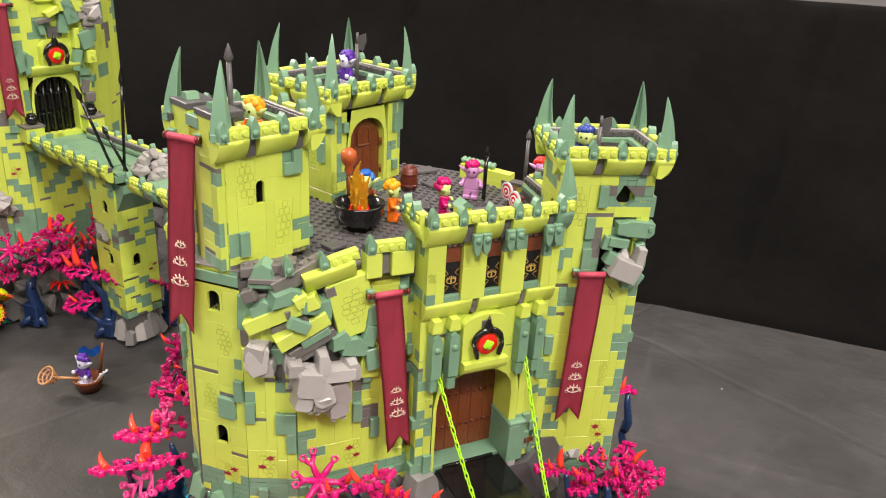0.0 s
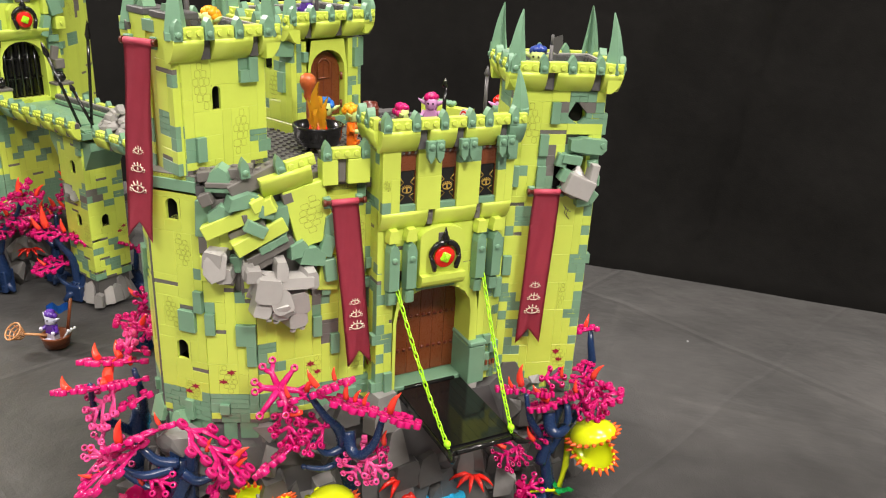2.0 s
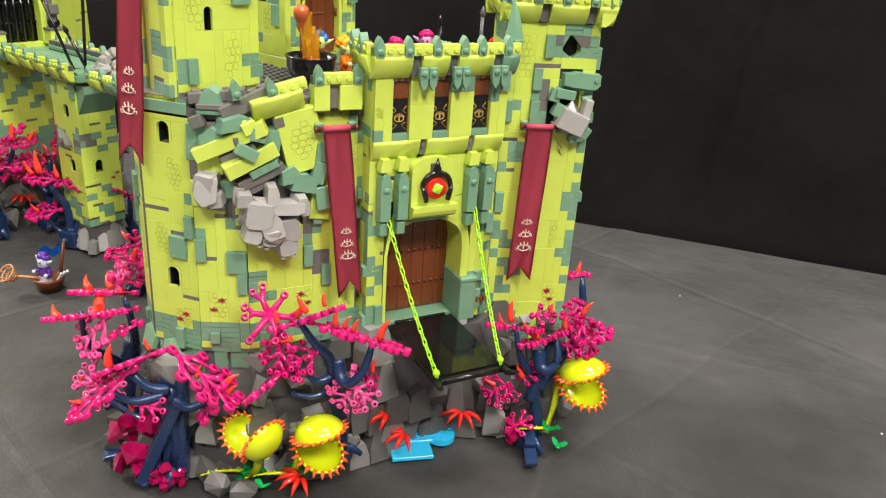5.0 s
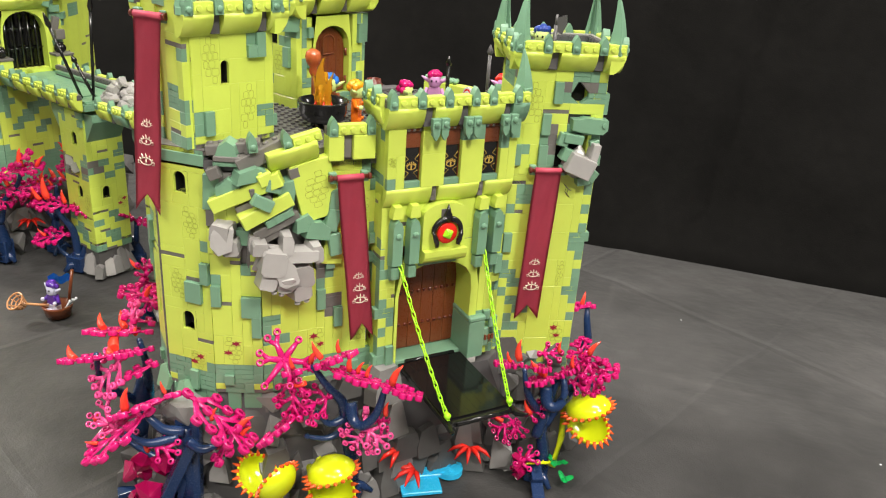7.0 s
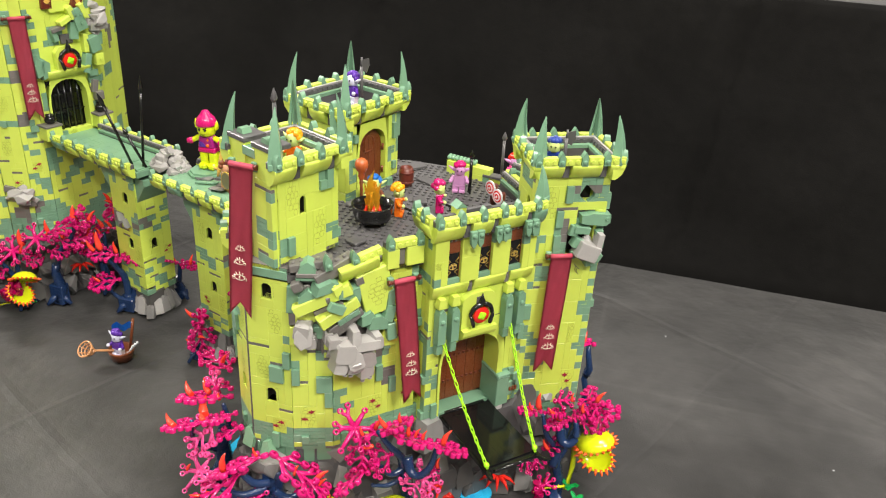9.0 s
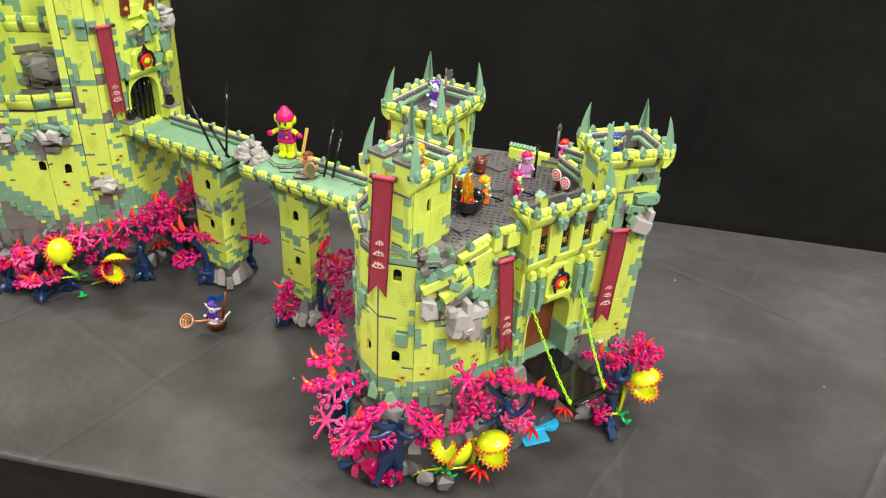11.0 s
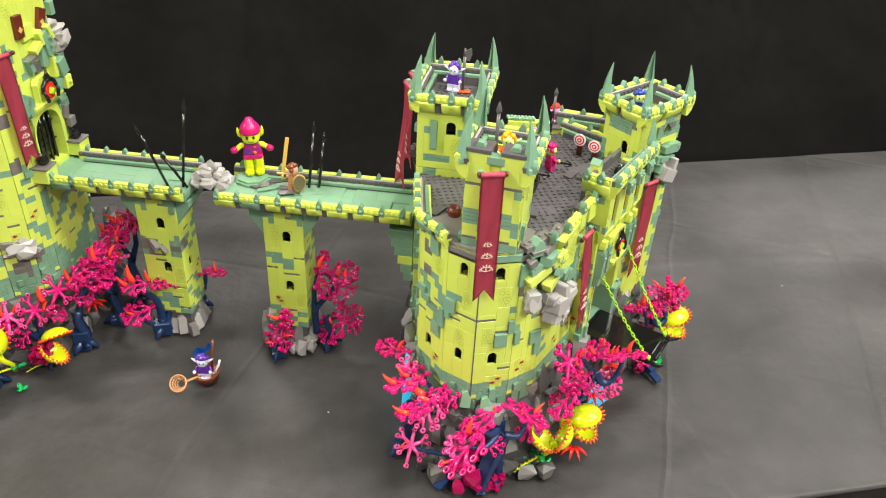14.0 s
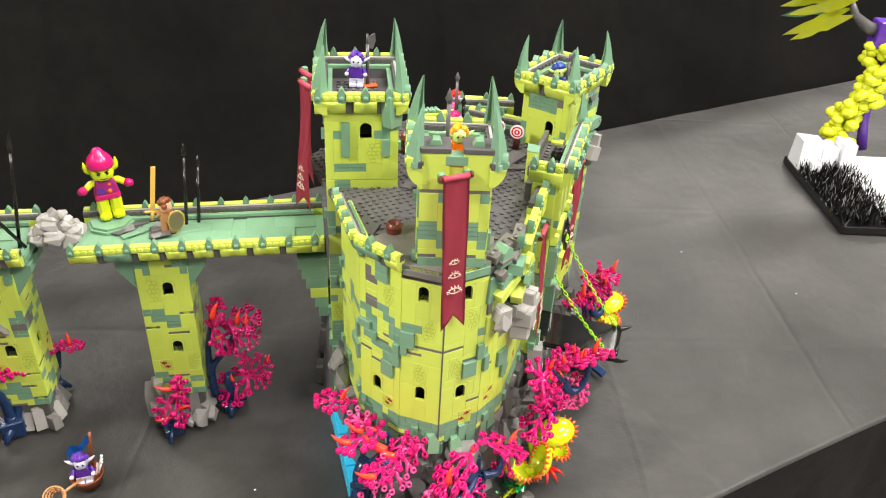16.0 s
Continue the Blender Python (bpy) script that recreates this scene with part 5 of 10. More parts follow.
for pts, mt in (([(0, 0), (0.0082, 0), (0, 0.0062)], GREEN), ([(0.0164, 0), (0.0164, 0.0060), (0.0096, 0)], GREEN), ([(0, 0.0096), (0, 0.0192), (0.0050, 0.0192)], GREEN), ([(0.0164, 0.0100), (0.0164, 0.0192), (0.0080, 0.0192)], STRIP)):
    bm = bmesh.new()
    prism(bm, pts, 0.006)
    part("corner_piece", bm, mt, rb, m=Matrix.Translation((-0.0108, 0.0032, 0.0728)))
# added near-black sheet that stands in for shade inside the tower's hole
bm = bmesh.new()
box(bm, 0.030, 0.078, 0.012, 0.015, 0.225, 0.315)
part("dark_inside", bm, HOLLOW_SHADE, right_tower, m=Matrix.Translation((-0.041, -0.031, -0.0)))
for k in range(2):
    bm = bmesh.new()
    tube(bm, [(0, 0, 0), (0.003, -0.0002, -0.004), (0.002, -0.0002, -0.008), (0.005, -0.0002, -0.012)], 0.0003, 4)
    tube(bm, [(0.003, 0, -0.004), (0.006, 0, -0.005)], 0.0003, 4)
    part("crack_print", bm, DARK, right_tower, m=Matrix.Translation((0.012 + 0.002 * k, -0.0312, 0.213 - 0.002 * k)))

# breached wall: fallen slabs and rocks
rub = thing("wall_rubble", "collapsed wall slabs with light grey rocks in the breach", "rubble", F5_M @ Matrix.Translation((0.01, -0.004, 0.10)))


def breach_pose(u, v, o, rx, ry, rz):
    """A place in the breach: u runs from the long facet on to the short one to its left."""
    o *= 0.62
    if u < -0.011:
        s = -(u + 0.011) * 1.45
        return pose(-0.011 - 0.918 * s - 0.388 * o - 0.01 + 0.011, 0.004 + 0.386 * s - 0.922 * o, v - Z_FOOT - 0.10, rx, ry, rz - 24)
    return pose(u - 0.01, 0.004 - o, v - Z_FOOT - 0.10, rx, ry, rz * 0.5)


def frag(u, v, o, w, h, d, rx, ry, rz, mat, nm="wall_slab", pr=False, st=0):
    """A loose slab in the breach: along the wall, up, out from it."""
    m = breach_pose(u, v, o, rx, ry, rz) @ Matrix.Translation((-w / 2, 0, -h / 2))
    ob = part(nm, box_mesh(w, d, h, mat, 0.0006), None, rub, m=m)
    if pr:
        part("masonry_print", print_mesh(w * 0.6, h * 0.62, False, 2), None, ob, m=Matrix.Translation((w * 0.2, 0, h * 0.2)))
    for k in range(st):
        bm = bmesh.new()
        lathe(bm, stud_prof(), 10)
        part("stud", bm, mat, ob, m=Matrix.Translation((0.004 + k * 0.008, d * 0.5, h)))
    return ob


def wedge(u, v, o, w, h, d, ry, rz, mat, seed):
    """A broken sloping block."""
    bm = bmesh.new()
    rw = random.Random(seed)
    pts = [(0, 0), (w, 0), (w * rw.uniform(0.85, 1.0), h * rw.uniform(0.4, 0.7)), (w * rw.uniform(0.5, 0.75), h), (w * rw.uniform(0.05, 0.2), h * rw.uniform(0.6, 0.95))]
    prism(bm, pts, d, taper=0.86)
    part("block", bm, mat, rub, m=breach_pose(u, v, o, 0, ry, rz) @ Matrix.Translation((-w / 2, 0, -h / 2)))


frag(0.030, 0.292, -0.006, 0.080, 0.100, 0.006, 0, 0, 0, STRIP, "dark_slab")
frag(-0.0255, 0.290, -0.006, 0.034, 0.100, 0.006, 0, 0, 0, STRIP, "dark_slab")
# the leaning panel and what hangs round it
frag(0.0455, 0.309, 0.010, 0.034, 0.050, 0.010, 0, -14, -3, LIME, pr=True)
frag(0.0616, 0.2551, 0.008, 0.0176, 0.030, 0.010, 0, 8, 0, LIME)
frag(0.0271, 0.3244, 0.010, 0.0085, 0.0085, 0.008, 0, -14, 0, STRIP, "block")
wedge(0.0355, 0.2820, 0.016, 0.020, 0.0163, 0.010, -8, 0, GREEN, 1)
wedge(0.0466, 0.2746, 0.017, 0.0235, 0.0176, 0.012, 12, 0, GREEN, 2)
frag(0.0590, 0.2818, 0.016, 0.0110, 0.0189, 0.008, 0, 16, 0, GREEN, "block")
frag(0.0609, 0.2603, 0.017, 0.0105, 0.0200, 0.008, 0, -6, 0, GREEN, "block")
wedge(0.0608, 0.3007, 0.014, 0.0095, 0.0209, 0.008, 6, 0, GREEN, 7)
# slabs sliding down to the left
frag(-0.0170, 0.3112, 0.018, 0.0600, 0.0118, 0.012, 0, -25, 4, LIME)
frag(0.0027, 0.3234, 0.022, 0.0115, 0.0100, 0.010, 0, -22, 8, LIME, "block", st=1)
frag(-0.0127, 0.3000, 0.012, 0.0300, 0.0105, 0.012, 0, -26, 4, STRIP, "dark_slab")
frag(-0.0032, 0.3130, 0.015, 0.0120, 0.0073, 0.010, 0, -14, 4, STRIP, "block", st=1)
wedge(-0.0059, 0.3266, 0.017, 0.0340, 0.0130, 0.014, -7, 0, GREEN, 3)
wedge(-0.0269, 0.3164, 0.016, 0.0250, 0.0125, 0.014, -18, 2, GREEN, 4)
frag(-0.0338, 0.3260, 0.018, 0.0095, 0.0095, 0.010, 0, -24, 0, STRIP, "block")
frag(0.0038, 0.2965, 0.020, 0.0440, 0.0122, 0.012, 0, -24, 6, LIME, st=0)
frag(-0.0005, 0.3050, 0.027, 0.0175, 0.0095, 0.006, 0, 30, 6, GREEN, "block")
for k in range(3):
    frag(0.0085 + 0.0062 * k, 0.2862 + 0.0026 * k, 0.016, 0.0098 if k else 0.0120, 0.0070 - 0.0004 * k, 0.012, 0, -23, 6, GREEN, "brick")
frag(0.0125, 0.2815, 0.012, 0.0400, 0.0085, 0.012, 0, -22, 6, STRIP, "dark_slab")
frag(0.0060, 0.2745, 0.010, 0.0220, 0.0120, 0.012, 0, -22, 6, STRIP, "dark_slab")
wedge(0.0197, 0.3075, 0.014, 0.0185, 0.0300, 0.012, 14, 4, GREEN, 5)
frag(0.0094, 0.3172, 0.022, 0.0125, 0.0105, 0.010, 0, 16, 4, GREEN, "block")
# what is left of the parapet
frag(0.0033, 0.3398, 0.006, 0.0430, 0.0123, 0.012, 0, -24, 0, STRIP, "dark_slab", st=5)
frag(-0.0240, 0.3440, 0.002, 0.0420, 0.0080, 0.014, 0, -6, 8, STRIP, "dark_slab", st=4)
wedge(-0.0272, 0.3451, 0.010, 0.0200, 0.0145, 0.014, 0, 0, GREEN, 8)
frag(-0.0267, 0.3371, 0.012, 0.0215, 0.0043, 0.016, 0, 0, 0, STRIP, "dark_slab")
frag(-0.0274, 0.3327, 0.010, 0.0205, 0.0039, 0.016, 0, 0, 0, GREEN, "block")
frag(-0.0143, 0.3461, 0.008, 0.0085, 0.0104, 0.012, 0, 6, 0, STRIP, "block", st=1)
frag(-0.0322, 0.2870, 0.004, 0.0110, 0.0131, 0.010, 0, 0, 0, LIME)
part("flared_slope", flare_mesh(0.041, 0.018, 0.010, LIME), None, rub, m=breach_pose(0.0261, 0.3385, 0.004, 0, -14, 2) @ Matrix.Translation((-0.0205, 0, -0.009)))
part("parapet_course", course_mesh(3, LIME), None, rub, m=breach_pose(0.0370, 0.3530, 0.016, 0, -14, 2) @ Matrix.Translation((-0.012, 0, -0.004)))
part("battlement_tooth", tooth_mesh(), None, rub, m=breach_pose(0.0215, 0.3490, 0.017, 0, -14, 2) @ Matrix.Translation((-0.0037, 0, -0.004)))
part("battlement_tooth", tooth_mesh(), None, rub, m=breach_pose(-0.0084, 0.3430, 0.012, 0, -6, 0))
# light grey rocks in the hole: faceted stones and stepped blocks
for k, (u, v, o, sz, a) in enumerate(((-0.0300, 0.2715, 0.014, (0.020, 0.022, 0.030), 6), (0.0050, 0.2490, 0.016, (0.026, 0.030, 0.038), 12), (0.0180, 0.2400, 0.018, (0.022, 0.028, 0.026), -10))):
    bm = bmesh.new()
    add_rock(bm, 61 + 2 * k, sz, pose(0, 0, 0, 8 * k, a, 0), 0, 11)
    part("rock", bm, GREY, rub, m=breach_pose(u, v, o, 0, 0, 0))


def cut_stone(u, v, o, w, h, tilt, seed, d=0.018):
    """A grey block with cut corners and a face that slopes back."""
    rc = random.Random(seed)
    c = [rc.uniform(0.06, 0.34) for _ in range(4)]
    pts = [(c[0] * w, 0), (w * (1 - c[1]), 0), (w, h * c[1]), (w, h * (1 - c[2])), (w * (1 - c[2] * 0.7), h), (c[3] * w * 0.6, h), (0, h * (1 - c[3])), (0, h * c[0])]
    bm = bmesh.new()
    prism(bm, pts, d, taper=rc.uniform(0.74, 0.95))
    part("rock", bm, GREY, rub, m=breach_pose(u, v, o, rc.uniform(-8, 8), tilt, rc.uniform(-14, 14)) @ Matrix.Translation((-w / 2, 0, -h / 2)))


for k, (u, v, o, w, h, tilt) in enumerate(((-0.0320, 0.2760, 0.024, 0.016, 0.018, 8), (-0.0260, 0.2640, 0.022, 0.014, 0.014, -6), (-0.0130, 0.2670, 0.018, 0.010, 0.017, 2), (-0.0040, 0.2660, 0.028, 0.013, 0.012, 6),
                                           (0.0180, 0.2690, 0.034, 0.0115, 0.020, 3), (0.0290, 0.2580, 0.036, 0.036, 0.0125, 4), (0.0425, 0.2575, 0.032, 0.013, 0.019, -4), (0.0060, 0.2540, 0.038, 0.024, 0.024, 10),
                                           (0.0160, 0.2440, 0.038, 0.018, 0.022, -14), (0.0020, 0.2400, 0.034, 0.016, 0.020, 18), (0.0310, 0.2380, 0.030, 0.021, 0.024, -8), (0.0310, 0.2230, 0.028, 0.020, 0.018, -6), (0.0150, 0.2310, 0.032, 0.014, 0.010, 0))):
    cut_stone(u, v, o, w, h, tilt, 40 + k)
for u, v, o in ((0.006, 0.2290, 0.030), (0.012, 0.2265, 0.030), (0.026, 0.2150, 0.026), (0.034, 0.2160, 0.026)):
    bm = bmesh.new()
    lathe(bm, stud_prof(0.0020, 0.0024), 10, 0, None, False)
    part("stud", bm, GREY, rub, m=breach_pose(u, v, o, 180, 0, 0))

# blocks that close the gap at the end of the bastion
RUB = (F5_M @ Matrix.Translation((0.01, -0.004, 0.10))).inverted()
for x, y, z, w, h, mat, tilt in ((-0.3065, 0.4600, 0.3080, 0.013, 0.030, GREEN, 3), (-0.2965, 0.4640, 0.3150, 0.014, 0.018, STRIP, -8), (-0.3060, 0.4610, 0.2860, 0.012, 0.014, STRIP, 0),
                                 (-0.2950, 0.4655, 0.2890, 0.014, 0.016, LIME, -12), (-0.3050, 0.4612, 0.2660, 0.014, 0.022, LIME, 0), (-0.2930, 0.4660, 0.2640, 0.014, 0.024, STRIP, 5), (-0.2840, 0.4690, 0.2700, 0.012, 0.014, GREEN, 0)):
    part("block", box_mesh(w, 0.012, h, mat, 0.0006), None, rub, m=RUB @ pose(x, y, z, 0, tilt, 21) @ Matrix.Translation((-w / 2, 0, -h / 2)))

# rock skirt under the walls
skirt = thing("rock_base", "dark grey plastic rocks under the castle walls", "rock base", pose(-0.25, 0.6, 0))
OUT = [(-0.399, 0.66), (-0.411, 0.556), (-0.399, 0.486), (-0.366, 0.446), (-0.306, 0.444), (-0.258, 0.456), (-0.190, 0.515), (-0.160, 0.556), (-0.118, 0.604), (-0.075, 0.612), (-0.020, 0.655), (-0.015, 0.72), (-0.06, 0.79), (-0.2, 0.83), (-0.36, 0.80), (-0.392, 0.735)]
INN = [(-0.392, 0.65), (-0.402, 0.548), (-0.387, 0.497), (-0.355, 0.466), (-0.312, 0.466), (-0.276, 0.481), (-0.202, 0.551), (-0.180, 0.538), (-0.104, 0.613), (-0.098, 0.645), (-0.045, 0.672), (-0.05, 0.72), (-0.08, 0.76), (-0.2, 0.79), (-0.34, 0.77), (-0.384, 0.72)]
bm = bmesh.new()
tv = [bm.verts.new((x + 0.25, y - 0.6, 0.121)) for x, y in INN]
mv = [bm.verts.new(((x * 0.6 + X * 0.4) + 0.25, (y * 0.6 + Y * 0.4) - 0.6, 0.065)) for (x, y), (X, Y) in zip(INN, OUT)]
lv = [bm.verts.new((X * 0.85 + x * 0.15 + 0.25, Y * 0.85 + y * 0.15 - 0.6, -0.006)) for (x, y), (X, Y) in zip(INN, OUT)]
for ra, rb_ in ((tv, mv), (mv, lv)):
    for i in range(len(INN)):
        j = (i + 1) % len(INN)
        bm.faces.new((ra[i], rb_[i], rb_[j], ra[j]))
bm.faces.new(tv[::-1])
bmesh.ops.recalc_face_normals(bm, faces=bm.faces[:])
part("core", bm, DARK, skirt)
r = random.Random(4)
for i in range(len(INN) - 1):
    (x0, y0), (x1, y1) = OUT[i], OUT[i + 1]
    (a0, b0), (a1, b1) = INN[i], INN[i + 1]
    n = max(3, int(math.hypot(x1 - x0, y1 - y0) / 0.013))
    if i in (0, 10, 11, 12, 13, 14):
        n = n // 2
    for lev in range(4):
        for k in range(n):
            s = (k + r.uniform(0.2, 0.8)) / n
            f = lev / 3.2 + r.uniform(-0.05, 0.05)
            x = (x0 + (x1 - x0) * s) * (1 - f) + (a0 + (a1 - a0) * s) * f
            y = (y0 + (y1 - y0) * s) * (1 - f) + (b0 + (b1 - b0) * s) * f
            z = 0.012 + 0.034 * lev + r.uniform(-0.006, 0.006)
            if (7 <= i <= 8 and lev > 1) or (i in (1, 2, 3, 4) and lev > 2):
                continue
            ang = math.degrees(math.atan2(y1 - y0, x1 - x0))
            bm = bmesh.new()
            sz = (r.uniform(0.016, 0.030), r.uniform(0.014, 0.022), r.uniform(0.022, 0.044))
            if i == 0:
                sz = (sz[0], 0.010, sz[2] * 0.8)
            if lev == 0:
                z = sz[2] / 2 - 0.004
            if r.random() < 0.55:
                add_rock(bm, r.randrange(999), sz, pose(0, 0, 0, r.uniform(-14, 14), r.uniform(-14, 14), 0), 0, 12)
            else:
                w, h, d = sz[0] * 1.25, sz[2] * 1.1, sz[1]
                c = [r.uniform(0.05, 0.30) for _ in range(3)]
                prism(bm, [(-w / 2, -h / 2), (w / 2, -h / 2), (w * (0.5 - c[0]), h * 0.38), (w * (0.4 - c[0]), h / 2), (-w * (0.5 - c[1]), h * (0.5 - c[2] * 0.6)), (-w / 2, -h * 0.1)], d, 0, pose(0, 0, 0, r.uniform(-16, -2), r.uniform(-6, 6), 0) @ Matrix.Translation((0, -d / 2, 0)), taper=0.88)
            part("rock", bm, STONE if r.random() < 0.20 else ROCK, skirt, m=pose(x + 0.25, y - 0.6, z, 0, 0, ang))

# paler stones high on the west side and at the bastion foot, green bricks dipping into the rock
for k, (x, y, z, a, b, c) in enumerate(((-0.410, 0.602, 0.122, 0.020, 0.026, 0.036), (-0.413, 0.612, 0.142, 0.018, 0.022, 0.026), (-0.410, 0.586, 0.106, 0.014, 0.022, 0.024), (-0.408, 0.622, 0.120, 0.018, 0.024, 0.034),
                                        (-0.400, 0.446, 0.014, 0.030, 0.022, 0.034), (-0.378, 0.438, 0.012, 0.024, 0.020, 0.028), (-0.412, 0.466, 0.012, 0.022, 0.022, 0.030), (-0.282, 0.426, 0.010, 0.026, 0.022, 0.024), (-0.256, 0.430, 0.009, 0.026, 0.020, 0.022))):
    bm = bmesh.new()
    add_rock(bm, 700 + k, (a, b, c), pose(0, 0, 0, 8 * (k % 3 - 1), 6 * (k % 2), 25 * k), 0, 13)
    part("rock", bm, STONE if k < 4 or k % 2 else ROCK, skirt, m=pose(x + 0.25, y - 0.6, z))
for i in range(1, 5):
    (a0, b0), (a1, b1) = INN[i], INN[i + 1]
    ln = math.hypot(a1 - a0, b1 - b0)
    ang = math.atan2(b1 - b0, a1 - a0)
    s = 0.002
    while s < ln - 0.008:
        w = min(r.choice((0.008, 0.012, 0.016)), ln - s)
        h = r.choice((0.016, 0.022, 0.028, 0.034))
        x, y = a0 + (a1 - a0) * (s + w / 2) / ln, b0 + (b1 - b0) * (s + w / 2) / ln
        o = 0.002 + r.uniform(0, 0.003)
        part("brick", box_mesh(w - 0.0004, 0.012, h, GREEN if r.random() < 0.82 else STRIP, 0.0005), None, skirt,
             m=pose(x + math.sin(ang) * o + 0.25, y - math.cos(ang) * o - 0.6, 0.1205 - h, r.choice((0, 0, 0, -9)), 0, math.degrees(ang)))
        s += w

# azure water tiles
water = thing("stream", "azure plastic stream tiles running out below the gate", "water", pose(-0.150, 0.556, 0.0, 0, 0, 30))
for x, y, w, d, z in ((-0.019, -0.021, 0.040, 0.021, 0.004), (-0.010, 0.000, 0.048, 0.018, 0.0065), (0.000, 0.018, 0.036, 0.026, 0.009)):
    ob = part("tile", box_mesh(w, d, 0.0042, CYAN, 0.0006), None, water, m=Matrix.Translation((x, y, z - 0.0042)))
    if y > -0.01:
        part("stud_field", stud_field(0, w, 0, d, 0.0042, CYAN, lambda a, b: True), None, ob)
bm = bmesh.new()
lathe(bm, [(0.0, 0), (0.014, 0), (0.014, 0.006), (0, 0.006)], 24, 0, Matrix.Translation((0.034, 0.010, 0.001)), False)
part("round_tile", bm, CYAN, water)
back_fall = thing("stream", "azure plastic stream bricks running along the west foot", "water", pose(-0.430, 0.522, 0.0, 0, 0, 77.5))
for k in range(6):
    part("slope_tile", box_mesh(0.0250, 0.017, 0.034 + 0.0015 * (k % 2), CYAN, 0.0008), None, back_fall, m=Matrix.Translation((0.0254 * k, -0.011, 0.0)))
part("tile", box_mesh(0.020, 0.020, 0.010, CYAN, 0.0008), None, back_fall, m=pose(-0.0205, -0.012, 0.0, 0, -10, 0))

# ---- the bridge ----
B_DIR = -18.7
B_M = pose(-0.8838, 0.8336, 0.0, 0, 0, B_DIR)
B_W, B_Z = 0.078, 0.2615


def bridge_span(name, label, u0, u1, seed):
    """A length of bridge: deck of tiles, parapets on both sides, brackets below."""
    r = random.Random(seed)
    ob = thing(name, label, "bridge", B_M @ Matrix.Translation((u0, 0, 0.225)))
    ln, z = u1 - u0, B_Z - 0.225
    bm = bmesh.new()
    box(bm, 0, ln, 0.006, B_W - 0.006, z - 0.012, z - 0.0034, 0.0005)
    part("beam", bm, GREEN, ob)
    u = 0.0
    deck = part("deck_plate", box_mesh(ln - 0.001, B_W - 0.020, 0.002, PALE_GREEN, 0.0003), None, ob, m=Matrix.Translation((0.0005, 0.010, z - 0.0034)))
    while u < ln - 0.004:
        w = min(r.choice((0.016, 0.024, 0.032)), ln - u)
        v = 0.010
        while v < B_W - 0.012:
            d = min(r.choice((0.016, 0.032, 0.060)), B_W - 0.010 - v)
            if r.random() < 0.93:
                part("tile", box_mesh(w - 0.0001, d - 0.0001, 0.0016, PALE_GREEN, 0.0002), None, deck, m=Matrix.Translation((u, v - 0.010, 0.002)))
            v += d
        u += w
    n = round(ln / 0.00713)
    parapet(ob, Matrix.Translation((0, 0, 0)), ln, z - 0.0095, 0.008, 0.015, ("T...T..." * 20)[:n], rail=0.010, stud=0.00713)
    parapet(ob, pose(ln, B_W, 0, 0, 0, 180), ln, z - 0.0095, 0.008, 0.015, ("T...T..." * 20)[:n], rail=0.010, stud=0.00713)
    return ob


bridge_span("bridge_span", "broken stone-green bridge span leading to the great castle", 0.0, 0.188, 1)
bridge_span("bridge_span", "stone-green bridge span leading to the gate castle", 0.2365, 0.510, 2)


def pier(u, w, d, front, rows_seed, label, z0=0.0415):
    """A bridge pier of masonry with green brackets at its head and grey rocks at its foot."""
    ob = thing("bridge_pier", label, "pier", B_M @ Matrix.Translation((u, 0.040, 0.0)), "bridge piers")
    n = 21
    ends = (((-w / 2, -d / 2), (w / 2, -d / 2)), ((w / 2, -d / 2), (w / 2, d / 2)), ((w / 2, d / 2), (-w / 2, d / 2)), ((-w / 2, d / 2), (-w / 2, -d / 2)))
    for k, (p, q) in enumerate(ends):
        m, ln = facet(p, q, z0)
        masonry(ob, m @ Matrix.Translation((0.0004, 0, 0)), ln - 0.0008, PIER_SIDE if k else front, n * ROW)
    for s in (-1, 1):
        bm = bmesh.new()
        prism(bm, [(0, 0), (0.020, 0.030), (0.020, 0.040), (0, 0.040)], d * 0.9, 0, None)
        part("bracket", bm, GREEN, ob, m=pose(s * w / 2, -d * 0.45 if s > 0 else d * 0.45, z0 + n * ROW - 0.040, 0, 0, 0 if s > 0 else 180))
    r = random.Random(rows_seed)
    for k in range(16):
        a = 2 * math.pi * k / 16
        q = min(1.0 / max(abs(math.cos(a)), 1e-6), 1.0 / max(abs(math.sin(a)), 1e-6)) ** 0.8
        bw, bh = r.uniform(0.013, 0.020), r.uniform(0.024, 0.058)
        bm = bmesh.new()
        prism(bm, [(-bw / 2, 0), (bw / 2, 0), (bw * 0.46, bh * r.uniform(0.75, 0.95)), (bw * r.uniform(-0.1, 0.2), bh), (-bw * 0.46, bh * r.uniform(0.6, 0.9))], 0.022, taper=0.8)
        part("rock", bm, GREY if r.random() < 0.35 else STONE, ob, m=pose(w * 0.62 * q * math.cos(a), d * 0.62 * q * math.sin(a), 0.0, 0, 0, math.degrees(a) + 90) @ pose(0, 0, 0, -r.uniform(8, 26)) )
    bm = bmesh.new()
    box(bm, -w / 2 + 0.003, w / 2 - 0.003, -d / 2 + 0.003, d / 2 - 0.003, 0.0, z0 + 0.002, 0.001)
    part("footing", bm, ROCK, ob)
    bm = bmesh.new()
    box(bm, -w / 2 + 0.001, w / 2 - 0.001, -d / 2 + 0.001, d / 2 - 0.001, z0 + n * ROW, B_Z - 0.012, 0.0006)
    part("capital", bm, LIME, ob)
    return ob


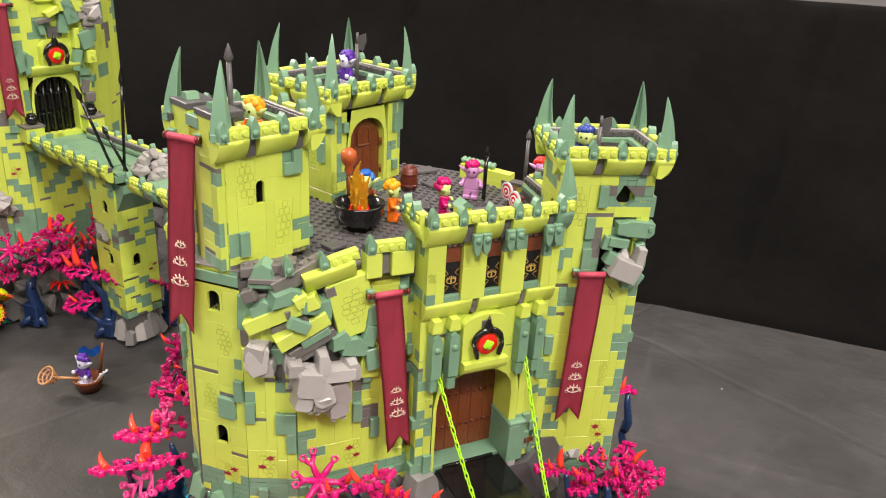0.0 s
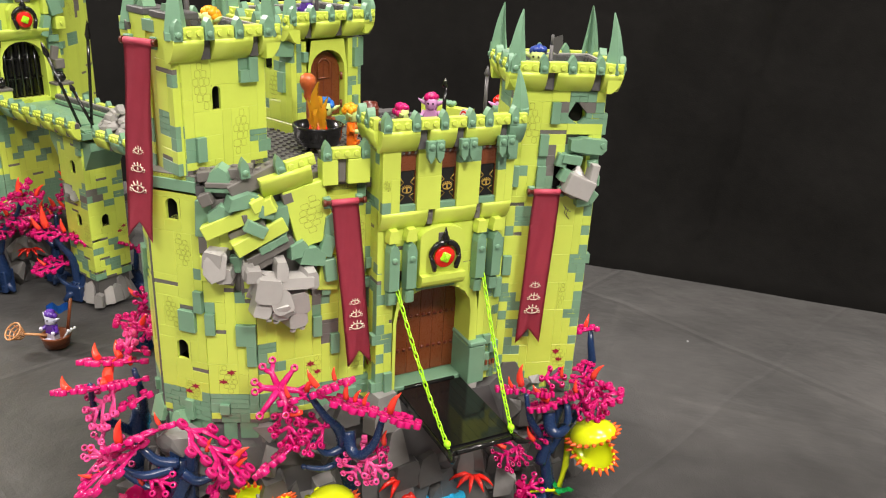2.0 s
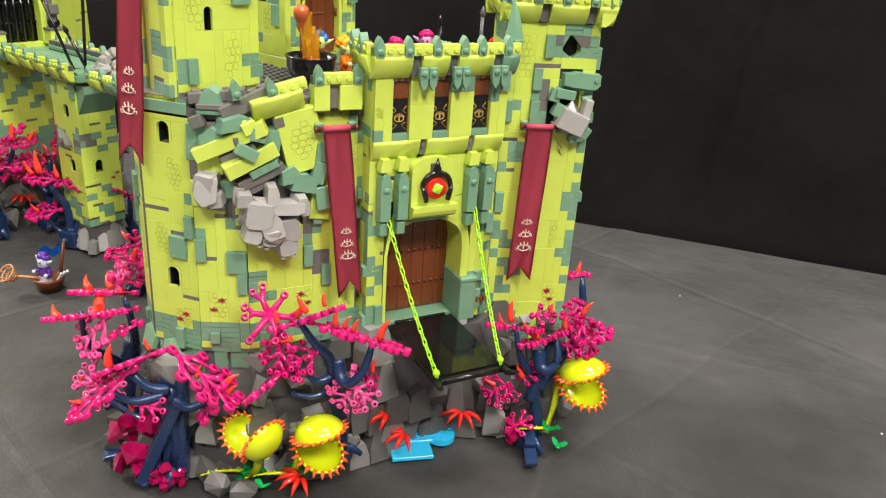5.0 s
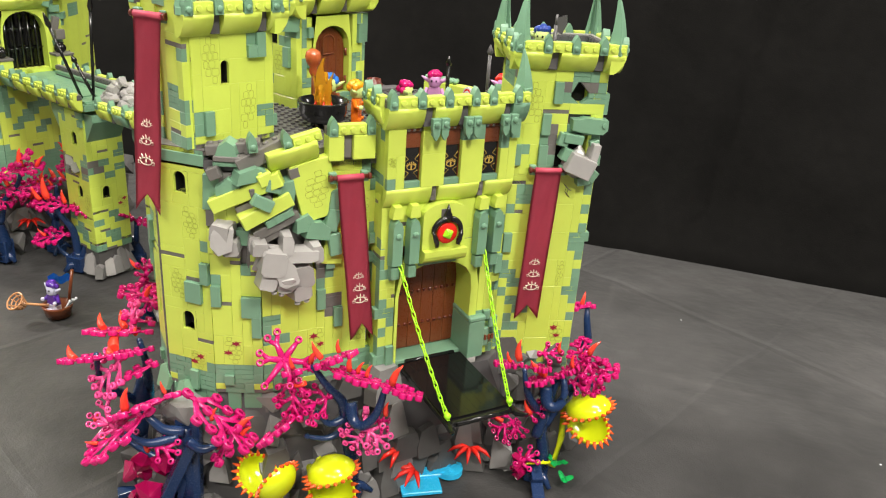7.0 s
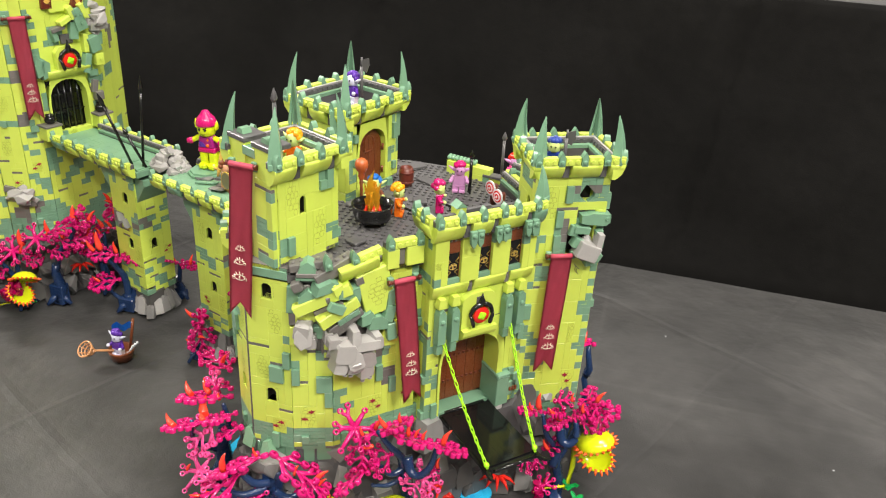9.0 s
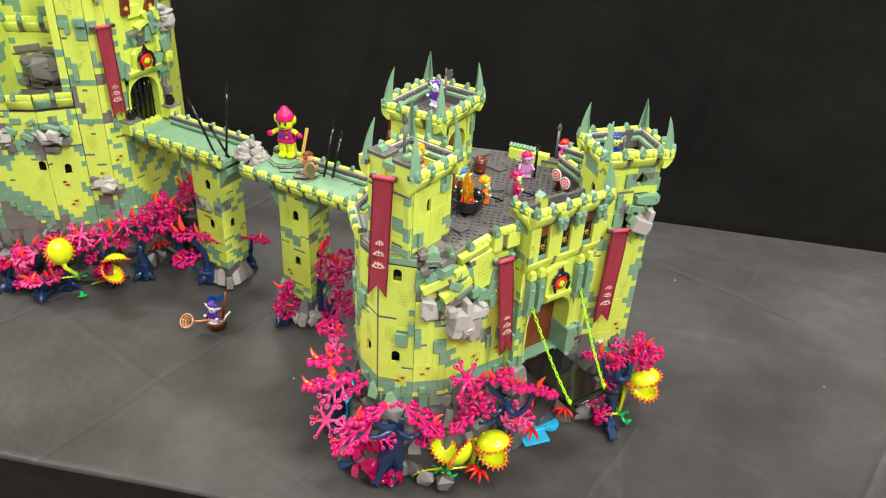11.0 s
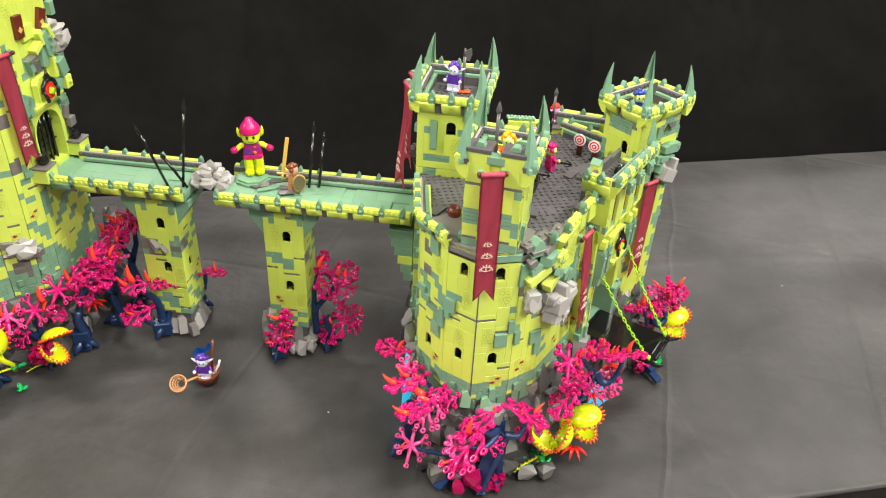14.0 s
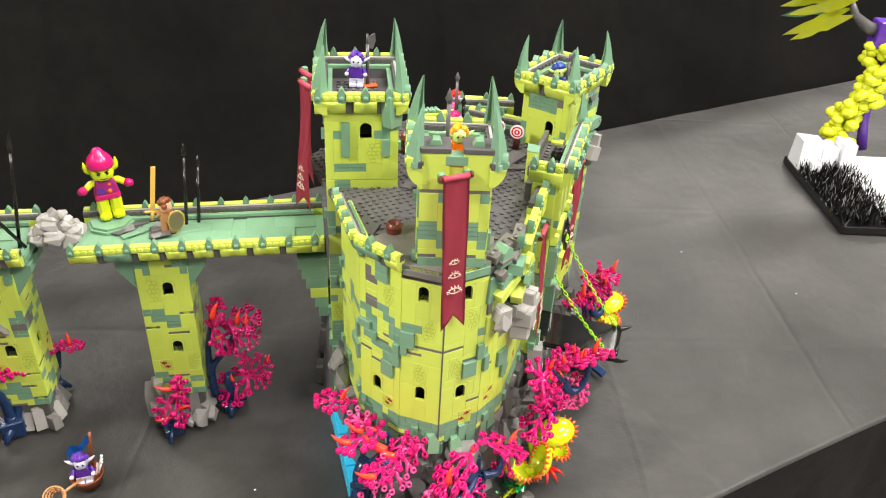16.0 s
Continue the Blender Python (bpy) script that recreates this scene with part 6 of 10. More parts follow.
PIER_FRONT = rows_of("""
gg..dgg
.g....G
.......
...ww..
...ww..
.......
d.....g
mmm..gg
mmm..mm
gmdd.gg
..dd...
...ww..
...wwll
.....ll
.rr..ll
.rr.ddd
gg.....
..ggdd.
.gggg..
dd.ggdd
ggdd.gg""")
PIER_MIDDLE = rows_of("""
gg..dgg
.g....g
.ll....
.llww..
.llww..
.ll....
.......
ggg..dd
.gggg..
dd.gg..
...ddd.
.......
...ww..
...ww..
.....ll
.rr..ll
.rr..ll
ggddd..
.gg..gg
dd.gg..
ggd..gg""")
PIER_SIDE = rows_of("""
gg..dgg
.g....g
....ww.
....ww.
.......
..dd..g
.....gg
mmgg...
gmm..gg
...gg..
.......
..ww...
..ww...
.....rr
ddd..rr
...gg..
gg..ggd
.dd....
..ggg..
dd.ggdd
ggdd.gg""")


first_pier = pier(0.138, 0.060, 0.056, PIER_FRONT, 50, "lime bridge pier with grey rocks at its foot")
for k, (x, z, sx, sz) in enumerate(((-0.012, 0.168, 0.026, 0.020), (0.004, 0.162, 0.018, 0.016))):
    bm = bmesh.new()
    add_rock(bm, 410 + k, (sx, 0.022, sz), pose(0, 0, 0, 0, 12 - 30 * k, 0), 0, 12)
    part("lodged_rock", bm, STONE, first_pier, m=Matrix.Translation((x, -0.029, z)))
second_pier = pier(0.325, 0.058, 0.056, PIER_MIDDLE, 54, "lime bridge pier with a coral bush at its foot")
for k, (x, y, z, w, h) in enumerate(((-0.036, -0.020, 0.030, 0.024, 0.060), (-0.030, -0.036, 0.020, 0.026, 0.040), (-0.040, 0.004, 0.018, 0.022, 0.036), (-0.018, -0.042, 0.012, 0.024, 0.024), (0.002, -0.043, 0.009, 0.022, 0.018), (0.020, -0.042, 0.013, 0.022, 0.026), (0.034, -0.034, 0.011, 0.020, 0.022), (-0.028, -0.030, 0.058, 0.016, 0.030))):
    bm = bmesh.new()
    add_rock(bm, 440 + k, (w, w * 0.9, h), pose(0, 0, 0, 6 * (k % 3 - 1), 8 * (k % 2), 20 * k), 0, 13)
    part("foot_rock", bm, GREY if k % 2 == 0 else STONE, second_pier, m=Matrix.Translation((x, y, z)))
br = thing("bridge_bracket", "green stepped bracket carrying the bridge end", "bracket", B_M @ Matrix.Translation((0.500, 0.006, 0.155)))
for k in range(6):
    part("block", box_mesh(0.012 + 0.0045 * k, 0.06, 0.0140, LIME if k == 2 else GREEN, 0.0006), None, br, m=Matrix.Translation((-0.0045 * k, 0, 0.014 * k)))

# heap of stones in the gap of the bridge
heap = thing("boulder_heap", "heap of light grey stones in the bridge gap", "rocks", B_M @ Matrix.Translation((0.214, 0.046, B_Z - 0.022)))
r = random.Random(12)
for k in range(34):
    bm = bmesh.new()
    a, q = r.uniform(0, 6.28), 0.022 * math.sqrt(r.random())
    s = r.uniform(0.014, 0.020)
    add_rock(bm, k + 300, (s * 1.25, s * 1.1, s), pose(0, 0, 0, r.uniform(-12, 12), r.uniform(-12, 12), 0), 0, 22)
    part("stone", bm, GREY, heap, m=Matrix.Translation((q * math.cos(a), q * math.sin(a) * 0.9, 0.014 + 0.046 * (1 - q / 0.028) * r.uniform(0.7, 1.0))))
scree = thing("loose_tiles", "dark and pale tiles lying loose on the bridge", "rubble", B_M @ Matrix.Translation((0.285, 0.045, B_Z)))
for k in range(16):
    a = r.uniform(-0.045, 0.05)
    part("tile", box_mesh(r.choice((0.012, 0.018, 0.024)), r.choice((0.008, 0.012)), 0.002, (DARK, ROCK, GREEN, STONE)[k % 4], 0.0004), None, scree, m=pose(a, r.uniform(-0.024, 0.024), 0.0006 + 0.0004 * (k % 4), r.uniform(-3, 3), r.uniform(-5, 5), r.uniform(-30, 30)))
platform = thing("round_tile", "pale green round plate under the large figure", "tile", B_M @ Matrix.Translation((0.268, 0.066, B_Z + 0.0010)))
bm = bmesh.new()
lathe(bm, [(0.0, 0), (0.026, 0), (0.026, 0.003), (0.023, 0.003), (0.023, 0.006), (0, 0.006)], 8, 0, None, False)
part("plate", bm, PALE_GREEN, platform)


# ---- the great castle ----
P = [(-1.215, 0.715), (-1.10, 0.735), (-1.012, 0.762), (-0.963, 0.796), (-0.925, 0.810), (-0.9035, 0.832), (-0.868, 0.935)]
great = thing("great_castle", "tall lime castle with breaches, rocks and a bridge door", "castle", pose(-1.0, 0.85, 0.0))
G0 = Matrix.Translation((1.0, -0.85, 0))


def great_wall(p, q, z0, plan, nm="wall"):
    m, ln = facet(p, q, z0)
    return masonry(great, G0 @ m @ Matrix.Translation((0.0005, 0, 0)), ln - 0.001, plan, len(plan) * ROW, name=nm)


def padded(text, n, fill="."):
    """A plan with plain rows added on top up to n rows."""
    g = rows_of(text)
    return [fill * len(g[0])] * (n - len(g)) + g


LOW_LEFT = rows_of("""
dddddg.....
ggg...GG...
..dmmg....g
..mmmg..ggg
wwmmmG.gmmm
wwmmm.GGmmm
..dmmgGgmmm
..g.mg.ggmm
ggggg...dgm
.ggg.....ww
...g.....ww
...........
...d....ll.
gg......ll.
ggg.....ll.
ggggg......
gggggg.....
mmGggggg...
mmmggGggg..
mmmmggggGg.
mmmmmmgggg.
mmmmmmmdggm
mmmmmmmmgmm""")
LOW_RIGHT = rows_of("""
......g.
..mg..gg
gmmmG.g.
mmmmGG..
mmmmg...
mmmg....
mmg..ddd
gg....gg
.......g
d.......
...ww..g
...ww...
........
..rr....
..rr..g.
......gg
.......g
...rr...
g..rr...
gg....gg
mmg..ggg
mmGggggg
mmmmmdgg""")
TURRET_FRONT = padded("""
..l..
.ll..
.ll..
.ll..
..l..
gg...
GG...
.G.GG
d..GG
.....
..ll.
..ll.
g.ll.
gGl..
.G...
gG...
ggggg
m.d..
m....
m.ll.
mmll.
.mll.
g....
ggGgg
.....
..d..
.ll..
.ll..
.ll..
dd...
.....
..dd.
.....
..rr.
..rr.
.....
ddd..
..mm.
.mmm.
gmmmg
gggmg
gGggg
ggggg
dgggd""", 54)
TURRET_SIDE = padded("""
w...
w.l.
..l.
..l.
....
....
GG..
GG..
....
..d.
....
g...
g...
gg..
..d.
mm.d
mm..
....
...d
....
....
.d..
mm..
mmg.
..GG
.gg.
..dd
g...
.gg.
....
.rr.
.rr.
gg..
.ggg
..gg
...g
gg..
mmgg
mggg
gggg
Gggg
gggd
ggGg
dggg""", 54)
great_wall(P[0], P[1], 0.095, mixed(14, 23, 70, 0.16, [(11, 10), (12, 4)], 6))
great_wall(P[1], P[2], 0.095, LOW_LEFT)
great_wall(P[2], P[3], 0.095, LOW_RIGHT)
great_wall(P[3], P[4], 0.095, TURRET_FRONT)
great_wall(P[4], P[5], 0.095, TURRET_SIDE)
row_at = lambda z: int((0.095 + 54 * ROW - z) / ROW)
gp = mixed(13, 54, 74, 0.14, (), 5)
for k in range(row_at(0.350), row_at(0.262)):
    gp[k] = gp[k][:2] + " " * 9 + gp[k][11:]
gp[40:] = rows_of("""
ggg....ggg...
gg...gggg....
.g..ggg....dd
...ggg....gg.
..gg...gg....
.dd...gg.....
...........gg
g....dd...ggg
gg.......ggg.
ggg....gggg..
gggg..ggggg..
ggggggggggggg
gggGggggggGgg
dggggddgggggg""")
great_wall(P[5], P[6], 0.095, gp)
great_wall(P[6], (-0.898, 1.033), 0.095, mixed(12, 54, 75, 0.22, (), 6))
great_wall((-0.898, 1.033), (-1.05, 1.06), 0.095, mixed(18, 54, 76, 0.2, (), 6))
# the tower at the west end and the set-back wall between it and the turret
Q1, Q2 = (-1.0512, 0.7499), (-1.064, 0.815)
great_wall(P[0], P[1], 0.3162, mixed(14, 30, 80, 0.14))
great_wall(P[1], Q1, 0.3162, padded("""
gGg..
..gg.
.....
.gGg.
gg...
....g
..ll.
..ll.
g.ll.
gg..g
dd.gg
.....
.rr..
.rr.g
....g
gg..G
ggg..
..ddd""", 30))
great_wall(Q1, Q2, 0.3162, mixed(8, 30, 81, 0.14))
U = [(-1.064, 0.801), (-1.010, 0.815), (-0.945, 0.835)]
RECESS = rows_of("""
dd...gg.d.
....gg.g..
.gggmmmg..
.gmmmmmmm.
gmmmmmmmmm
gmmmmmmmmm
.mmmmmmmmm
mmmmmmmmmm
ggmmmmmmgg""")
great_wall(U[0], U[2], 0.3162, ["..........", "g....d....", ".d......gg"] + RECESS)
great_wall((U[0][0], U[0][1] + 0.012), (U[2][0], U[2][1] + 0.012), 0.4315, padded("""
.......ll.
gg.....ll.
.g..gggll.
....g.....
....g....g
.gd...gG..""", 19))
m, ln = facet(U[0], U[2], 0)
parapet(great, G0 @ m, ln, 0.4318, 0.008, 0.018, "T..T...T..T..T")
for p, q, plan in ((Q1, P[2], ".T...T"), (P[2], P[3], "...T...T")):
    m, ln = facet(p, q, 0)
    parapet(great, G0 @ m @ Matrix.Translation((0.001, 0.004, 0)), ln - 0.002, 0.318, 0.008, 0.018, plan)
bm = bmesh.new()
vs = [bm.verts.new((x + 1.0, y - 0.85, 0.316)) for x, y in (Q1, P[2], P[3], (-0.945, 0.845), (-1.06, 0.81))]
bm.faces.new(vs)
part("ledge", bm, DARK, great)
# the thin lime fin beside the turret and the wall behind it
bm = bmesh.new()
box(bm, -0.0130, -0.0008, -0.002, 0.050, 0.0, 0.262, 0.0004)
part("turret_fin", bm, LIME, great, m=G0 @ facet(P[3], P[4], 0.352)[0])
for z, h in ((0.0, 0.014), (0.018, 0.010), (0.064, 0.012)):
    part("fin_brick", box_mesh(0.0126, 0.052, h, GREEN, 0.0003), None, great, m=G0 @ facet(P[3], P[4], 0.340 + z)[0] @ Matrix.Translation((-0.0132, -0.0025, 0)))
# brackets that jut from the turret
for u, z, w, d, mat in ((0.0225, 0.452, 0.012, 0.006, GREEN), (0.030, 0.453, 0.011, 0.010, GREEN)):
    part("jutting_brick", box_mesh(w, d + 0.004, 0.013, mat, 0.0005), None, great, m=G0 @ facet(P[3], P[4], z)[0] @ Matrix.Translation((u, -d, 0)))
bm = bmesh.new()
prism(bm, [(0.006, 0), (0.014, 0), (0.021, 0.032), (0.021, 0.046), (0.0, 0.046), (0.0, 0.032)], 0.016, taper=0.9)
part("wedge_bracket", bm, GREEN, great, m=G0 @ facet(P[4], P[5], 0.487)[0] @ Matrix.Translation((0.012, -0.010, 0)))

# bridge door of the great castle
gm, gl = facet(P[5], P[6], 0.2655)
gate_m = G0 @ gm
part("door_sill", box_mesh(0.080, 0.050, 0.010, PALE_GREEN, 0.0004), None, great, m=gate_m @ Matrix.Translation((0.014, -0.030, -0.0142)))
a3 = ring_wall(great, 0.0740, 0.0880, 0.004, 0.0660, 0.050, 0.084, 0.016, LIME)
a3.matrix_basis = gate_m @ Matrix.Translation((0.0170, -0.002, 0))
bm = bmesh.new()
box(bm, 0.014, 0.094, 0.018, 0.022, 0, 0.088)
part("dark_doorway", bm, BLACK, great, m=gate_m)
for k in range(5):
    bm = bmesh.new()
    tube(bm, [(0.030 + k * 0.011, 0.010, 0.0), (0.030 + k * 0.011, 0.010, 0.078)], 0.0018, 8)
    part("gate_bar", bm, BLACK, great, m=gate_m)
for z in (0.030, 0.058):
    bm = bmesh.new()
    tube(bm, [(0.020, 0.0115, z), (0.086, 0.0115, z)], 0.0013, 6)
    part("gate_bar", bm, BLACK, great, m=gate_m)
emblem(great, gate_m @ Matrix.Translation((0.054, -0.016, 0.1155)), 1.0)
part("curved_slope", flare_mesh(0.070, 0.016, 0.012, LIME), None, great, m=gate_m @ Matrix.Translation((0.019, -0.001, 0.086)))
bm = bmesh.new()
prism(bm, [(0, 0), (0.036, 0), (0.036, 0.028), (0.030, 0.036), (0.006, 0.036), (0, 0.028)], 0.009)
part("emblem_panel", bm, LIME, great, m=gate_m @ Matrix.Translation((0.036, -0.011, 0.100)))
for u in (0.016, 0.007):
    bm = bmesh.new()
    prism(bm, [(0, 0), (0.012, 0.004), (0.014, 0.026), (0.004, 0.034), (-0.002, 0.022)], 0.010, taper=0.9)
    part("green_bracket", bm, GREEN, great, m=gate_m @ Matrix.Translation((u - 0.004, -0.010, 0.088 + 0.4 * (0.02 - u))))
for u, z, tilt in ((0.0313, 0.1927, 4), (0.0774, 0.1918, 24)):
    sh = part("shutter", box_mesh(0.016, 0.006, 0.030, RED_BROWN, 0.0006), None, great, "brown shutter with printed eye", m=gate_m @ pose(u - 0.002, -0.006, z, 0, tilt, 0))
    bm = bmesh.new()
    prism(bm, [(0.003, 0.011), (0.008, 0.007), (0.013, 0.011), (0.008, 0.016)], 0.0006)
    part("eye_print", bm, GOLD, sh, m=Matrix.Translation((0, -0.0005, 0)))
for u in (0.008, 0.098):
    part("pedestal", box_mesh(0.026, 0.028, 0.020, LIME, 0.0006), None, great, m=gate_m @ Matrix.Translation((u - 0.013, -0.021, 0)))
    part("pedestal_top", box_mesh(0.028, 0.029, 0.0034, STRIP, 0.0005), None, great, m=gate_m @ Matrix.Translation((u - 0.014, -0.022, 0.0202)))
part("grey_block", box_mesh(0.014, 0.012, 0.014, STRIP, 0.0008), None, great, m=gate_m @ Matrix.Translation((0.094, -0.010, 0.042)))
part("grey_block", box_mesh(0.010, 0.010, 0.020, STRIP, 0.0008), None, great, m=gate_m @ pose(0.090, -0.006, 0.056, 0, 14, 0))


def pot_bm(s=1.0):
    bm = bmesh.new()
    prof = [(0.0, 0), (0.0045, 0), (0.0078, 0.003), (0.0088, 0.0065), (0.0078, 0.0105), (0.0055, 0.0125), (0.0064, 0.0145), (0.0052, 0.0145), (0.0045, 0.012), (0, 0.011)]
    lathe(bm, [(a * s, b * s) for a, b in prof], 18)
    return bm


for u in (0.010, 0.097):
    solid("kettle", pot_bm(), BLACK, Matrix.Translation((-1.0, 0.85, 0)) @ gate_m @ Matrix.Translation((u, -0.010, 0.0236)), "black round kettle on a pedestal", "kettle", "kettles")
banner(pose(-0.904, 0.8215, 0.449, 0, 0, 52), 0.023, 0.150, "wine red banner hanging on the great castle", 0.002, 0.004, 0.001, bars=0.040)


def wall_rocks(p, q, u, z, w, h, out, n, seed, mat, blocks=()):
    """Faceted stones that bulge out of a hole in a wall, with loose bricks round its rim."""
    base = G0 @ facet(p, q, z)[0]
    rk = random.Random(seed)
    for k in range(n):
        a, e = 2.4 * k + rk.uniform(-0.3, 0.3), math.sqrt((k + 0.3) / n)
        x, y = 0.42 * w * e * math.cos(a), 0.40 * h * e * math.sin(a)
        s = (0.74 - 0.30 * e) * min(w, h)
        bm = bmesh.new()
        add_rock(bm, rk.randrange(9999), (s * 1.5, s * 0.8, s * 1.0), pose(0, 0, 0, rk.uniform(-18, 18), rk.uniform(-22, 22), rk.uniform(-20, 20)), 0, 12)
        part("rock", bm, mat, great, m=base @ Matrix.Translation((u + x, -out * (1 - e) * 0.9, y)))
    for bu, bz, bw, bh, tilt, bmat in blocks:
        part("loose_block", box_mesh(bw, 0.010, bh, bmat, 0.0006), None, great, m=base @ pose(u + bu - bw / 2, -0.005, bz - bh / 2, 0, tilt, 0))


wall_rocks(U[0], U[2], 0.050, 0.374, 0.062, 0.050, 0.016, 11, 5, STRIP,
           ((-0.020, 0.030, 0.040, 0.010, -8, STRIP), (0.016, 0.031, 0.030, 0.009, 6, STRIP), (-0.036, -0.024, 0.016, 0.012, 0, STRIP), (-0.016, -0.028, 0.020, 0.010, 8, STRIP), (0.034, -0.012, 0.012, 0.016, 20, DARK)))
wall_rocks(P[1], P[2], 0.104, 0.274, 0.050, 0.030, 0.014, 6, 6, GREY,
           ((-0.034, 0.004, 0.020, 0.010, 28, GREEN), (0.026, 0.016, 0.018, 0.010, 32, GREEN), (0.030, -0.010, 0.014, 0.010, -20, STRIP), (0.002, -0.022, 0.024, 0.008, 6, STRIP), (-0.020, 0.022, 0.014, 0.008, -30, GREEN), (0.010, 0.018, 0.030, 0.008, 16, GREEN)))
wall_rocks(P[1], P[2], 0.034, 0.272, 0.026, 0.040, 0.010, 5, 7, GREY, ((0.012, 0.016, 0.018, 0.010, 25, GREEN), (0.010, -0.018, 0.010, 0.016, -12, STRIP), (-0.014, 0.022, 0.020, 0.007, 0, STRIP)))
wall_rocks(P[3], P[4], 0.026, 0.175, 0.046, 0.032, 0.014, 7, 8, GREY, ((-0.018, 0.012, 0.016, 0.010, 14, STRIP), (0.010, -0.016, 0.020, 0.008, -6, STRIP)))
wall_rocks(P[0], P[1], 0.060, 0.150, 0.050, 0.040, 0.016, 9, 9, GREY)
wall_rocks(P[5], P[6], 0.1151, 0.4344, 0.030, 0.056, 0.016, 8, 10, GREY, ((0.0, -0.030, 0.012, 0.020, 4, GREEN), (0.004, 0.040, 0.010, 0.018, 0, GREEN)))
# bricks hanging out of the breach over the door
for u, z, w, h, o, tilt, mat in ((0.0833, 0.4380, 0.018, 0.034, 0.012, -14, GREEN), (0.0743, 0.4212, 0.014, 0.026, 0.008, 8, GREEN), (0.0715, 0.4491, 0.010, 0.020, 0.012, -24, LIME), (0.0903, 0.4505, 0.008, 0.022, 0.014, -22, LIME),
                                 (0.1020, 0.3973, 0.018, 0.024, 0.014, -14, GREEN), (0.0897, 0.4003, 0.008, 0.028, 0.010, 2, LIME), (0.1070, 0.3737, 0.014, 0.018, 0.014, 0, LIME), (0.0866, 0.3699, 0.010, 0.030, 0.012, 18, GREEN),
                                 (0.0474, 0.4272, 0.022, 0.006, 0.010, -12, STRIP), (0.0419, 0.4187, 0.008, 0.020, 0.008, -16, GREEN), (0.0596, 0.4382, 0.020, 0.008, 0.012, -26, LIME), (0.0618, 0.4102, 0.020, 0.014, 0.004, 0, DARK), (0.0990, 0.3510, 0.016, 0.010, 0.004, 0, GREEN), (0.0519, 0.4619, 0.024, 0.020, 0.006, 0, LIME)):
    part("loose_block", box_mesh(w, o + 0.004, h, mat, 0.0006), None, great, m=gate_m @ pose(u, -o, z - 0.2655, 0, tilt, 0) @ Matrix.Translation((-w / 2, 0, -h / 2)))
for u, z, mat in ((0.0839, 0.4460, GREEN), (0.0839, 0.4339, GREEN), (0.1073, 0.3737, LIME), (0.1115, 0.4401, GREY), (0.1098, 0.4279, GREY)):
    bm = bmesh.new()
    lathe(bm, stud_prof(), 10, 0, pose(0, 0, 0, 90), False)
    part("stud", bm, mat, great, m=gate_m @ Matrix.Translation((u, -0.0155, z - 0.2655)))
gs = thing("great_rock_base", "dark grey rocks under the great castle", "rock base", pose(-1.0, 0.8, 0))
GP = [(-1.22, 0.70), (-1.10, 0.715), (-1.012, 0.742), (-0.955, 0.762), (-0.898, 0.800), (-0.872, 0.86), (-0.842, 0.93), (-0.868, 1.04)]
bm = bmesh.new()
inner = P[:4] + [P[5], (-0.889, 0.875), (-0.868, 0.935), (-0.898, 1.033)]
tv = [bm.verts.new((x + 1, y - 0.8, 0.097)) for x, y in inner]
lv = [bm.verts.new((x + 1, y - 0.8, -0.006)) for x, y in GP]
for i in range(7):
    bm.faces.new((tv[i], lv[i], lv[i + 1], tv[i + 1]))
part("core", bm, DARK, gs)
for i in range(7):
    (x0, y0), (x1, y1) = GP[i], GP[i + 1]
    n = max(3, int(math.hypot(x1 - x0, y1 - y0) / 0.020))
    for lev in range(3):
        for k in range(n):
            s = (k + r.random()) / n
            bm = bmesh.new()
            q = r.uniform(0.022, 0.040)
            add_rock(bm, r.randrange(999), (q, q * 0.8, q * 1.3), pose(0, 0, 0, r.uniform(-20, 20), r.uniform(-20, 20), r.uniform(0, 90)), 0, 11)
            part("rock", bm, STONE if r.random() < 0.15 else ROCK, gs, m=Matrix.Translation((x0 + (x1 - x0) * s + 1, y0 + (y1 - y0) * s - 0.8 + 0.010 * lev, 0.014 + lev * 0.034)))

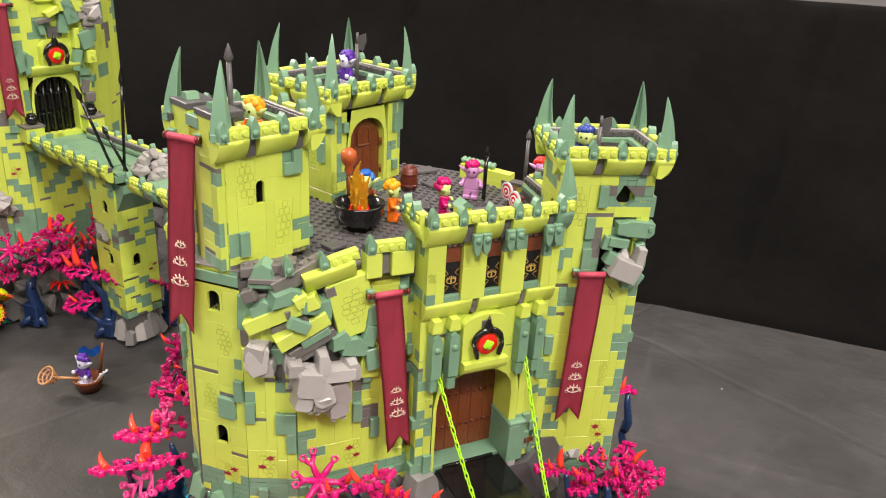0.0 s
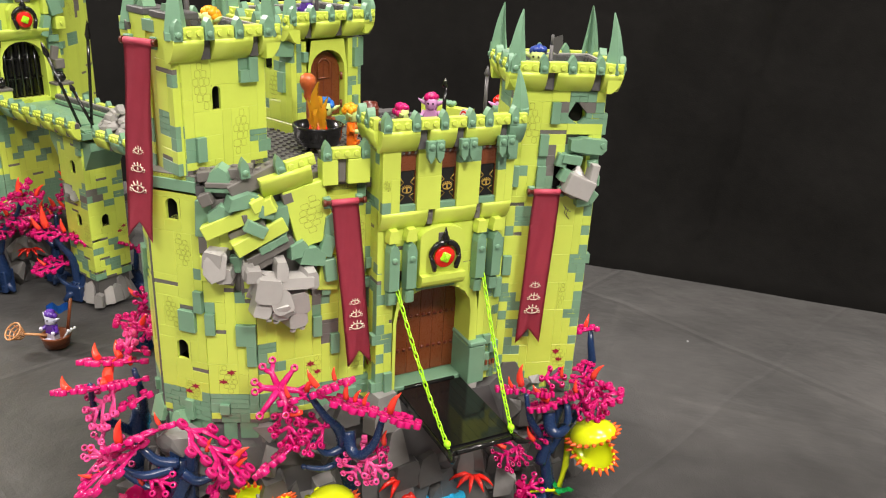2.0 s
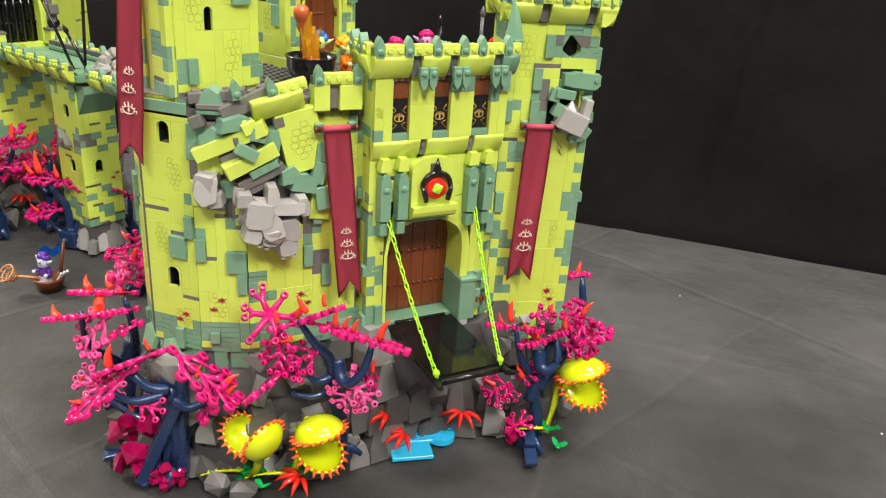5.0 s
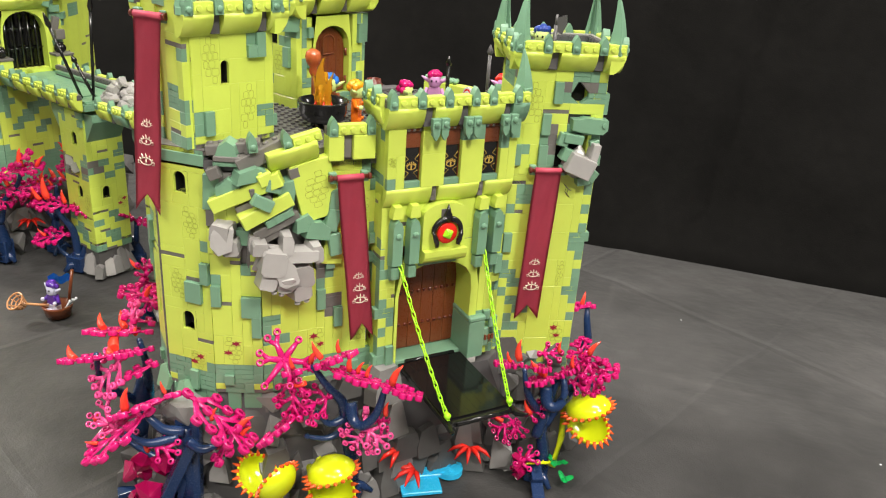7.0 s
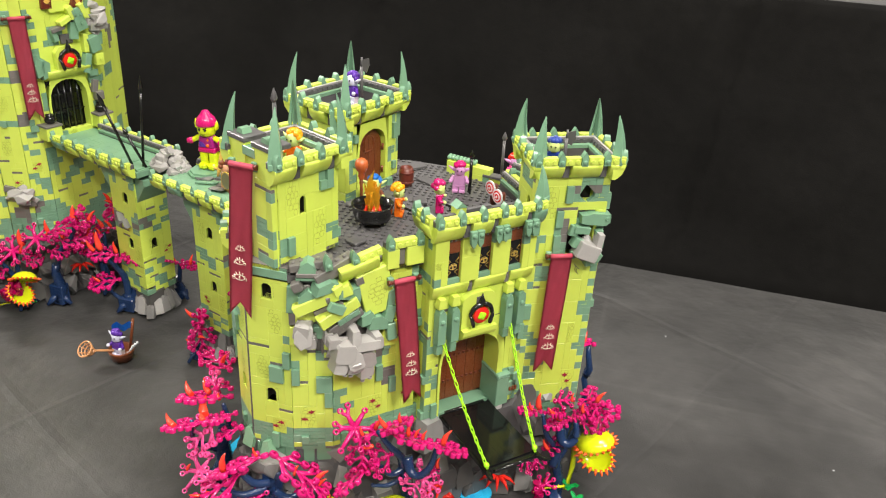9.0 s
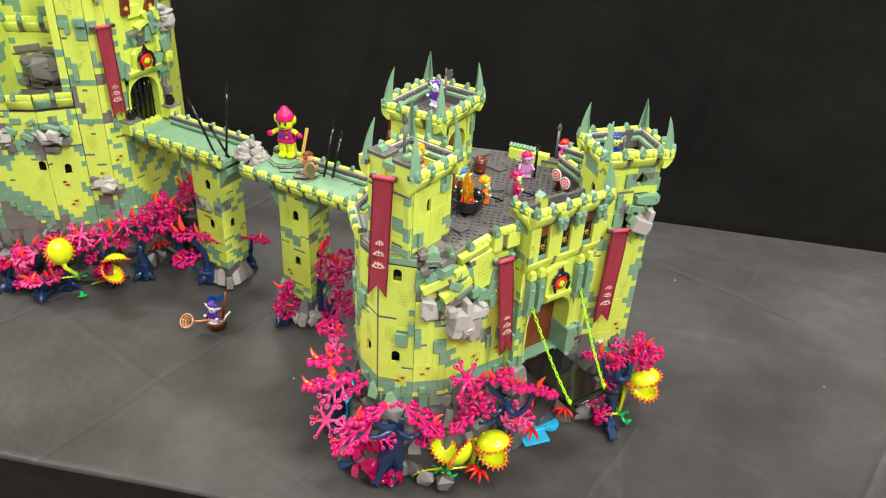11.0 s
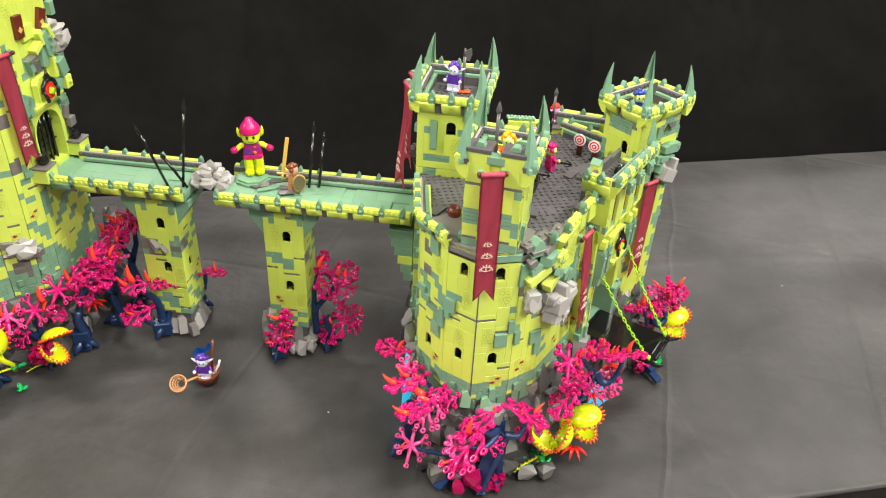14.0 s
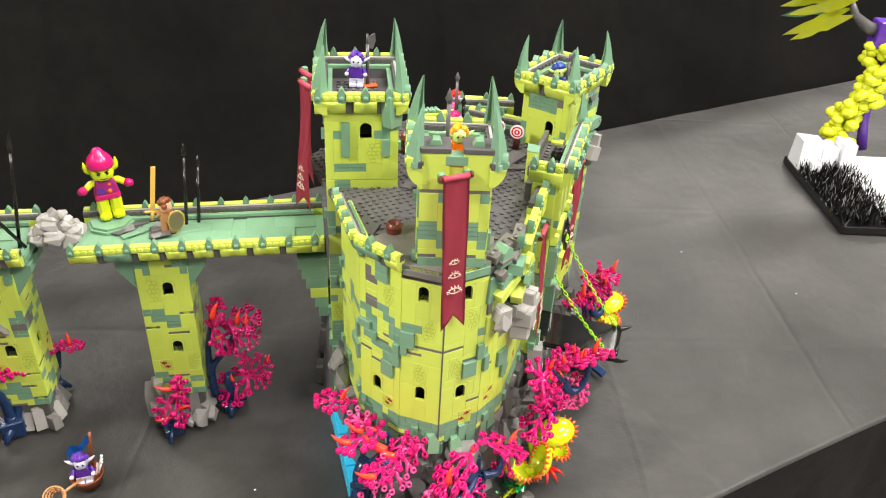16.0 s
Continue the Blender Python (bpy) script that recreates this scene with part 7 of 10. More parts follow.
# ---- figures and loose things ----
def toy_figure(m, label, skin, hair, shirt, legs, s=1.0, short=True, ears=True, arm=(20, 20), extra=None):
    """A plain toy figure: legs, body, arms, head, hair and pointed ears in one mesh."""
    bm = bmesh.new()
    lh = 0.008 if short else 0.0125
    for k in (-1, 1):
        box(bm, k * 0.0040 - 0.0036, k * 0.0040 + 0.0036, -0.0032, 0.0036, 0.002, lh + 0.001, 0.0006, 3)
        box(bm, k * 0.0040 - 0.0036, k * 0.0040 + 0.0036, -0.0058, 0.0036, 0, 0.0035, 0.0006, 3)
    box(bm, -0.0076, 0.0076, -0.0036, 0.0036, lh - 0.001, lh + 0.0015, 0.0005, 3)
    b0 = lh + 0.0014
    fs = box(bm, -0.0076, 0.0076, -0.0037, 0.0037, b0, b0 + 0.0125, 0.0007, 2)
    for v in {v for f in fs for v in f.verts}:
        if v.co.z > b0 + 0.006:
            v.co.x *= 0.74
    for k, a in zip((-1, 1), arm):
        sh = Vector((k * 0.0066, 0, b0 + 0.0105))
        el = sh + Vector((k * 0.0030, -0.0012, -0.0052))
        hd = el + Vector((k * 0.0004, -0.0056 * math.cos(math.radians(a)), -0.0020 + 0.007 * math.sin(math.radians(a))))
        if a > 180:
            el, hd = sh + Vector((k * 0.0062, -0.0012, 0.0006)), sh + Vector((k * 0.0115, -0.0030, 0.0010))
        tube(bm, [sh, el, hd], [0.0025, 0.0023, 0.0019], 8, 2)
        ball(bm, hd, 0.0023, 1 if a > 180 else 0, 8, 6)
    hz = b0 + 0.0185
    lathe(bm, [(0.0, -0.0062), (0.0042, -0.0062), (0.0062, -0.0045), (0.0065, 0.0), (0.0061, 0.0044), (0.0042, 0.0060), (0, 0.0062)], 14, 0, Matrix.Translation((0, 0, hz)))
    rr = random.Random(int(hz * 1e5) + len(label))
    for k in range(16):
        a, e = rr.uniform(0, 6.28), rr.uniform(-0.1, 1.5)
        if e < 0.45 and math.sin(a) < -0.2:
            e = 0.8
        c = Vector((0.0060 * math.cos(a) * math.cos(e), 0.0060 * math.sin(a) * math.cos(e) + 0.0012, hz + 0.0024 + 0.0058 * math.sin(e)))
        ball(bm, c, 0.0034, 1, 7, 5)
    if ears:
        for k in (-1, 1):
            tube(bm, [(k * 0.0056, 0, hz - 0.0005), (k * 0.0095, 0.0006, hz + 0.0012), (k * 0.0140, 0.0010, hz + 0.0040)], [0.0024, 0.0020, 0.0004], 6, 0)
    for k in (-1, 1):
        ball(bm, (k * 0.0024, -0.0062, hz + 0.0006), 0.0010, 4, 6, 5)
    if extra:
        extra(bm, hz)
    me = mesh_of(bm, "toy_figure", [skin, hair, shirt, legs, BLACK])
    return solid("toy_figure", me, None, m @ Matrix.Scale(s, 4), label, "toy figure")


AMBER = plastic("amber_plastic", (0.90, 0.34, 0.01), 0.2)
PLUM = plastic("plum_plastic", (0.30, 0.010, 0.16), 0.3)
SKIN_G = plastic("pale_green_skin", (0.55, 0.66, 0.22), 0.3)
SKIN_W = plastic("pale_lavender_skin", (0.66, 0.66, 0.80), 0.3)
SKIN_P = plastic("pink_lavender_skin", (0.55, 0.26, 0.50), 0.3)
SKIN_T = plastic("light_skin_plastic", (0.72, 0.36, 0.22), 0.3)
NAVY2 = plastic("deep_blue_hair", (0.02, 0.05, 0.28), 0.3)
BRONZE = plastic("bronze_plastic", (0.22, 0.18, 0.10), 0.3)

toy_figure(pose(-0.257, 0.629, DECK + 0.0017, 0, 0, 100), "orange-haired goblin toy figure in orange with a crossbow", SKIN_G, AMBER, ORANGE, ORANGE)
toy_figure(pose(-0.218, 0.656, DECK + 0.0017, 0, 0, 105), "magenta-haired goblin toy figure in magenta with a crossbow", SKIN_G, MAGENTA, MAGENTA, MAGENTA)
toy_figure(pose(-0.211, 0.720, DECK + 0.0017, 0, 0, 10), "pink goblin toy figure holding a tall spear", SKIN_P, MAGENTA, SKIN_P, SKIN_P)
toy_figure(pose(-0.290, 0.640, DECK + 0.0017, 0, 0, 20), "blue-haired goblin toy figure behind the cauldron", SKIN_G, BLUE, BROWN, BROWN)
toy_figure(pose(-0.343, 0.708, 0.4302, 0, 0, -30), "white goblin toy figure with purple hair on a tower", SKIN_W, PURPLE, PURPLE, SKIN_W)
toy_figure(pose(-0.098, 0.674, 0.3976, 0, 0, -5), "blue-haired goblin toy figure on the gate tower", SKIN_G, NAVY2, NAVY2, NAVY2)
toy_figure(pose(-0.3255, 0.512, 0.4240, 0, 0, -18), "orange-haired goblin toy figure on the corner tower", SKIN_G, AMBER, ORANGE, ORANGE)
toy_figure(pose(-0.160, 0.806, DECK - 0.010, 0, 0, 30), "red-haired goblin toy figure by the rear wall", SKIN_P, RED, PINK, PINK)
toy_figure(pose(-0.552, 0.768, B_Z, 0, 0, 160), "brown-haired toy hero figure with sword and shield", SKIN_T, BROWN, TAN, TAN, 1.05, False, False)


# large goblin figure
def large_goblin(m, label):
    """A stocky toy figure with a round head, smooth pointed hood, spread arms and chubby legs."""
    bm = bmesh.new()
    for k in (-1, 1):
        box(bm, k * 0.0068 - 0.0062, k * 0.0068 + 0.0062, -0.0070, 0.0075, 0.0, 0.0255, 0.0032, 0)
        box(bm, k * 0.0068 - 0.0062, k * 0.0068 + 0.0062, -0.0130, 0.0070, 0.0, 0.0100, 0.0038, 0)
    fs = box(bm, -0.0132, 0.0132, -0.0078, 0.0078, 0.0235, 0.0315, 0.0020, 1)
    fs = box(bm, -0.0125, 0.0125, -0.0074, 0.0074, 0.0300, 0.0475, 0.0020, 2)
    for v in {v for f in fs for v in f.verts}:
        if v.co.z > 0.040:
            v.co.x *= 0.80
            v.co.y *= 0.90
    prism(bm, [(-0.0090, 0.0325), (0.0, 0.0325), (-0.0020, 0.0375), (-0.0088, 0.0400)], 0.0010, 3, pose(0, -0.0080, 0))
    lathe(bm, [(0.0, 0), (0.0024, 0), (0.0024, 0.0009), (0, 0.0009)], 12, 5, pose(0.0032, -0.0074, 0.0345, 90))
    box(bm, -0.0014, 0.0014, -0.0004, 0.0004, -0.0014, 0.0014, 0.0, 5, pose(0.0040, -0.0073, 0.0425, 0, 45))
    for k in (-1, 1):
        tube(bm, [(k * 0.0085, 0, 0.0430), (k * 0.0140, -0.0010, 0.0432), (k * 0.0190, -0.0035, 0.0405), (k * 0.0215, -0.0050, 0.0395)], [0.0040, 0.0039, 0.0036, 0.0034], 12, 0)
        tube(bm, [(k * 0.0205, -0.0045, 0.0395), (k * 0.0235, -0.0060, 0.0392), (k * 0.0275, -0.0080, 0.0392)], [0.0044, 0.0046, 0.0030], 12, 1)
        tube(bm, [(k * 0.0118, 0.0005, 0.0560), (k * 0.0148, 0.0006, 0.0590), (k * 0.0158, 0.0008, 0.0635), (k * 0.0160, 0.0008, 0.0690)], [0.0028, 0.0030, 0.0024, 0.0005], 9, 0)
        ball(bm, (k * 0.0042, -0.0112, 0.0575), 0.0019, 4, 8, 6)
        tube(bm, [(k * 0.0018, -0.0122, 0.0590), (k * 0.0066, -0.0110, 0.0606)], 0.0006, 6, 4)
    tube(bm, [(-0.0040, -0.0108, 0.0520), (0.0, -0.0120, 0.0508), (0.0040, -0.0108, 0.0520)], 0.0005, 6, 4)
    lathe(bm, [(0.0, 0.0462), (0.0070, 0.0465), (0.0108, 0.0492), (0.0124, 0.0535), (0.0126, 0.0580), (0.0118, 0.0630), (0, 0.0660)], 20, 0)
    lathe(bm, [(0.0124, 0.0618), (0.0138, 0.0618), (0.0142, 0.0634), (0.0137, 0.0675), (0.0120, 0.0715), (0.0094, 0.0748), (0.0068, 0.0775), (0.0055, 0.0800), (0.0040, 0.0818), (0, 0.0828)], 20, 1, Matrix.Translation((0, 0.0006, 0)))
    me = mesh_of(bm, "toy_figure", [ACID, MAGENTA, PLUM, PURPLE, BLACK, ORANGE])
    return solid("toy_figure", me, None, m, label, "toy figure")


large_goblin(B_M @ pose(0.2690, 0.0745, B_Z + 0.0072, 0, -2, 18) @ Matrix.Scale(1.05, 4), "large green goblin toy figure with a magenta hood")


def spear(m, h, label, mat, kind="spear"):
    ob = thing(kind, label, kind, m)
    bm = bmesh.new()
    tube(bm, [(0, 0, 0), (0, 0, h * 0.82)], 0.0020, 8)
    part("shaft", bm, mat, ob)
    bm = bmesh.new()
    if kind == "axe":
        prism(bm, [(0.001, -0.012), (0.006, -0.014), (0.0095, -0.005), (0.0085, 0.003), (0.001, 0.0)], 0.0016, 0, pose(0, -0.0008, h * 0.95))
        tube(bm, [(0, 0, h * 0.8), (0, 0, h)], [0.0016, 0.0012], 8)
    else:
        lathe(bm, [(0.0015, 0), (0.0026, h * 0.02), (0.0036, h * 0.05), (0.0018, h * 0.13), (0.0003, h * 0.18)], 8, 0, Matrix.Translation((0, 0, h * 0.82)))
    part("head", bm, mat, ob)
    return ob


spear(pose(-0.198, 0.722, DECK), 0.056, "black spear held upright in the courtyard", BLACK)
spear(pose(-0.331, 0.706, 0.4285), 0.058, "dark pole axe held upright on the tower", DARK, "axe")
spear(pose(-0.341, 0.506, 0.425), 0.076, "dark grey spear held upright on the corner tower", DARK)
spear(pose(-0.086, 0.672, 0.396), 0.050, "dark pole axe held on the gate tower", DARK, "axe")
spear(pose(-0.172, 0.785, DECK), 0.062, "grey spear standing by the rear wall", DARK)
spear(pose(-0.725, 0.800, B_Z, 10, -14, 0), 0.115, "black spear stuck slanting in the bridge", BLACK)
spear(pose(-0.706, 0.800, B_Z, 4, 8, 0), 0.142, "black spear stuck in the broken bridge end", BLACK)
spear(pose(-0.700, 0.798, B_Z, 4, -26, 0), 0.065, "short black spear stuck slanting in the bridge", BLACK)
spear(pose(-0.531, 0.777, B_Z, -14, 8, 0), 0.096, "black spear stuck upright in the bridge", BLACK)
spear(pose(-0.517, 0.776, B_Z, -14, 9, 0), 0.080, "thin black spear stuck in the bridge", BLACK)

# sword and shield of the hero
sw = thing("toy_sword", "gold toy sword pointing up", "sword", pose(-0.567, 0.774, B_Z + 0.022, -6, 10, 0) @ Matrix.Scale(1.45, 4))
bm = bmesh.new()
box(bm, -0.0018, 0.0018, -0.0005, 0.0005, 0.004, 0.040, 0.0004)
part("blade", bm, GOLD, sw)
bm = bmesh.new()
box(bm, -0.006, 0.006, -0.001, 0.001, 0.002, 0.004, 0.0005)
tube(bm, [(0, 0, -0.004), (0, 0, 0.003)], 0.0014, 8)
part("hilt", bm, GOLD, sw)
sh = thing("toy_shield", "oval bronze toy shield with gold lines", "shield", pose(-0.547, 0.757, B_Z + 0.006, 8, 10, -10))
bm = bmesh.new()
prism(bm, [(0.0085 * math.cos(a), 0.014 + 0.014 * math.sin(a)) for a in [2 * math.pi * k / 20 for k in range(20)]], 0.002, taper=0.92)
part("face", bm, BRONZE, sh)
bm = bmesh.new()
tube(bm, [(0.0085 * math.cos(a), 0.001, 0.014 + 0.014 * math.sin(a)) for a in [2 * math.pi * k / 20 for k in range(21)]], 0.0009, 6)
part("rim", bm, GOLD, sh)

# crossbows
for x, y in ((-0.245, 0.624), (-0.206, 0.651)):
    cb = thing("crossbow", "black toy crossbow held level", "crossbow", pose(x, y, DECK + 0.0125, 0, 0, -25), "crossbows")
    bm = bmesh.new()
    box(bm, -0.004, 0.016, -0.0012, 0.0012, -0.001, 0.001, 0.0004)
    part("stock", bm, BLACK, cb)
    bm = bmesh.new()
    tube(bm, [(0.009, -0.009, 0), (0.013, -0.005, 0), (0.0145, 0, 0), (0.013, 0.005, 0), (0.009, 0.009, 0)], 0.0008, 6)
    tube(bm, [(0.009, -0.009, 0), (0.004, 0, 0), (0.009, 0.009, 0)], 0.0004, 5)
    part("bow", bm, BLACK, cb)

# cauldron, flames, torch, barrel
ca = thing("cauldron", "black round cauldron with clear orange flames", "cauldron", pose(-0.276, 0.597, DECK + 0.0017) @ Matrix.Scale(1.15, 4))
bm = bmesh.new()
lathe(bm, [(0.0, 0.003), (0.011, 0.003), (0.0168, 0.006), (0.0186, 0.012), (0.0190, 0.0180), (0.0200, 0.0192), (0.0200, 0.0206), (0.0182, 0.0206), (0.0172, 0.012), (0.014, 0.006), (0, 0.005)], 30)
for k in range(3):
    a = k * 2.094
    tube(bm, [(0.009 * math.cos(a), 0.009 * math.sin(a), 0.004), (0.010 * math.cos(a), 0.010 * math.sin(a), 0)], 0.0016, 8)
part("bowl", bm, BLACK, ca)
for k, (h, w, turn) in enumerate(((0.047, 0.0125, 10), (0.036, 0.0115, 75), (0.028, 0.0120, 130))):
    left, right = [], []
    for i in range(15):
        t = i / 14
        mid = 0.0030 * math.sin(t * 6.5 + k * 1.7) * t ** 0.6
        half = w / 2 * (0.62 + 0.5 * math.sin(t * 2.9)) * (1 - t) ** 0.75 + 0.0004
        left.append((mid - half, 0.006 + h * t))
        right.append((mid + half, 0.006 + h * t))
    bm = bmesh.new()
    prism(bm, right + left[::-1], 0.0032, 0, pose(0, -0.0016, 0))
    for s_, t0, hh in ((-1, 0.18, 0.55), (1, 0.30, 0.50), (-1, 0.05, 0.34)):
        base = [(s_ * w * 0.30, 0.006 + h * t0), (s_ * w * 0.56, 0.006 + h * (t0 + 0.14)), (s_ * w * 0.50, 0.006 + h * (t0 + 0.28)), (s_ * w * 0.66, 0.006 + h * (t0 + hh)), (s_ * w * 0.34, 0.006 + h * (t0 + 0.34)), (s_ * w * 0.16, 0.006 + h * (t0 + 0.20))]
        prism(bm, base, 0.0026, 0, pose(0, -0.0013 + 0.0002 * s_, 0))
    part("flame", bm, FLAME, ca, m=pose(0, 0, 0, 0, 0, turn))
for k in range(5):
    bm = bmesh.new()
    a = k * 1.256
    tube(bm, [(0.006 * math.cos(a), 0.006 * math.sin(a), 0.005), (0.0075 * math.cos(a), 0.0075 * math.sin(a), 0.012), (0.0055 * math.cos(a + 0.3), 0.0055 * math.sin(a + 0.3), 0.021)], [0.0024, 0.0026, 0.0005], 8)
    part("ember", bm, FLAME_RED, ca)
to = thing("torch", "brown club with a rounded head", "torch", pose(-0.2985, 0.622, DECK))
bm = bmesh.new()
tube(bm, [(0, 0, 0), (0, 0, 0.046)], 0.0018, 8)
part("shaft", bm, BROWN, to)
bm = bmesh.new()
lathe(bm, [(0.0022, -0.004), (0.0040, 0.0), (0.0034, 0.004), (0.0062, 0.008), (0.0076, 0.013), (0.0064, 0.0180), (0.003, 0.0205), (0, 0.021)], 16, 0, Matrix.Translation((0, 0, 0.044)))
part("head", bm, RUST, to)


def barrel(m, label):
    ob = thing("barrel", label, "barrel", m, "barrels")
    bm = bmesh.new()
    lathe(bm, [(0, 0.0004), (0.0064, 0), (0.0078, 0.006), (0.0080, 0.009), (0.0078, 0.012), (0.0066, 0.018), (0.0054, 0.018), (0.0052, 0.0118), (0, 0.0116)], 20)
    part("tub", bm, RED_BROWN, ob)
    for z in (0.0045, 0.0135):
        bm = bmesh.new()
        lathe(bm, [(0.0076, 0), (0.0082, 0.0003), (0.0082, 0.0017), (0.0076, 0.002)], 20, 0, Matrix.Translation((0, 0, z - 0.001)))
        part("hoop", bm, RED_BROWN, ob)
    return ob


barrel(pose(-0.276, 0.716, DECK) @ Matrix.Diagonal((1.12, 1.12, 1.35, 1)), "dark brown barrel by the tower door")
barrel(pose(-0.372, 0.548, DECK, 0, 0, 30), "brown open barrel behind the west parapet")
solid("kettle", pot_bm(0.95), BLACK, pose(-0.147, 0.592, 0.3547), "black round kettle on the gatehouse deck", "kettle", "kettles")


def target(m):
    ob = thing("archery_target", "round target with red and white rings", "target", m, "archery targets")
    for k, (r0, mt) in enumerate(((0.0078, WHITE), (0.0062, RED), (0.0046, WHITE), (0.0030, RED), (0.0013, WHITE))):
        bm = bmesh.new()
        lathe(bm, [(r0 * 1.1, 0), (r0 * 1.1, 0.0016 + 0.0003 * k), (0, 0.0016 + 0.0003 * k)], 22, 0, pose(0, 0, 0.024, 90), False)
        part("ring", bm, mt, ob)
    bm = bmesh.new()
    tube(bm, [(0, 0.005, 0), (0, 0.005, 0.027)], 0.0042, 12)
    part("post", bm, RED_BROWN, ob)
    return ob


target(pose(-0.166, 0.690, DECK + 0.0017, 0, 0, -40))
target(pose(-0.153, 0.668, DECK + 0.0017, 0, 0, -40))

# rear walls of the yard
rear = thing("rear_wall", "low lime rear wall with a green planted top", "castle wall", pose(-0.19, 0.79, DECK - 0.012))
masonry(rear, pose(-0.052, -0.012, 0, 0, 0, -14), 0.060, [".......", "......g", "g......"], 3 * ROW)
masonry(rear, pose(0.000, -0.024, 0, 0, 0, -10), 0.030, ["....", "...g"], 2 * ROW)
for k in range(16):
    bm = bmesh.new()
    ball(bm, (0, 0, 0.003), 0.0028, 0, 8, 5)
    part("leaf_stud", bm, PALE_GREEN, rear, m=Matrix.Translation((-0.050 + (k % 8) * 0.0050, -0.008 + (k // 8) * 0.006 - (k % 8) * 0.0012, 3 * ROW)))
part("coping", box_mesh(0.034, 0.012, 0.003, DARK), None, rear, m=pose(-0.002, -0.026, 2 * ROW, 0, 0, -10))
east = thing("east_rail", "green and grey inner rail of the yard", "castle wall", pose(-0.165, 0.765, DECK))
for p, q in (((-0.165, 0.765), (-0.118, 0.700)), ((-0.16, 0.80), (-0.095, 0.765))):
    m, ln = facet(q, p)
    m = Matrix.Translation((0.165, -0.765, 0)) @ m
    parapet(east, m, ln, 0.0, 0.008, 0.012, ("T...T..." * 3)[:max(1, round(ln / STUD))])
post = thing("parapet_post", "lime post with a green gabled cap", "post", pose(-0.180, 0.594, DECK, 0, 0, 45))
part("shaft", box_mesh(0.012, 0.012, 0.040, LIME, 0.0006), None, post, m=Matrix.Translation((-0.006, -0.006, 0)))
bm = bmesh.new()
prism(bm, [(-0.007, 0), (0.007, 0), (0, 0.006)], 0.0135)
part("cap", bm, GREEN, post, m=Matrix.Translation((0, -0.0068, 0.0402)))
walk_way = thing("gate_walkway", "dark grey walkway behind the gatehouse parapet", "walkway", GATE_M @ Matrix.Translation((0.0, 0.004, 0.222)))
bm = bmesh.new()
box(bm, 0.004, GW - 0.004, -0.002, 0.030, -0.014, 0.006, 0.0004)
wk = part("floor_plate", bm, DARK, walk_way)
part("stud_field", stud_field(0.006, GW - 0.006, 0.002, 0.026, 0.006, DARK, lambda x, y: True), None, wk)
for k in range(3):
    part("rail", box_mesh(0.034, 0.005, 0.012 + 0.003 * (k % 2), DARK, 0.0005), None, walk_way, m=Matrix.Translation((0.020 + k * 0.034, 0.027, 0.006)))
# tilted slabs on the deck
slabs = thing("deck_slabs", "dark grey slabs lying uneven on the deck", "slabs", pose(-0.3, 0.6, DECK))
rr = random.Random(21)
for k in range(26):
    x, y = rr.uniform(-0.40, -0.13), rr.uniform(0.50, 0.76)
    if not in_yard(x, y) or not in_yard(x + 0.03, y + 0.01):
        continue
    part("slab", box_mesh(rr.choice((0.016, 0.024, 0.032)), rr.choice((0.012, 0.016, 0.02)), 0.003, DARK, 0.0005), None, slabs, m=pose(x + 0.3, y - 0.6, 0.0008, rr.uniform(-3, 3), rr.uniform(-4, 4), rr.choice((-21, -27, 20, 45))))

# gate tower spike where its parapet meets the tower
part("thorn_spike", spike_mesh(0.032, 0.0115, 0.004), None, gate_house, m=pose(GW + 0.002, -UP + 0.002, 0.262, 0, 0, 20))

# ---- the boat ----
bo = thing("tub_boat", "round brown tub boat with a blue pennant and scoop", "boat", pose(-0.698, 0.684, 0.0, 0, 0, 20) @ Matrix.Scale(1.12, 4))
bm = bmesh.new()
lathe(bm, [(0, 0.001), (0.0135, 0), (0.0165, 0.012), (0.0170, 0.014), (0.0150, 0.014), (0.0125, 0.004), (0, 0.003)], 26)
part("hull", bm, BROWN, bo)
bm = bmesh.new()
tube(bm, [(0.008, 0.008, 0.003), (0.017, 0.011, 0.054)], 0.0019, 8)
part("mast", bm, BROWN, bo)
bm = bmesh.new()
g = [[bm.verts.new((0.0150 - 0.026 * i / 8, 0.010 + 0.0016 * math.sin(i * 1.3), 0.038 + 0.010 * j - 0.0002 * i + 0.0018 * math.sin(i * 1.3))) for i in range(9)] for j in range(2)]
for i in range(8):
    bm.faces.new((g[0][i], g[0][i + 1], g[1][i + 1], g[1][i]))
bmesh.ops.solidify(bm, geom=bm.faces[:], thickness=0.0008)
part("pennant", bm, BLUE, bo)
bm = bmesh.new()
tube(bm, [(-0.008, -0.004, 0.014), (-0.030, -0.012, 0.019)], 0.0016, 8)
part("scoop_handle", bm, TAN, bo)
sc = bmesh.new()
tube(sc, [(0.0105 * math.cos(a), 0.0105 * math.sin(a), 0) for a in [2 * math.pi * i / 18 for i in range(19)]], 0.0011, 6)
basket = part("scoop_basket", sc, TAN, bo, m=pose(-0.040, -0.016, 0.024, 35, -30, 0))
for k in range(1, 4):
    bm = bmesh.new()
    rr_ = 0.0105 - 0.0018 * k
    tube(bm, [(rr_ * math.cos(a), rr_ * math.sin(a), -0.004 * k) for a in [2 * math.pi * i / 18 for i in range(19)]], 0.0009, 6)
    part("hoop", bm, TAN, basket)
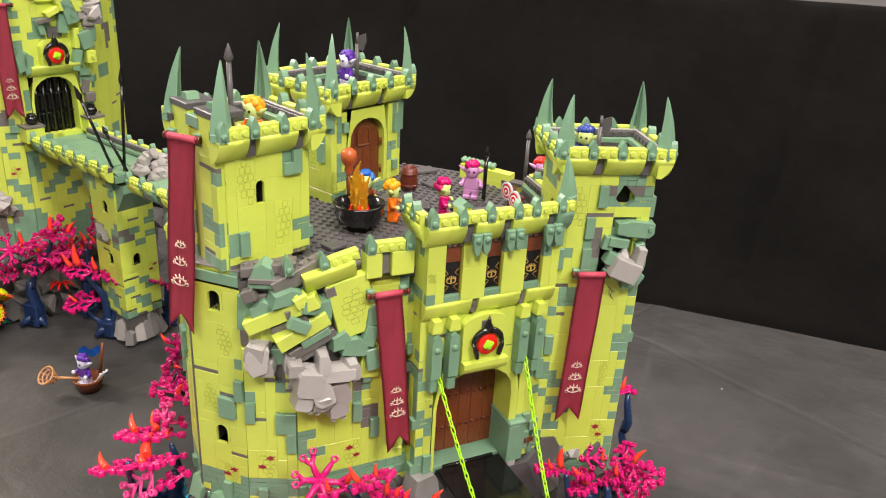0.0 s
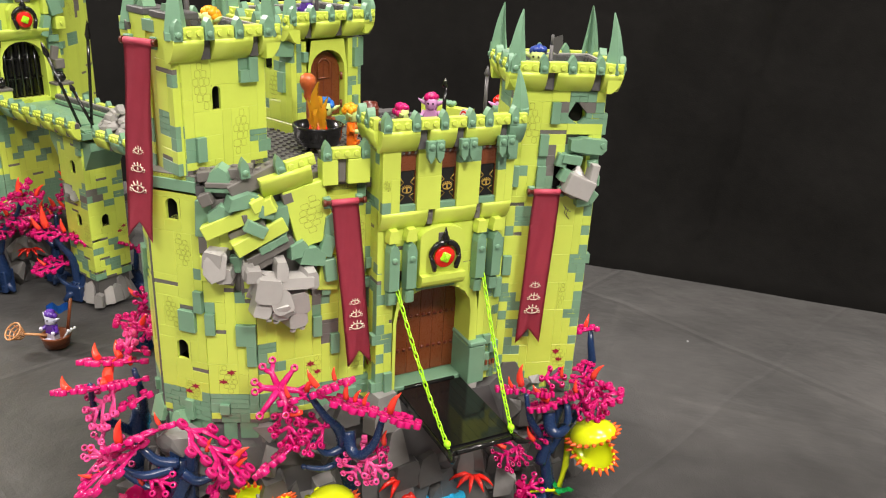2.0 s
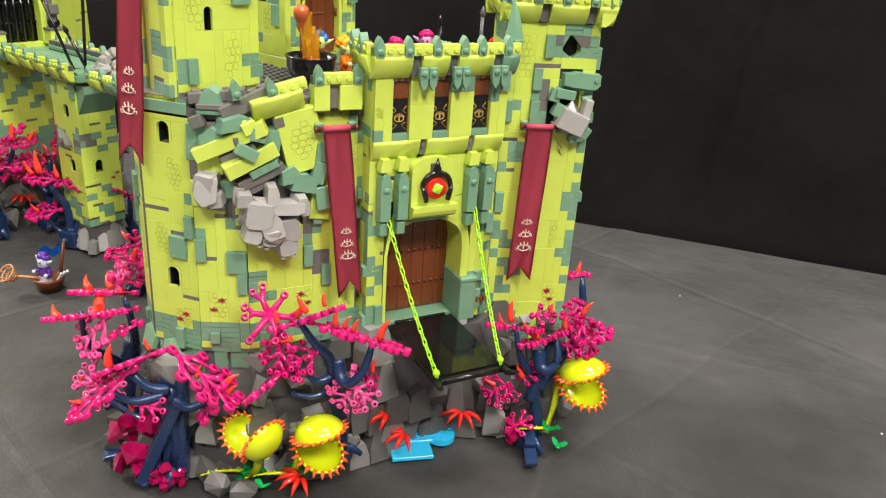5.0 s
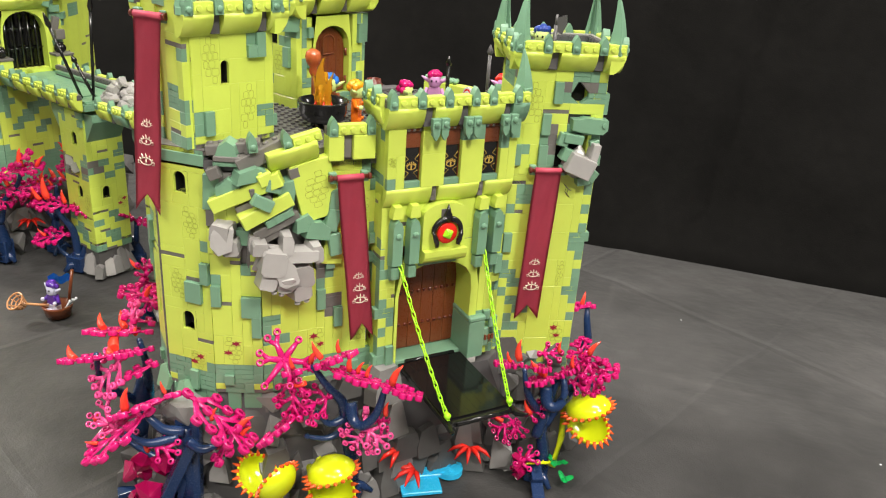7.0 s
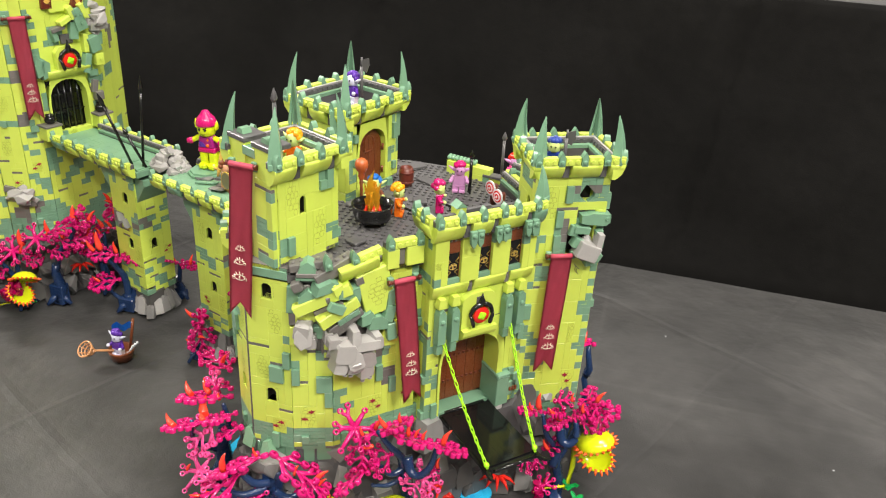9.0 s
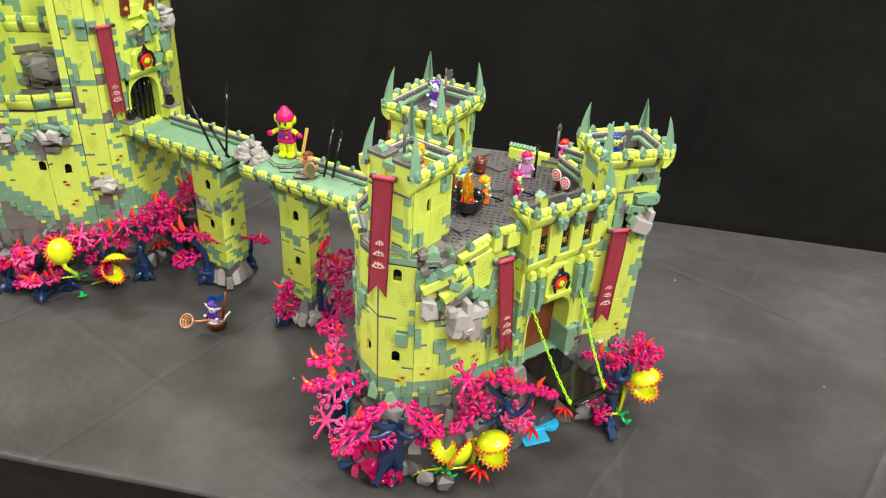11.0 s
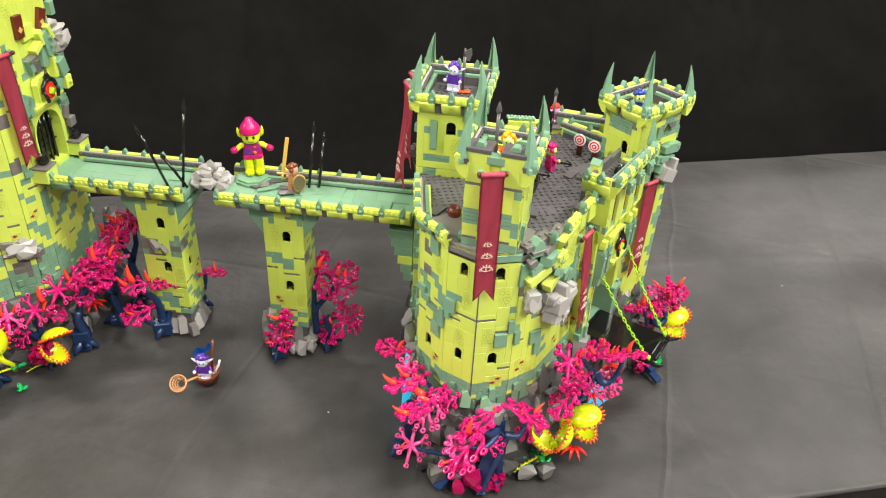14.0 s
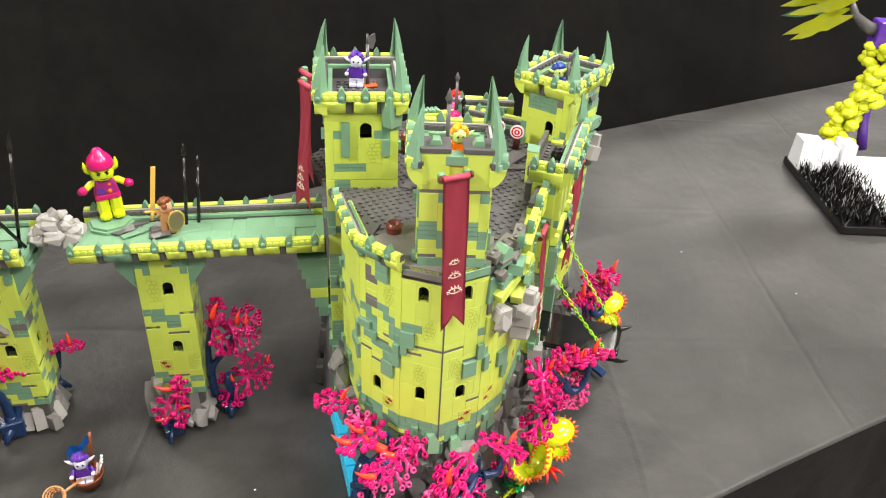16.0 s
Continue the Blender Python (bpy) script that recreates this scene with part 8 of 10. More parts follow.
for k in range(8):
    bm = bmesh.new()
    a = k * math.pi / 4
    tube(bm, [(0.0105 * math.cos(a), 0.0105 * math.sin(a), 0), (0.005 * math.cos(a), 0.005 * math.sin(a), -0.012)], 0.0008, 5)
    part("stave", bm, TAN, basket)
for k, a in enumerate((30, 80, -40)):
    bm = bmesh.new()
    tube(bm, [(0.010, -0.004, 0.010), (0.016 + 0.002 * k, -0.003 + 0.004 * k, 0.020)], [0.0014, 0.0010], 6)
    ball(bm, (0.016 + 0.002 * k, -0.003 + 0.004 * k, 0.020), 0.0018, 0, 8, 5)
    part("bone", bm, WHITE, bo)
toy_figure(pose(-0.701, 0.682, 0.0055, 0, 0, -10), "white goblin toy figure with purple hair in the boat", SKIN_W, PURPLE, PURPLE, SKIN_W, 1.15)

# ---- coral bushes and plants ----
SOCKET = [(0.0014, -0.0024), (0.0030, -0.0024), (0.0032, -0.0019), (0.0032, 0.0020), (0.0029, 0.0025), (0.0018, 0.0025), (0.0015, 0.0020), (0.0014, -0.0024)]


def frond_mesh(mat, big=True):
    """A flat coral frond: a stem with forked side arms, each ending in an open round socket."""
    key = ("frond", mat.name, big)
    if key in cache:
        return cache[key]
    bm = bmesh.new()

    def socket(p):
        lathe(bm, SOCKET, 12, 0, Matrix.Translation((p[0], p[1], 0)))

    def arm(a, b, w=0.0017, end=True):
        a, b = Vector((*a, 0)), Vector((*b, 0))
        e = b - (b - a).normalized() * 0.0028 if end else b
        k = len(bm.verts)
        tube(bm, [a, a.lerp(e, 0.5), e], [w * 1.45, w * 1.12, w * 1.0], 6)
        bm.verts.ensure_lookup_table()
        for v in bm.verts[k:]:
            v.co.z *= 0.5
        if end:
            socket(b)

    if big:
        arm((0, 0), (0.041, 0), 0.0019)
        socket((0, 0))
        socket((0.014, 0.0005))
        for s in (-1, 1):
            arm((0.006, 0), (0.013, s * 0.0165))
            arm((0.0095, s * 0.008), (0.0215, s * 0.0135))
            arm((0.020, 0), (0.033, s * 0.0155))
            arm((0.0265, s * 0.0075), (0.0275, s * 0.0195), 0.0015)
            arm((0.029, 0), (0.041, s * 0.0085))
    else:
        arm((0, 0), (0.026, 0), 0.0018)
        socket((0, 0))
        for s in (-1, 1):
            arm((0.005, 0), (0.011, s * 0.0115))
            arm((0.013, 0), (0.0225, s * 0.0090))
    cache[key] = mesh_of(bm, "coral_frond", mat)
    return cache[key]


def star_mesh(mat, r0=0.026):
    key = ("star", mat.name, r0)
    if key in cache:
        return cache[key]
    bm = bmesh.new()
    for k in range(6):
        a = 2 * math.pi * k / 6
        l2 = r0 * (1.0, 0.80, 0.92, 0.78, 1.0, 0.84, 0.75)[k]
        ends = [(l2, a)] if k in (1, 4) else [(l2, a - 0.19), (l2 * 0.94, a + 0.21)]
        for ln, b in ends:
            q = Vector((ln * math.cos(b), ln * math.sin(b), 0.0))
            mid = Vector((ln * 0.62 * math.cos(a), ln * 0.62 * math.sin(a), 0.0))
            tube(bm, [Vector((0, 0, 0)), mid, q - q.normalized() * 0.0028], [0.0034, 0.0024, 0.0019], 6)
            lathe(bm, SOCKET, 12, 0, Matrix.Translation(q))
    lathe(bm, [(0.0040, -0.001), (0.0040, 0.0016), (0.0024, 0.0016), (0.0024, 0.0030), (0, 0.0030)], 12)
    cache[key] = mesh_of(bm, "coral_star", mat)
    return cache[key]


def thorn_mesh(s=1.0):
    key = ("thorn", s)
    if key not in cache:
        bm = bmesh.new()
        tube(bm, [(0, 0, 0), (0.0006 * s, 0, 0.004 * s), (0.0020 * s, 0, 0.008 * s), (0.0044 * s, 0, 0.012 * s), (0.0075 * s, 0, 0.0155 * s)], [0.0024 * s, 0.0027 * s, 0.0023 * s, 0.0014 * s, 0.0003], 9)
        cache[key] = mesh_of(bm, "thorn", CORAL)
    return cache[key]


def coral_tree(foot, trunk_top, clusters, seed, label, mat=None, size=1.0, thorns=2, thick=1.0):
    """A dark blue stem whose arched branches carry flat magenta coral fronds and red thorns. clusters: (x, y, z, n, spread)."""
    r = random.Random(seed)
    mat = mat or MAGENTA
    ob = thing("coral_tree", label, "coral tree", Matrix.Translation(foot), "coral trees")
    top = Vector(trunk_top) - Vector(foot)
    bm = bmesh.new()
    k = size * thick
    box(bm, -0.011, 0.011, -0.009, 0.009, 0.0, 0.012, 0.001)
    tube(bm, [(0, 0, 0.004), top * 0.4 + Vector((0.004, 0.002, 0)), top * 0.75 + Vector((-0.002, 0, 0)), top], [0.0095 * k, 0.0080 * k, 0.0070 * k, 0.0055 * k], 10)
    for j in range(3):
        a = seed + 2.1 * j
        tube(bm, [(0, 0, 0.014), (0.012 * math.cos(a), 0.012 * math.sin(a), 0.009), (0.021 * math.cos(a), 0.021 * math.sin(a), 0.0015)], [0.006 * k, 0.005 * k, 0.0025], 8)
    part("trunk", bm, NAVY, ob)
    for cx, cy, cz, n, spread in clusters:
        c = Vector((cx, cy, cz)) - Vector(foot)
        bm = bmesh.new()
        mid = top.lerp(c, 0.55) + Vector((r.uniform(-0.006, 0.006), r.uniform(-0.006, 0.006), -0.018))
        q = [top * 0.85, top.lerp(mid, 0.6) + Vector((0, 0, -0.004)), mid, mid.lerp(c, 0.7) + Vector((0, 0, -0.004)), c]
        tube(bm, q, [0.0055 * size, 0.0052 * size, 0.0048 * size, 0.0040 * size, 0.0026], 9)
        part("branch", bm, NAVY, ob)
        out = math.degrees(math.atan2(c.y - top.y - 0.012, c.x - top.x))
        m = max(min(n, 2), round(n * 0.5))
        for j in range(m):
            a = out + (j / max(1, m - 1) - 0.5) * 190 + r.uniform(-15, 15)
            mt = PINK if r.random() < 0.12 else mat
            at = Matrix.Translation(c + Vector((r.uniform(-0.3, 0.3), r.uniform(-0.3, 0.3), r.uniform(-0.6, 0.6))) * spread)
            turn = pose(0, 0, 0, 0, 0, a) @ pose(0, 0, 0, r.uniform(-32, 32), r.uniform(-22, 26), 0)
            s = Matrix.Scale(r.uniform(0.92, 1.06) * size, 4)
            back = Matrix.Translation((-0.006, 0, 0))
            if j == 1 and n > 6:
                part("coral_star", star_mesh(mt), None, ob, m=at @ pose(0, 0, 0, 0, 0, a) @ pose(0, 0, 0, r.uniform(-20, 20), r.uniform(20, 50), 0) @ s @ Matrix.Translation((0.012, 0, 0)))
                continue
            m2 = at @ turn @ s @ back
            part("coral_frond", frond_mesh(mt, r.random() < 0.66), None, ob, m=m2)
            for _ in range(max(1, thorns - 1)):
                p = m2 @ Vector((r.choice((0.0, 0.014, 0.026)), 0, 0.001))
                part("thorn", thorn_mesh(r.choice((0.8, 1.0, 1.2))), None, ob, m=Matrix.Translation(p) @ pose(0, 0, 0, r.uniform(-22, 22), r.uniform(-15, 30), r.uniform(0, 360)))
    return ob


def sprig(tree, foot, kind, p, heading, pitch, roll, mat=None, thorn=()):
    """One frond or star at a chosen place of a tree, with thorns standing on its sockets."""
    m = Matrix.Translation(Vector(p) - Vector(foot)) @ pose(0, 0, 0, 0, 0, heading) @ pose(0, 0, 0, 0, -pitch, 0) @ pose(0, 0, 0, roll)
    me = star_mesh(mat or MAGENTA) if kind == "star" else frond_mesh(mat or MAGENTA, kind == "big")
    part("coral_star" if kind == "star" else "coral_frond", me, None, tree, m=m)
    for k, (x, s) in enumerate(thorn):
        part("thorn", thorn_mesh(round(s * 0.82, 2)), None, tree, m=Matrix.Translation(m @ Vector((x, 0, 0.001))) @ pose(0, 0, 0, -8 + 9 * k, 6 * k, 40 * k - 20))


def reach(tree, foot, kind, a, b, tilt, mat=None):
    """A coral frond grown from a to b; tilt lifts its front edge."""
    a, b = Vector(a), Vector(b)
    x = (b - a).normalized()
    side = Vector((0, 0, 1)).cross(x).normalized()
    if side.y > 0:
        side = -side
    t = math.radians(tilt)
    y = side * math.cos(t) + Vector((0, 0, 1)) * math.sin(t)
    y = (y - x * y.dot(x)).normalized()
    m = Matrix((x, y, x.cross(y))).transposed().to_4x4()
    s = (b - a).length / (0.041 if kind == "big" else 0.026)
    part("coral_frond", frond_mesh(mat or MAGENTA, kind == "big"), None, tree, m=Matrix.Translation(a - Vector(foot)) @ m @ Matrix.Diagonal((s, max(0.85, min(s, 1.15)), 1, 1)))


def spine(tree, foot, a, b):
    """A red thorn with its root at a and its tip at b."""
    a, b = Vector(a), Vector(b)
    q = Vector((0.0075, 0, 0.0155)).rotation_difference(b - a).to_matrix().to_4x4()
    part("thorn", thorn_mesh(round(max(0.7, (b - a).length / 0.0172), 1)), None, tree, m=Matrix.Translation(a - Vector(foot)) @ q)


def limb(tree, foot, pts, r):
    """A bent dark blue branch with a ball end."""
    bm = bmesh.new()
    q = [Vector(p) - Vector(foot) for p in pts]
    fine = [q[0]]
    for i in range(len(q) - 1):
        p0, p1, p2, p3 = q[max(i - 1, 0)], q[i], q[i + 1], q[min(i + 2, len(q) - 1)]
        for k in range(1, 5):
            t = k / 4
            fine.append(0.5 * (2 * p1 + (p2 - p0) * t + (2 * p0 - 5 * p1 + 4 * p2 - p3) * t * t + (3 * p1 - p0 - 3 * p2 + p3) * t ** 3))
    n = len(fine)
    tube(bm, fine, [r * (1 - 0.55 * i / (n - 1)) for i in range(n)], 10)
    ball(bm, fine[-1], 0.0026)
    part("branch", bm, NAVY, tree)


# at the bastion's foot
f1 = (-0.330, 0.436, 0.0)
t1 = coral_tree(f1, (-0.328, 0.437, 0.096), [], 5, "thick dark blue stem with magenta coral fronds at the bastion foot", thick=1.15)
for a, b, w in (((-0.320, 0.436, 0.086), (-0.352, 0.418, 0.003), 0.020), ((-0.328, 0.441, 0.104), (-0.326, 0.432, 0.004), 0.022)):
    a, b = Vector(a) - Vector(f1), Vector(b) - Vector(f1)
    bm = bmesh.new()
    box(bm, -w / 2, w / 2, -0.005, 0.005, 0.0, (b - a).length, 0.0012)
    part("trunk_plate", bm, NAVY, t1, m=Matrix.Translation(a) @ (b - a).to_track_quat("Z", "Y").to_matrix().to_4x4())
sprig(t1, f1, "star", (-0.432, 0.462, 0.052), 20, -8, 48, PINK, ((-0.014, 0.9),))
limb(t1, f1, [(-0.338, 0.440, 0.050), (-0.375, 0.452, 0.036), (-0.412, 0.458, 0.042), (-0.430, 0.462, 0.050)], 0.0045)
reach(t1, f1, "big", (-0.3311, 0.4313, 0.1307), (-0.3808, 0.4163, 0.105), 24)
reach(t1, f1, "big", (-0.3476, 0.4159, 0.1186), (-0.3992, 0.3982, 0.0726), -12)
reach(t1, f1, "small", (-0.3805, 0.4164, 0.0875), (-0.3982, 0.4111, 0.1037), -60, PINK)
reach(t1, f1, "big", (-0.322, 0.4341, 0.1326), (-0.2672, 0.4381, 0.094), 6)
reach(t1, f1, "small", (-0.2768, 0.4373, 0.1068), (-0.2953, 0.4296, 0.0767), -30)
reach(t1, f1, "small", (-0.3473, 0.4139, 0.0854), (-0.3242, 0.4188, 0.081), -50)
spine(t1, f1, (-0.3702, 0.4132, 0.1145), (-0.3666, 0.4143, 0.1383))
spine(t1, f1, (-0.3359, 0.4236, 0.1351), (-0.339, 0.4227, 0.1455))
spine(t1, f1, (-0.3957, 0.4055, 0.0789), (-0.4072, 0.402, 0.0793))
spine(t1, f1, (-0.3831, 0.4093, 0.0817), (-0.3938, 0.4061, 0.0867))
spine(t1, f1, (-0.3543, 0.418, 0.0732), (-0.3576, 0.417, 0.0861))
spine(t1, f1, (-0.2998, 0.4345, 0.1112), (-0.2952, 0.4359, 0.1249))
spine(t1, f1, (-0.2781, 0.441, 0.1041), (-0.2661, 0.4447, 0.1174))
spine(t1, f1, (-0.2787, 0.4409, 0.0921), (-0.2673, 0.4443, 0.1074))
limb(t1, f1, [(-0.3279, 0.4323, 0.0927), (-0.34, 0.4224, 0.0982), (-0.3502, 0.4193, 0.1086), (-0.3593, 0.4207, 0.114)], 0.0055)
limb(t1, f1, [(-0.3297, 0.4276, 0.0902), (-0.345, 0.4146, 0.0881), (-0.357, 0.411, 0.0892), (-0.3666, 0.4122, 0.0913)], 0.0048)
limb(t1, f1, [(-0.3186, 0.4288, 0.0861), (-0.3047, 0.4247, 0.0863), (-0.2967, 0.4292, 0.088), (-0.2899, 0.4375, 0.0908)], 0.005)
f2 = (-0.436, 0.505, 0.0)
t2 = coral_tree(f2, (-0.424, 0.507, 0.082), [], 8, "magenta coral bush by the west wall", thick=1.3)
reach(t2, f2, "big", (-0.4068, 0.4975, 0.1396), (-0.4570, 0.4773, 0.1387), 24)
reach(t2, f2, "big", (-0.3880, 0.4752, 0.1379), (-0.4132, 0.4496, 0.1373), 24)
reach(t2, f2, "big", (-0.4089, 0.4509, 0.1381), (-0.4509, 0.4382, 0.1308), 24)
reach(t2, f2, "small", (-0.4236, 0.4962, 0.1404), (-0.4373, 0.5128, 0.1539), -55, PINK)
reach(t2, f2, "big", (-0.4015, 0.4531, 0.1381), (-0.4285, 0.4450, 0.1043), -60, PINK)
reach(t2, f2, "small", (-0.3745, 0.4613, 0.1325), (-0.3979, 0.4542, 0.1207), 6)
reach(t2, f2, "small", (-0.4116, 0.5082, 0.1421), (-0.4391, 0.5081, 0.1440), 24)
spine(t2, f2, (-0.4478, 0.4851, 0.1404), (-0.4642, 0.5005, 0.1459))
spine(t2, f2, (-0.4305, 0.4938, 0.1411), (-0.4447, 0.5064, 0.1507))
spine(t2, f2, (-0.4403, 0.4376, 0.1352), (-0.4583, 0.4504, 0.1379))
spine(t2, f2, (-0.4180, 0.4619, 0.1379), (-0.4324, 0.4912, 0.1407))
spine(t2, f2, (-0.4130, 0.4517, 0.1380), (-0.4253, 0.4679, 0.1380))
spine(t2, f2, (-0.4153, 0.4890, 0.1393), (-0.4229, 0.5005, 0.1421))
limb(t2, f2, [(-0.4328, 0.5141, 0.0390), (-0.4360, 0.4915, 0.0639), (-0.4385, 0.4712, 0.0853), (-0.4338, 0.4572, 0.1071), (-0.4245, 0.4466, 0.1382)], 0.0052)
limb(t2, f2, [(-0.4279, 0.5156, 0.0540), (-0.4052, 0.4873, 0.1100), (-0.4071, 0.4831, 0.1381)], 0.0055)
sprig(t2, f2, "big", (-0.424, 0.530, 0.150), 160, 6, 10, None, ((0.014, 1.2),))
f3 = (-0.196, 0.492, 0.02)
t3 = coral_tree(f3, (-0.192, 0.476, 0.118), [], 11, "spreading magenta coral bush before the breached wall", thick=0.8)
sprig(t3, f3, "star", (-0.240, 0.452, 0.176), 30, -10, 50, None, ((0.022, 1.1),))
reach(t3, f3, "big", (-0.2203, 0.4604, 0.1691), (-0.1868, 0.4705, 0.1854), 24)
reach(t3, f3, "small", (-0.2157, 0.4618, 0.1705), (-0.2404, 0.4543, 0.1622), 24)
reach(t3, f3, "big", (-0.2075, 0.4601, 0.1733), (-0.1644, 0.4689, 0.1636), 24)
reach(t3, f3, "big", (-0.1671, 0.4681, 0.1645), (-0.1289, 0.4755, 0.1566), 24)
reach(t3, f3, "big", (-0.2302, 0.4512, 0.162), (-0.2288, 0.4453, 0.1283), -60)
reach(t3, f3, "big", (-0.2023, 0.4617, 0.1454), (-0.2262, 0.4503, 0.1305), -40)
reach(t3, f3, "big", (-0.2216, 0.4537, 0.1318), (-0.2528, 0.4401, 0.1002), 24)
reach(t3, f3, "big", (-0.1718, 0.4688, 0.1175), (-0.1803, 0.46, 0.1001), -65, PINK)
reach(t3, f3, "small", (-0.1719, 0.4667, 0.1188), (-0.1525, 0.4683, 0.1046), -60, PINK)
reach(t3, f3, "small", (-0.1761, 0.4738, 0.111), (-0.1744, 0.4743, 0.1294), -50, PINK)
reach(t3, f3, "small", (-0.1661, 0.4747, 0.1222), (-0.1557, 0.4799, 0.1217), -30)
spine(t3, f3, (-0.2065, 0.4541, 0.185), (-0.2142, 0.4518, 0.2))
spine(t3, f3, (-0.1932, 0.4581, 0.1918), (-0.1941, 0.4579, 0.2045))
spine(t3, f3, (-0.1848, 0.4607, 0.175), (-0.1831, 0.4612, 0.1908))
spine(t3, f3, (-0.1784, 0.4626, 0.1733), (-0.1742, 0.4639, 0.1831))
spine(t3, f3, (-0.1712, 0.4648, 0.1706), (-0.1683, 0.4657, 0.1793))
spine(t3, f3, (-0.1511, 0.4709, 0.1646), (-0.1431, 0.4733, 0.1837))
spine(t3, f3, (-0.1549, 0.4697, 0.1337), (-0.1534, 0.4702, 0.1471))
spine(t3, f3, (-0.2192, 0.4503, 0.1607), (-0.2328, 0.4462, 0.1565))
spine(t3, f3, (-0.2288, 0.4474, 0.1739), (-0.2309, 0.4468, 0.1843))
limb(t3, f3, [(-0.1937, 0.4747, 0.1197), (-0.1949, 0.4681, 0.1392), (-0.205, 0.4629, 0.1529), (-0.2166, 0.4594, 0.1715)], 0.0055)
limb(t3, f3, [(-0.1892, 0.474, 0.1349), (-0.1829, 0.4675, 0.1222), (-0.1721, 0.4645, 0.1223), (-0.1614, 0.4656, 0.1378), (-0.1572, 0.469, 0.1577)], 0.006)
limb(t3, f3, [(-0.1928, 0.4729, 0.1187), (-0.2024, 0.4616, 0.1173), (-0.2115, 0.4568, 0.1292)], 0.0045)
limb(t3, f3, [(-0.1937, 0.4747, 0.1058), (-0.2043, 0.4611, 0.1022), (-0.2182, 0.4506, 0.1074)], 0.0038)
f4 = (-0.041, 0.607, 0.0)
t4 = coral_tree(f4, (-0.040, 0.612, 0.075), [(-0.010, 0.650, 0.118, 1, 0.004)], 14, "magenta coral bush beside the drawbridge", thorns=2, thick=0.8)
reach(t4, f4, "big", (-0.068, 0.602, 0.1301), (-0.0919, 0.5948, 0.1301), 24)
reach(t4, f4, "big", (-0.0638, 0.6033, 0.128), (-0.0425, 0.6097, 0.1284), 24)
reach(t4, f4, "big", (-0.033, 0.6084, 0.1228), (-0.0594, 0.5942, 0.1163), 24)
reach(t4, f4, "big", (-0.0357, 0.6118, 0.1216), (-0.0166, 0.6176, 0.1327), 24)
reach(t4, f4, "small", (-0.0546, 0.6165, 0.1379), (-0.0345, 0.6226, 0.1405), -30)
reach(t4, f4, "big", (-0.0124, 0.6251, 0.1322), (-0.0218, 0.6264, 0.1546), -40)
reach(t4, f4, "big", (-0.009, 0.6261, 0.1373), (0.0049, 0.6241, 0.1062), -45)
reach(t4, f4, "small", (-0.0218, 0.616, 0.1153), (-0.0048, 0.6211, 0.1104), -40)
reach(t4, f4, "small", (-0.0122, 0.6293, 0.1421), (0.005, 0.6366, 0.1326), 24)
reach(t4, f4, "big", (-0.0659, 0.5985, 0.0693), (-0.085, 0.5844, 0.0603), -45)
reach(t4, f4, "small", (-0.0587, 0.6028, 0.0763), (-0.0426, 0.6055, 0.0863), -40)
reach(t4, f4, "small", (-0.0633, 0.5972, 0.0683), (-0.0644, 0.5927, 0.0554), -45)
reach(t4, f4, "small", (-0.0594, 0.5879, 0.026), (-0.0414, 0.5975, 0.0377), -40)
spine(t4, f4, (-0.0694, 0.5953, 0.1388), (-0.0701, 0.5951, 0.1603))
spine(t4, f4, (-0.0439, 0.603, 0.1243), (-0.0595, 0.5983, 0.1399))
spine(t4, f4, (-0.0345, 0.6059, 0.15), (-0.0345, 0.6059, 0.1629))
spine(t4, f4, (-0.0077, 0.614, 0.1503), (0.001, 0.6166, 0.1654))
spine(t4, f4, (-0.0204, 0.6101, 0.1345), (-0.0214, 0.6098, 0.1486))
spine(t4, f4, (-0.0772, 0.593, 0.1363), (-0.0798, 0.5922, 0.1437))
spine(t4, f4, (-0.0779, 0.5928, 0.0692), (-0.0892, 0.5894, 0.076))
spine(t4, f4, (-0.0529, 0.6003, 0.0792), (-0.0601, 0.5982, 0.095))
spine(t4, f4, (-0.0523, 0.6005, 0.0274), (-0.0469, 0.6021, 0.0371))
limb(t4, f4, [(-0.0468, 0.6084, 0.0785), (-0.0564, 0.5972, 0.1001), (-0.0607, 0.5959, 0.1145), (-0.0643, 0.599, 0.1266)], 0.0045)
limb(t4, f4, [(-0.0435, 0.6094, 0.1075), (-0.0385, 0.6026, 0.094), (-0.0295, 0.6011, 0.0934), (-0.0238, 0.6049, 0.1037), (-0.0275, 0.6122, 0.1184)], 0.0068)
limb(t4, f4, [(-0.0456, 0.6046, 0.0528), (-0.0406, 0.6103, 0.0789), (-0.0342, 0.6164, 0.1096), (-0.0309, 0.6195, 0.1137)], 0.0062)
coral_tree((-0.026, 0.792, 0.0), (-0.028, 0.794, 0.070), [(-0.031, 0.796, 0.108, 1, 0.004)], 15, "small magenta coral sprig behind the gate tower", thorns=2, thick=0.6)
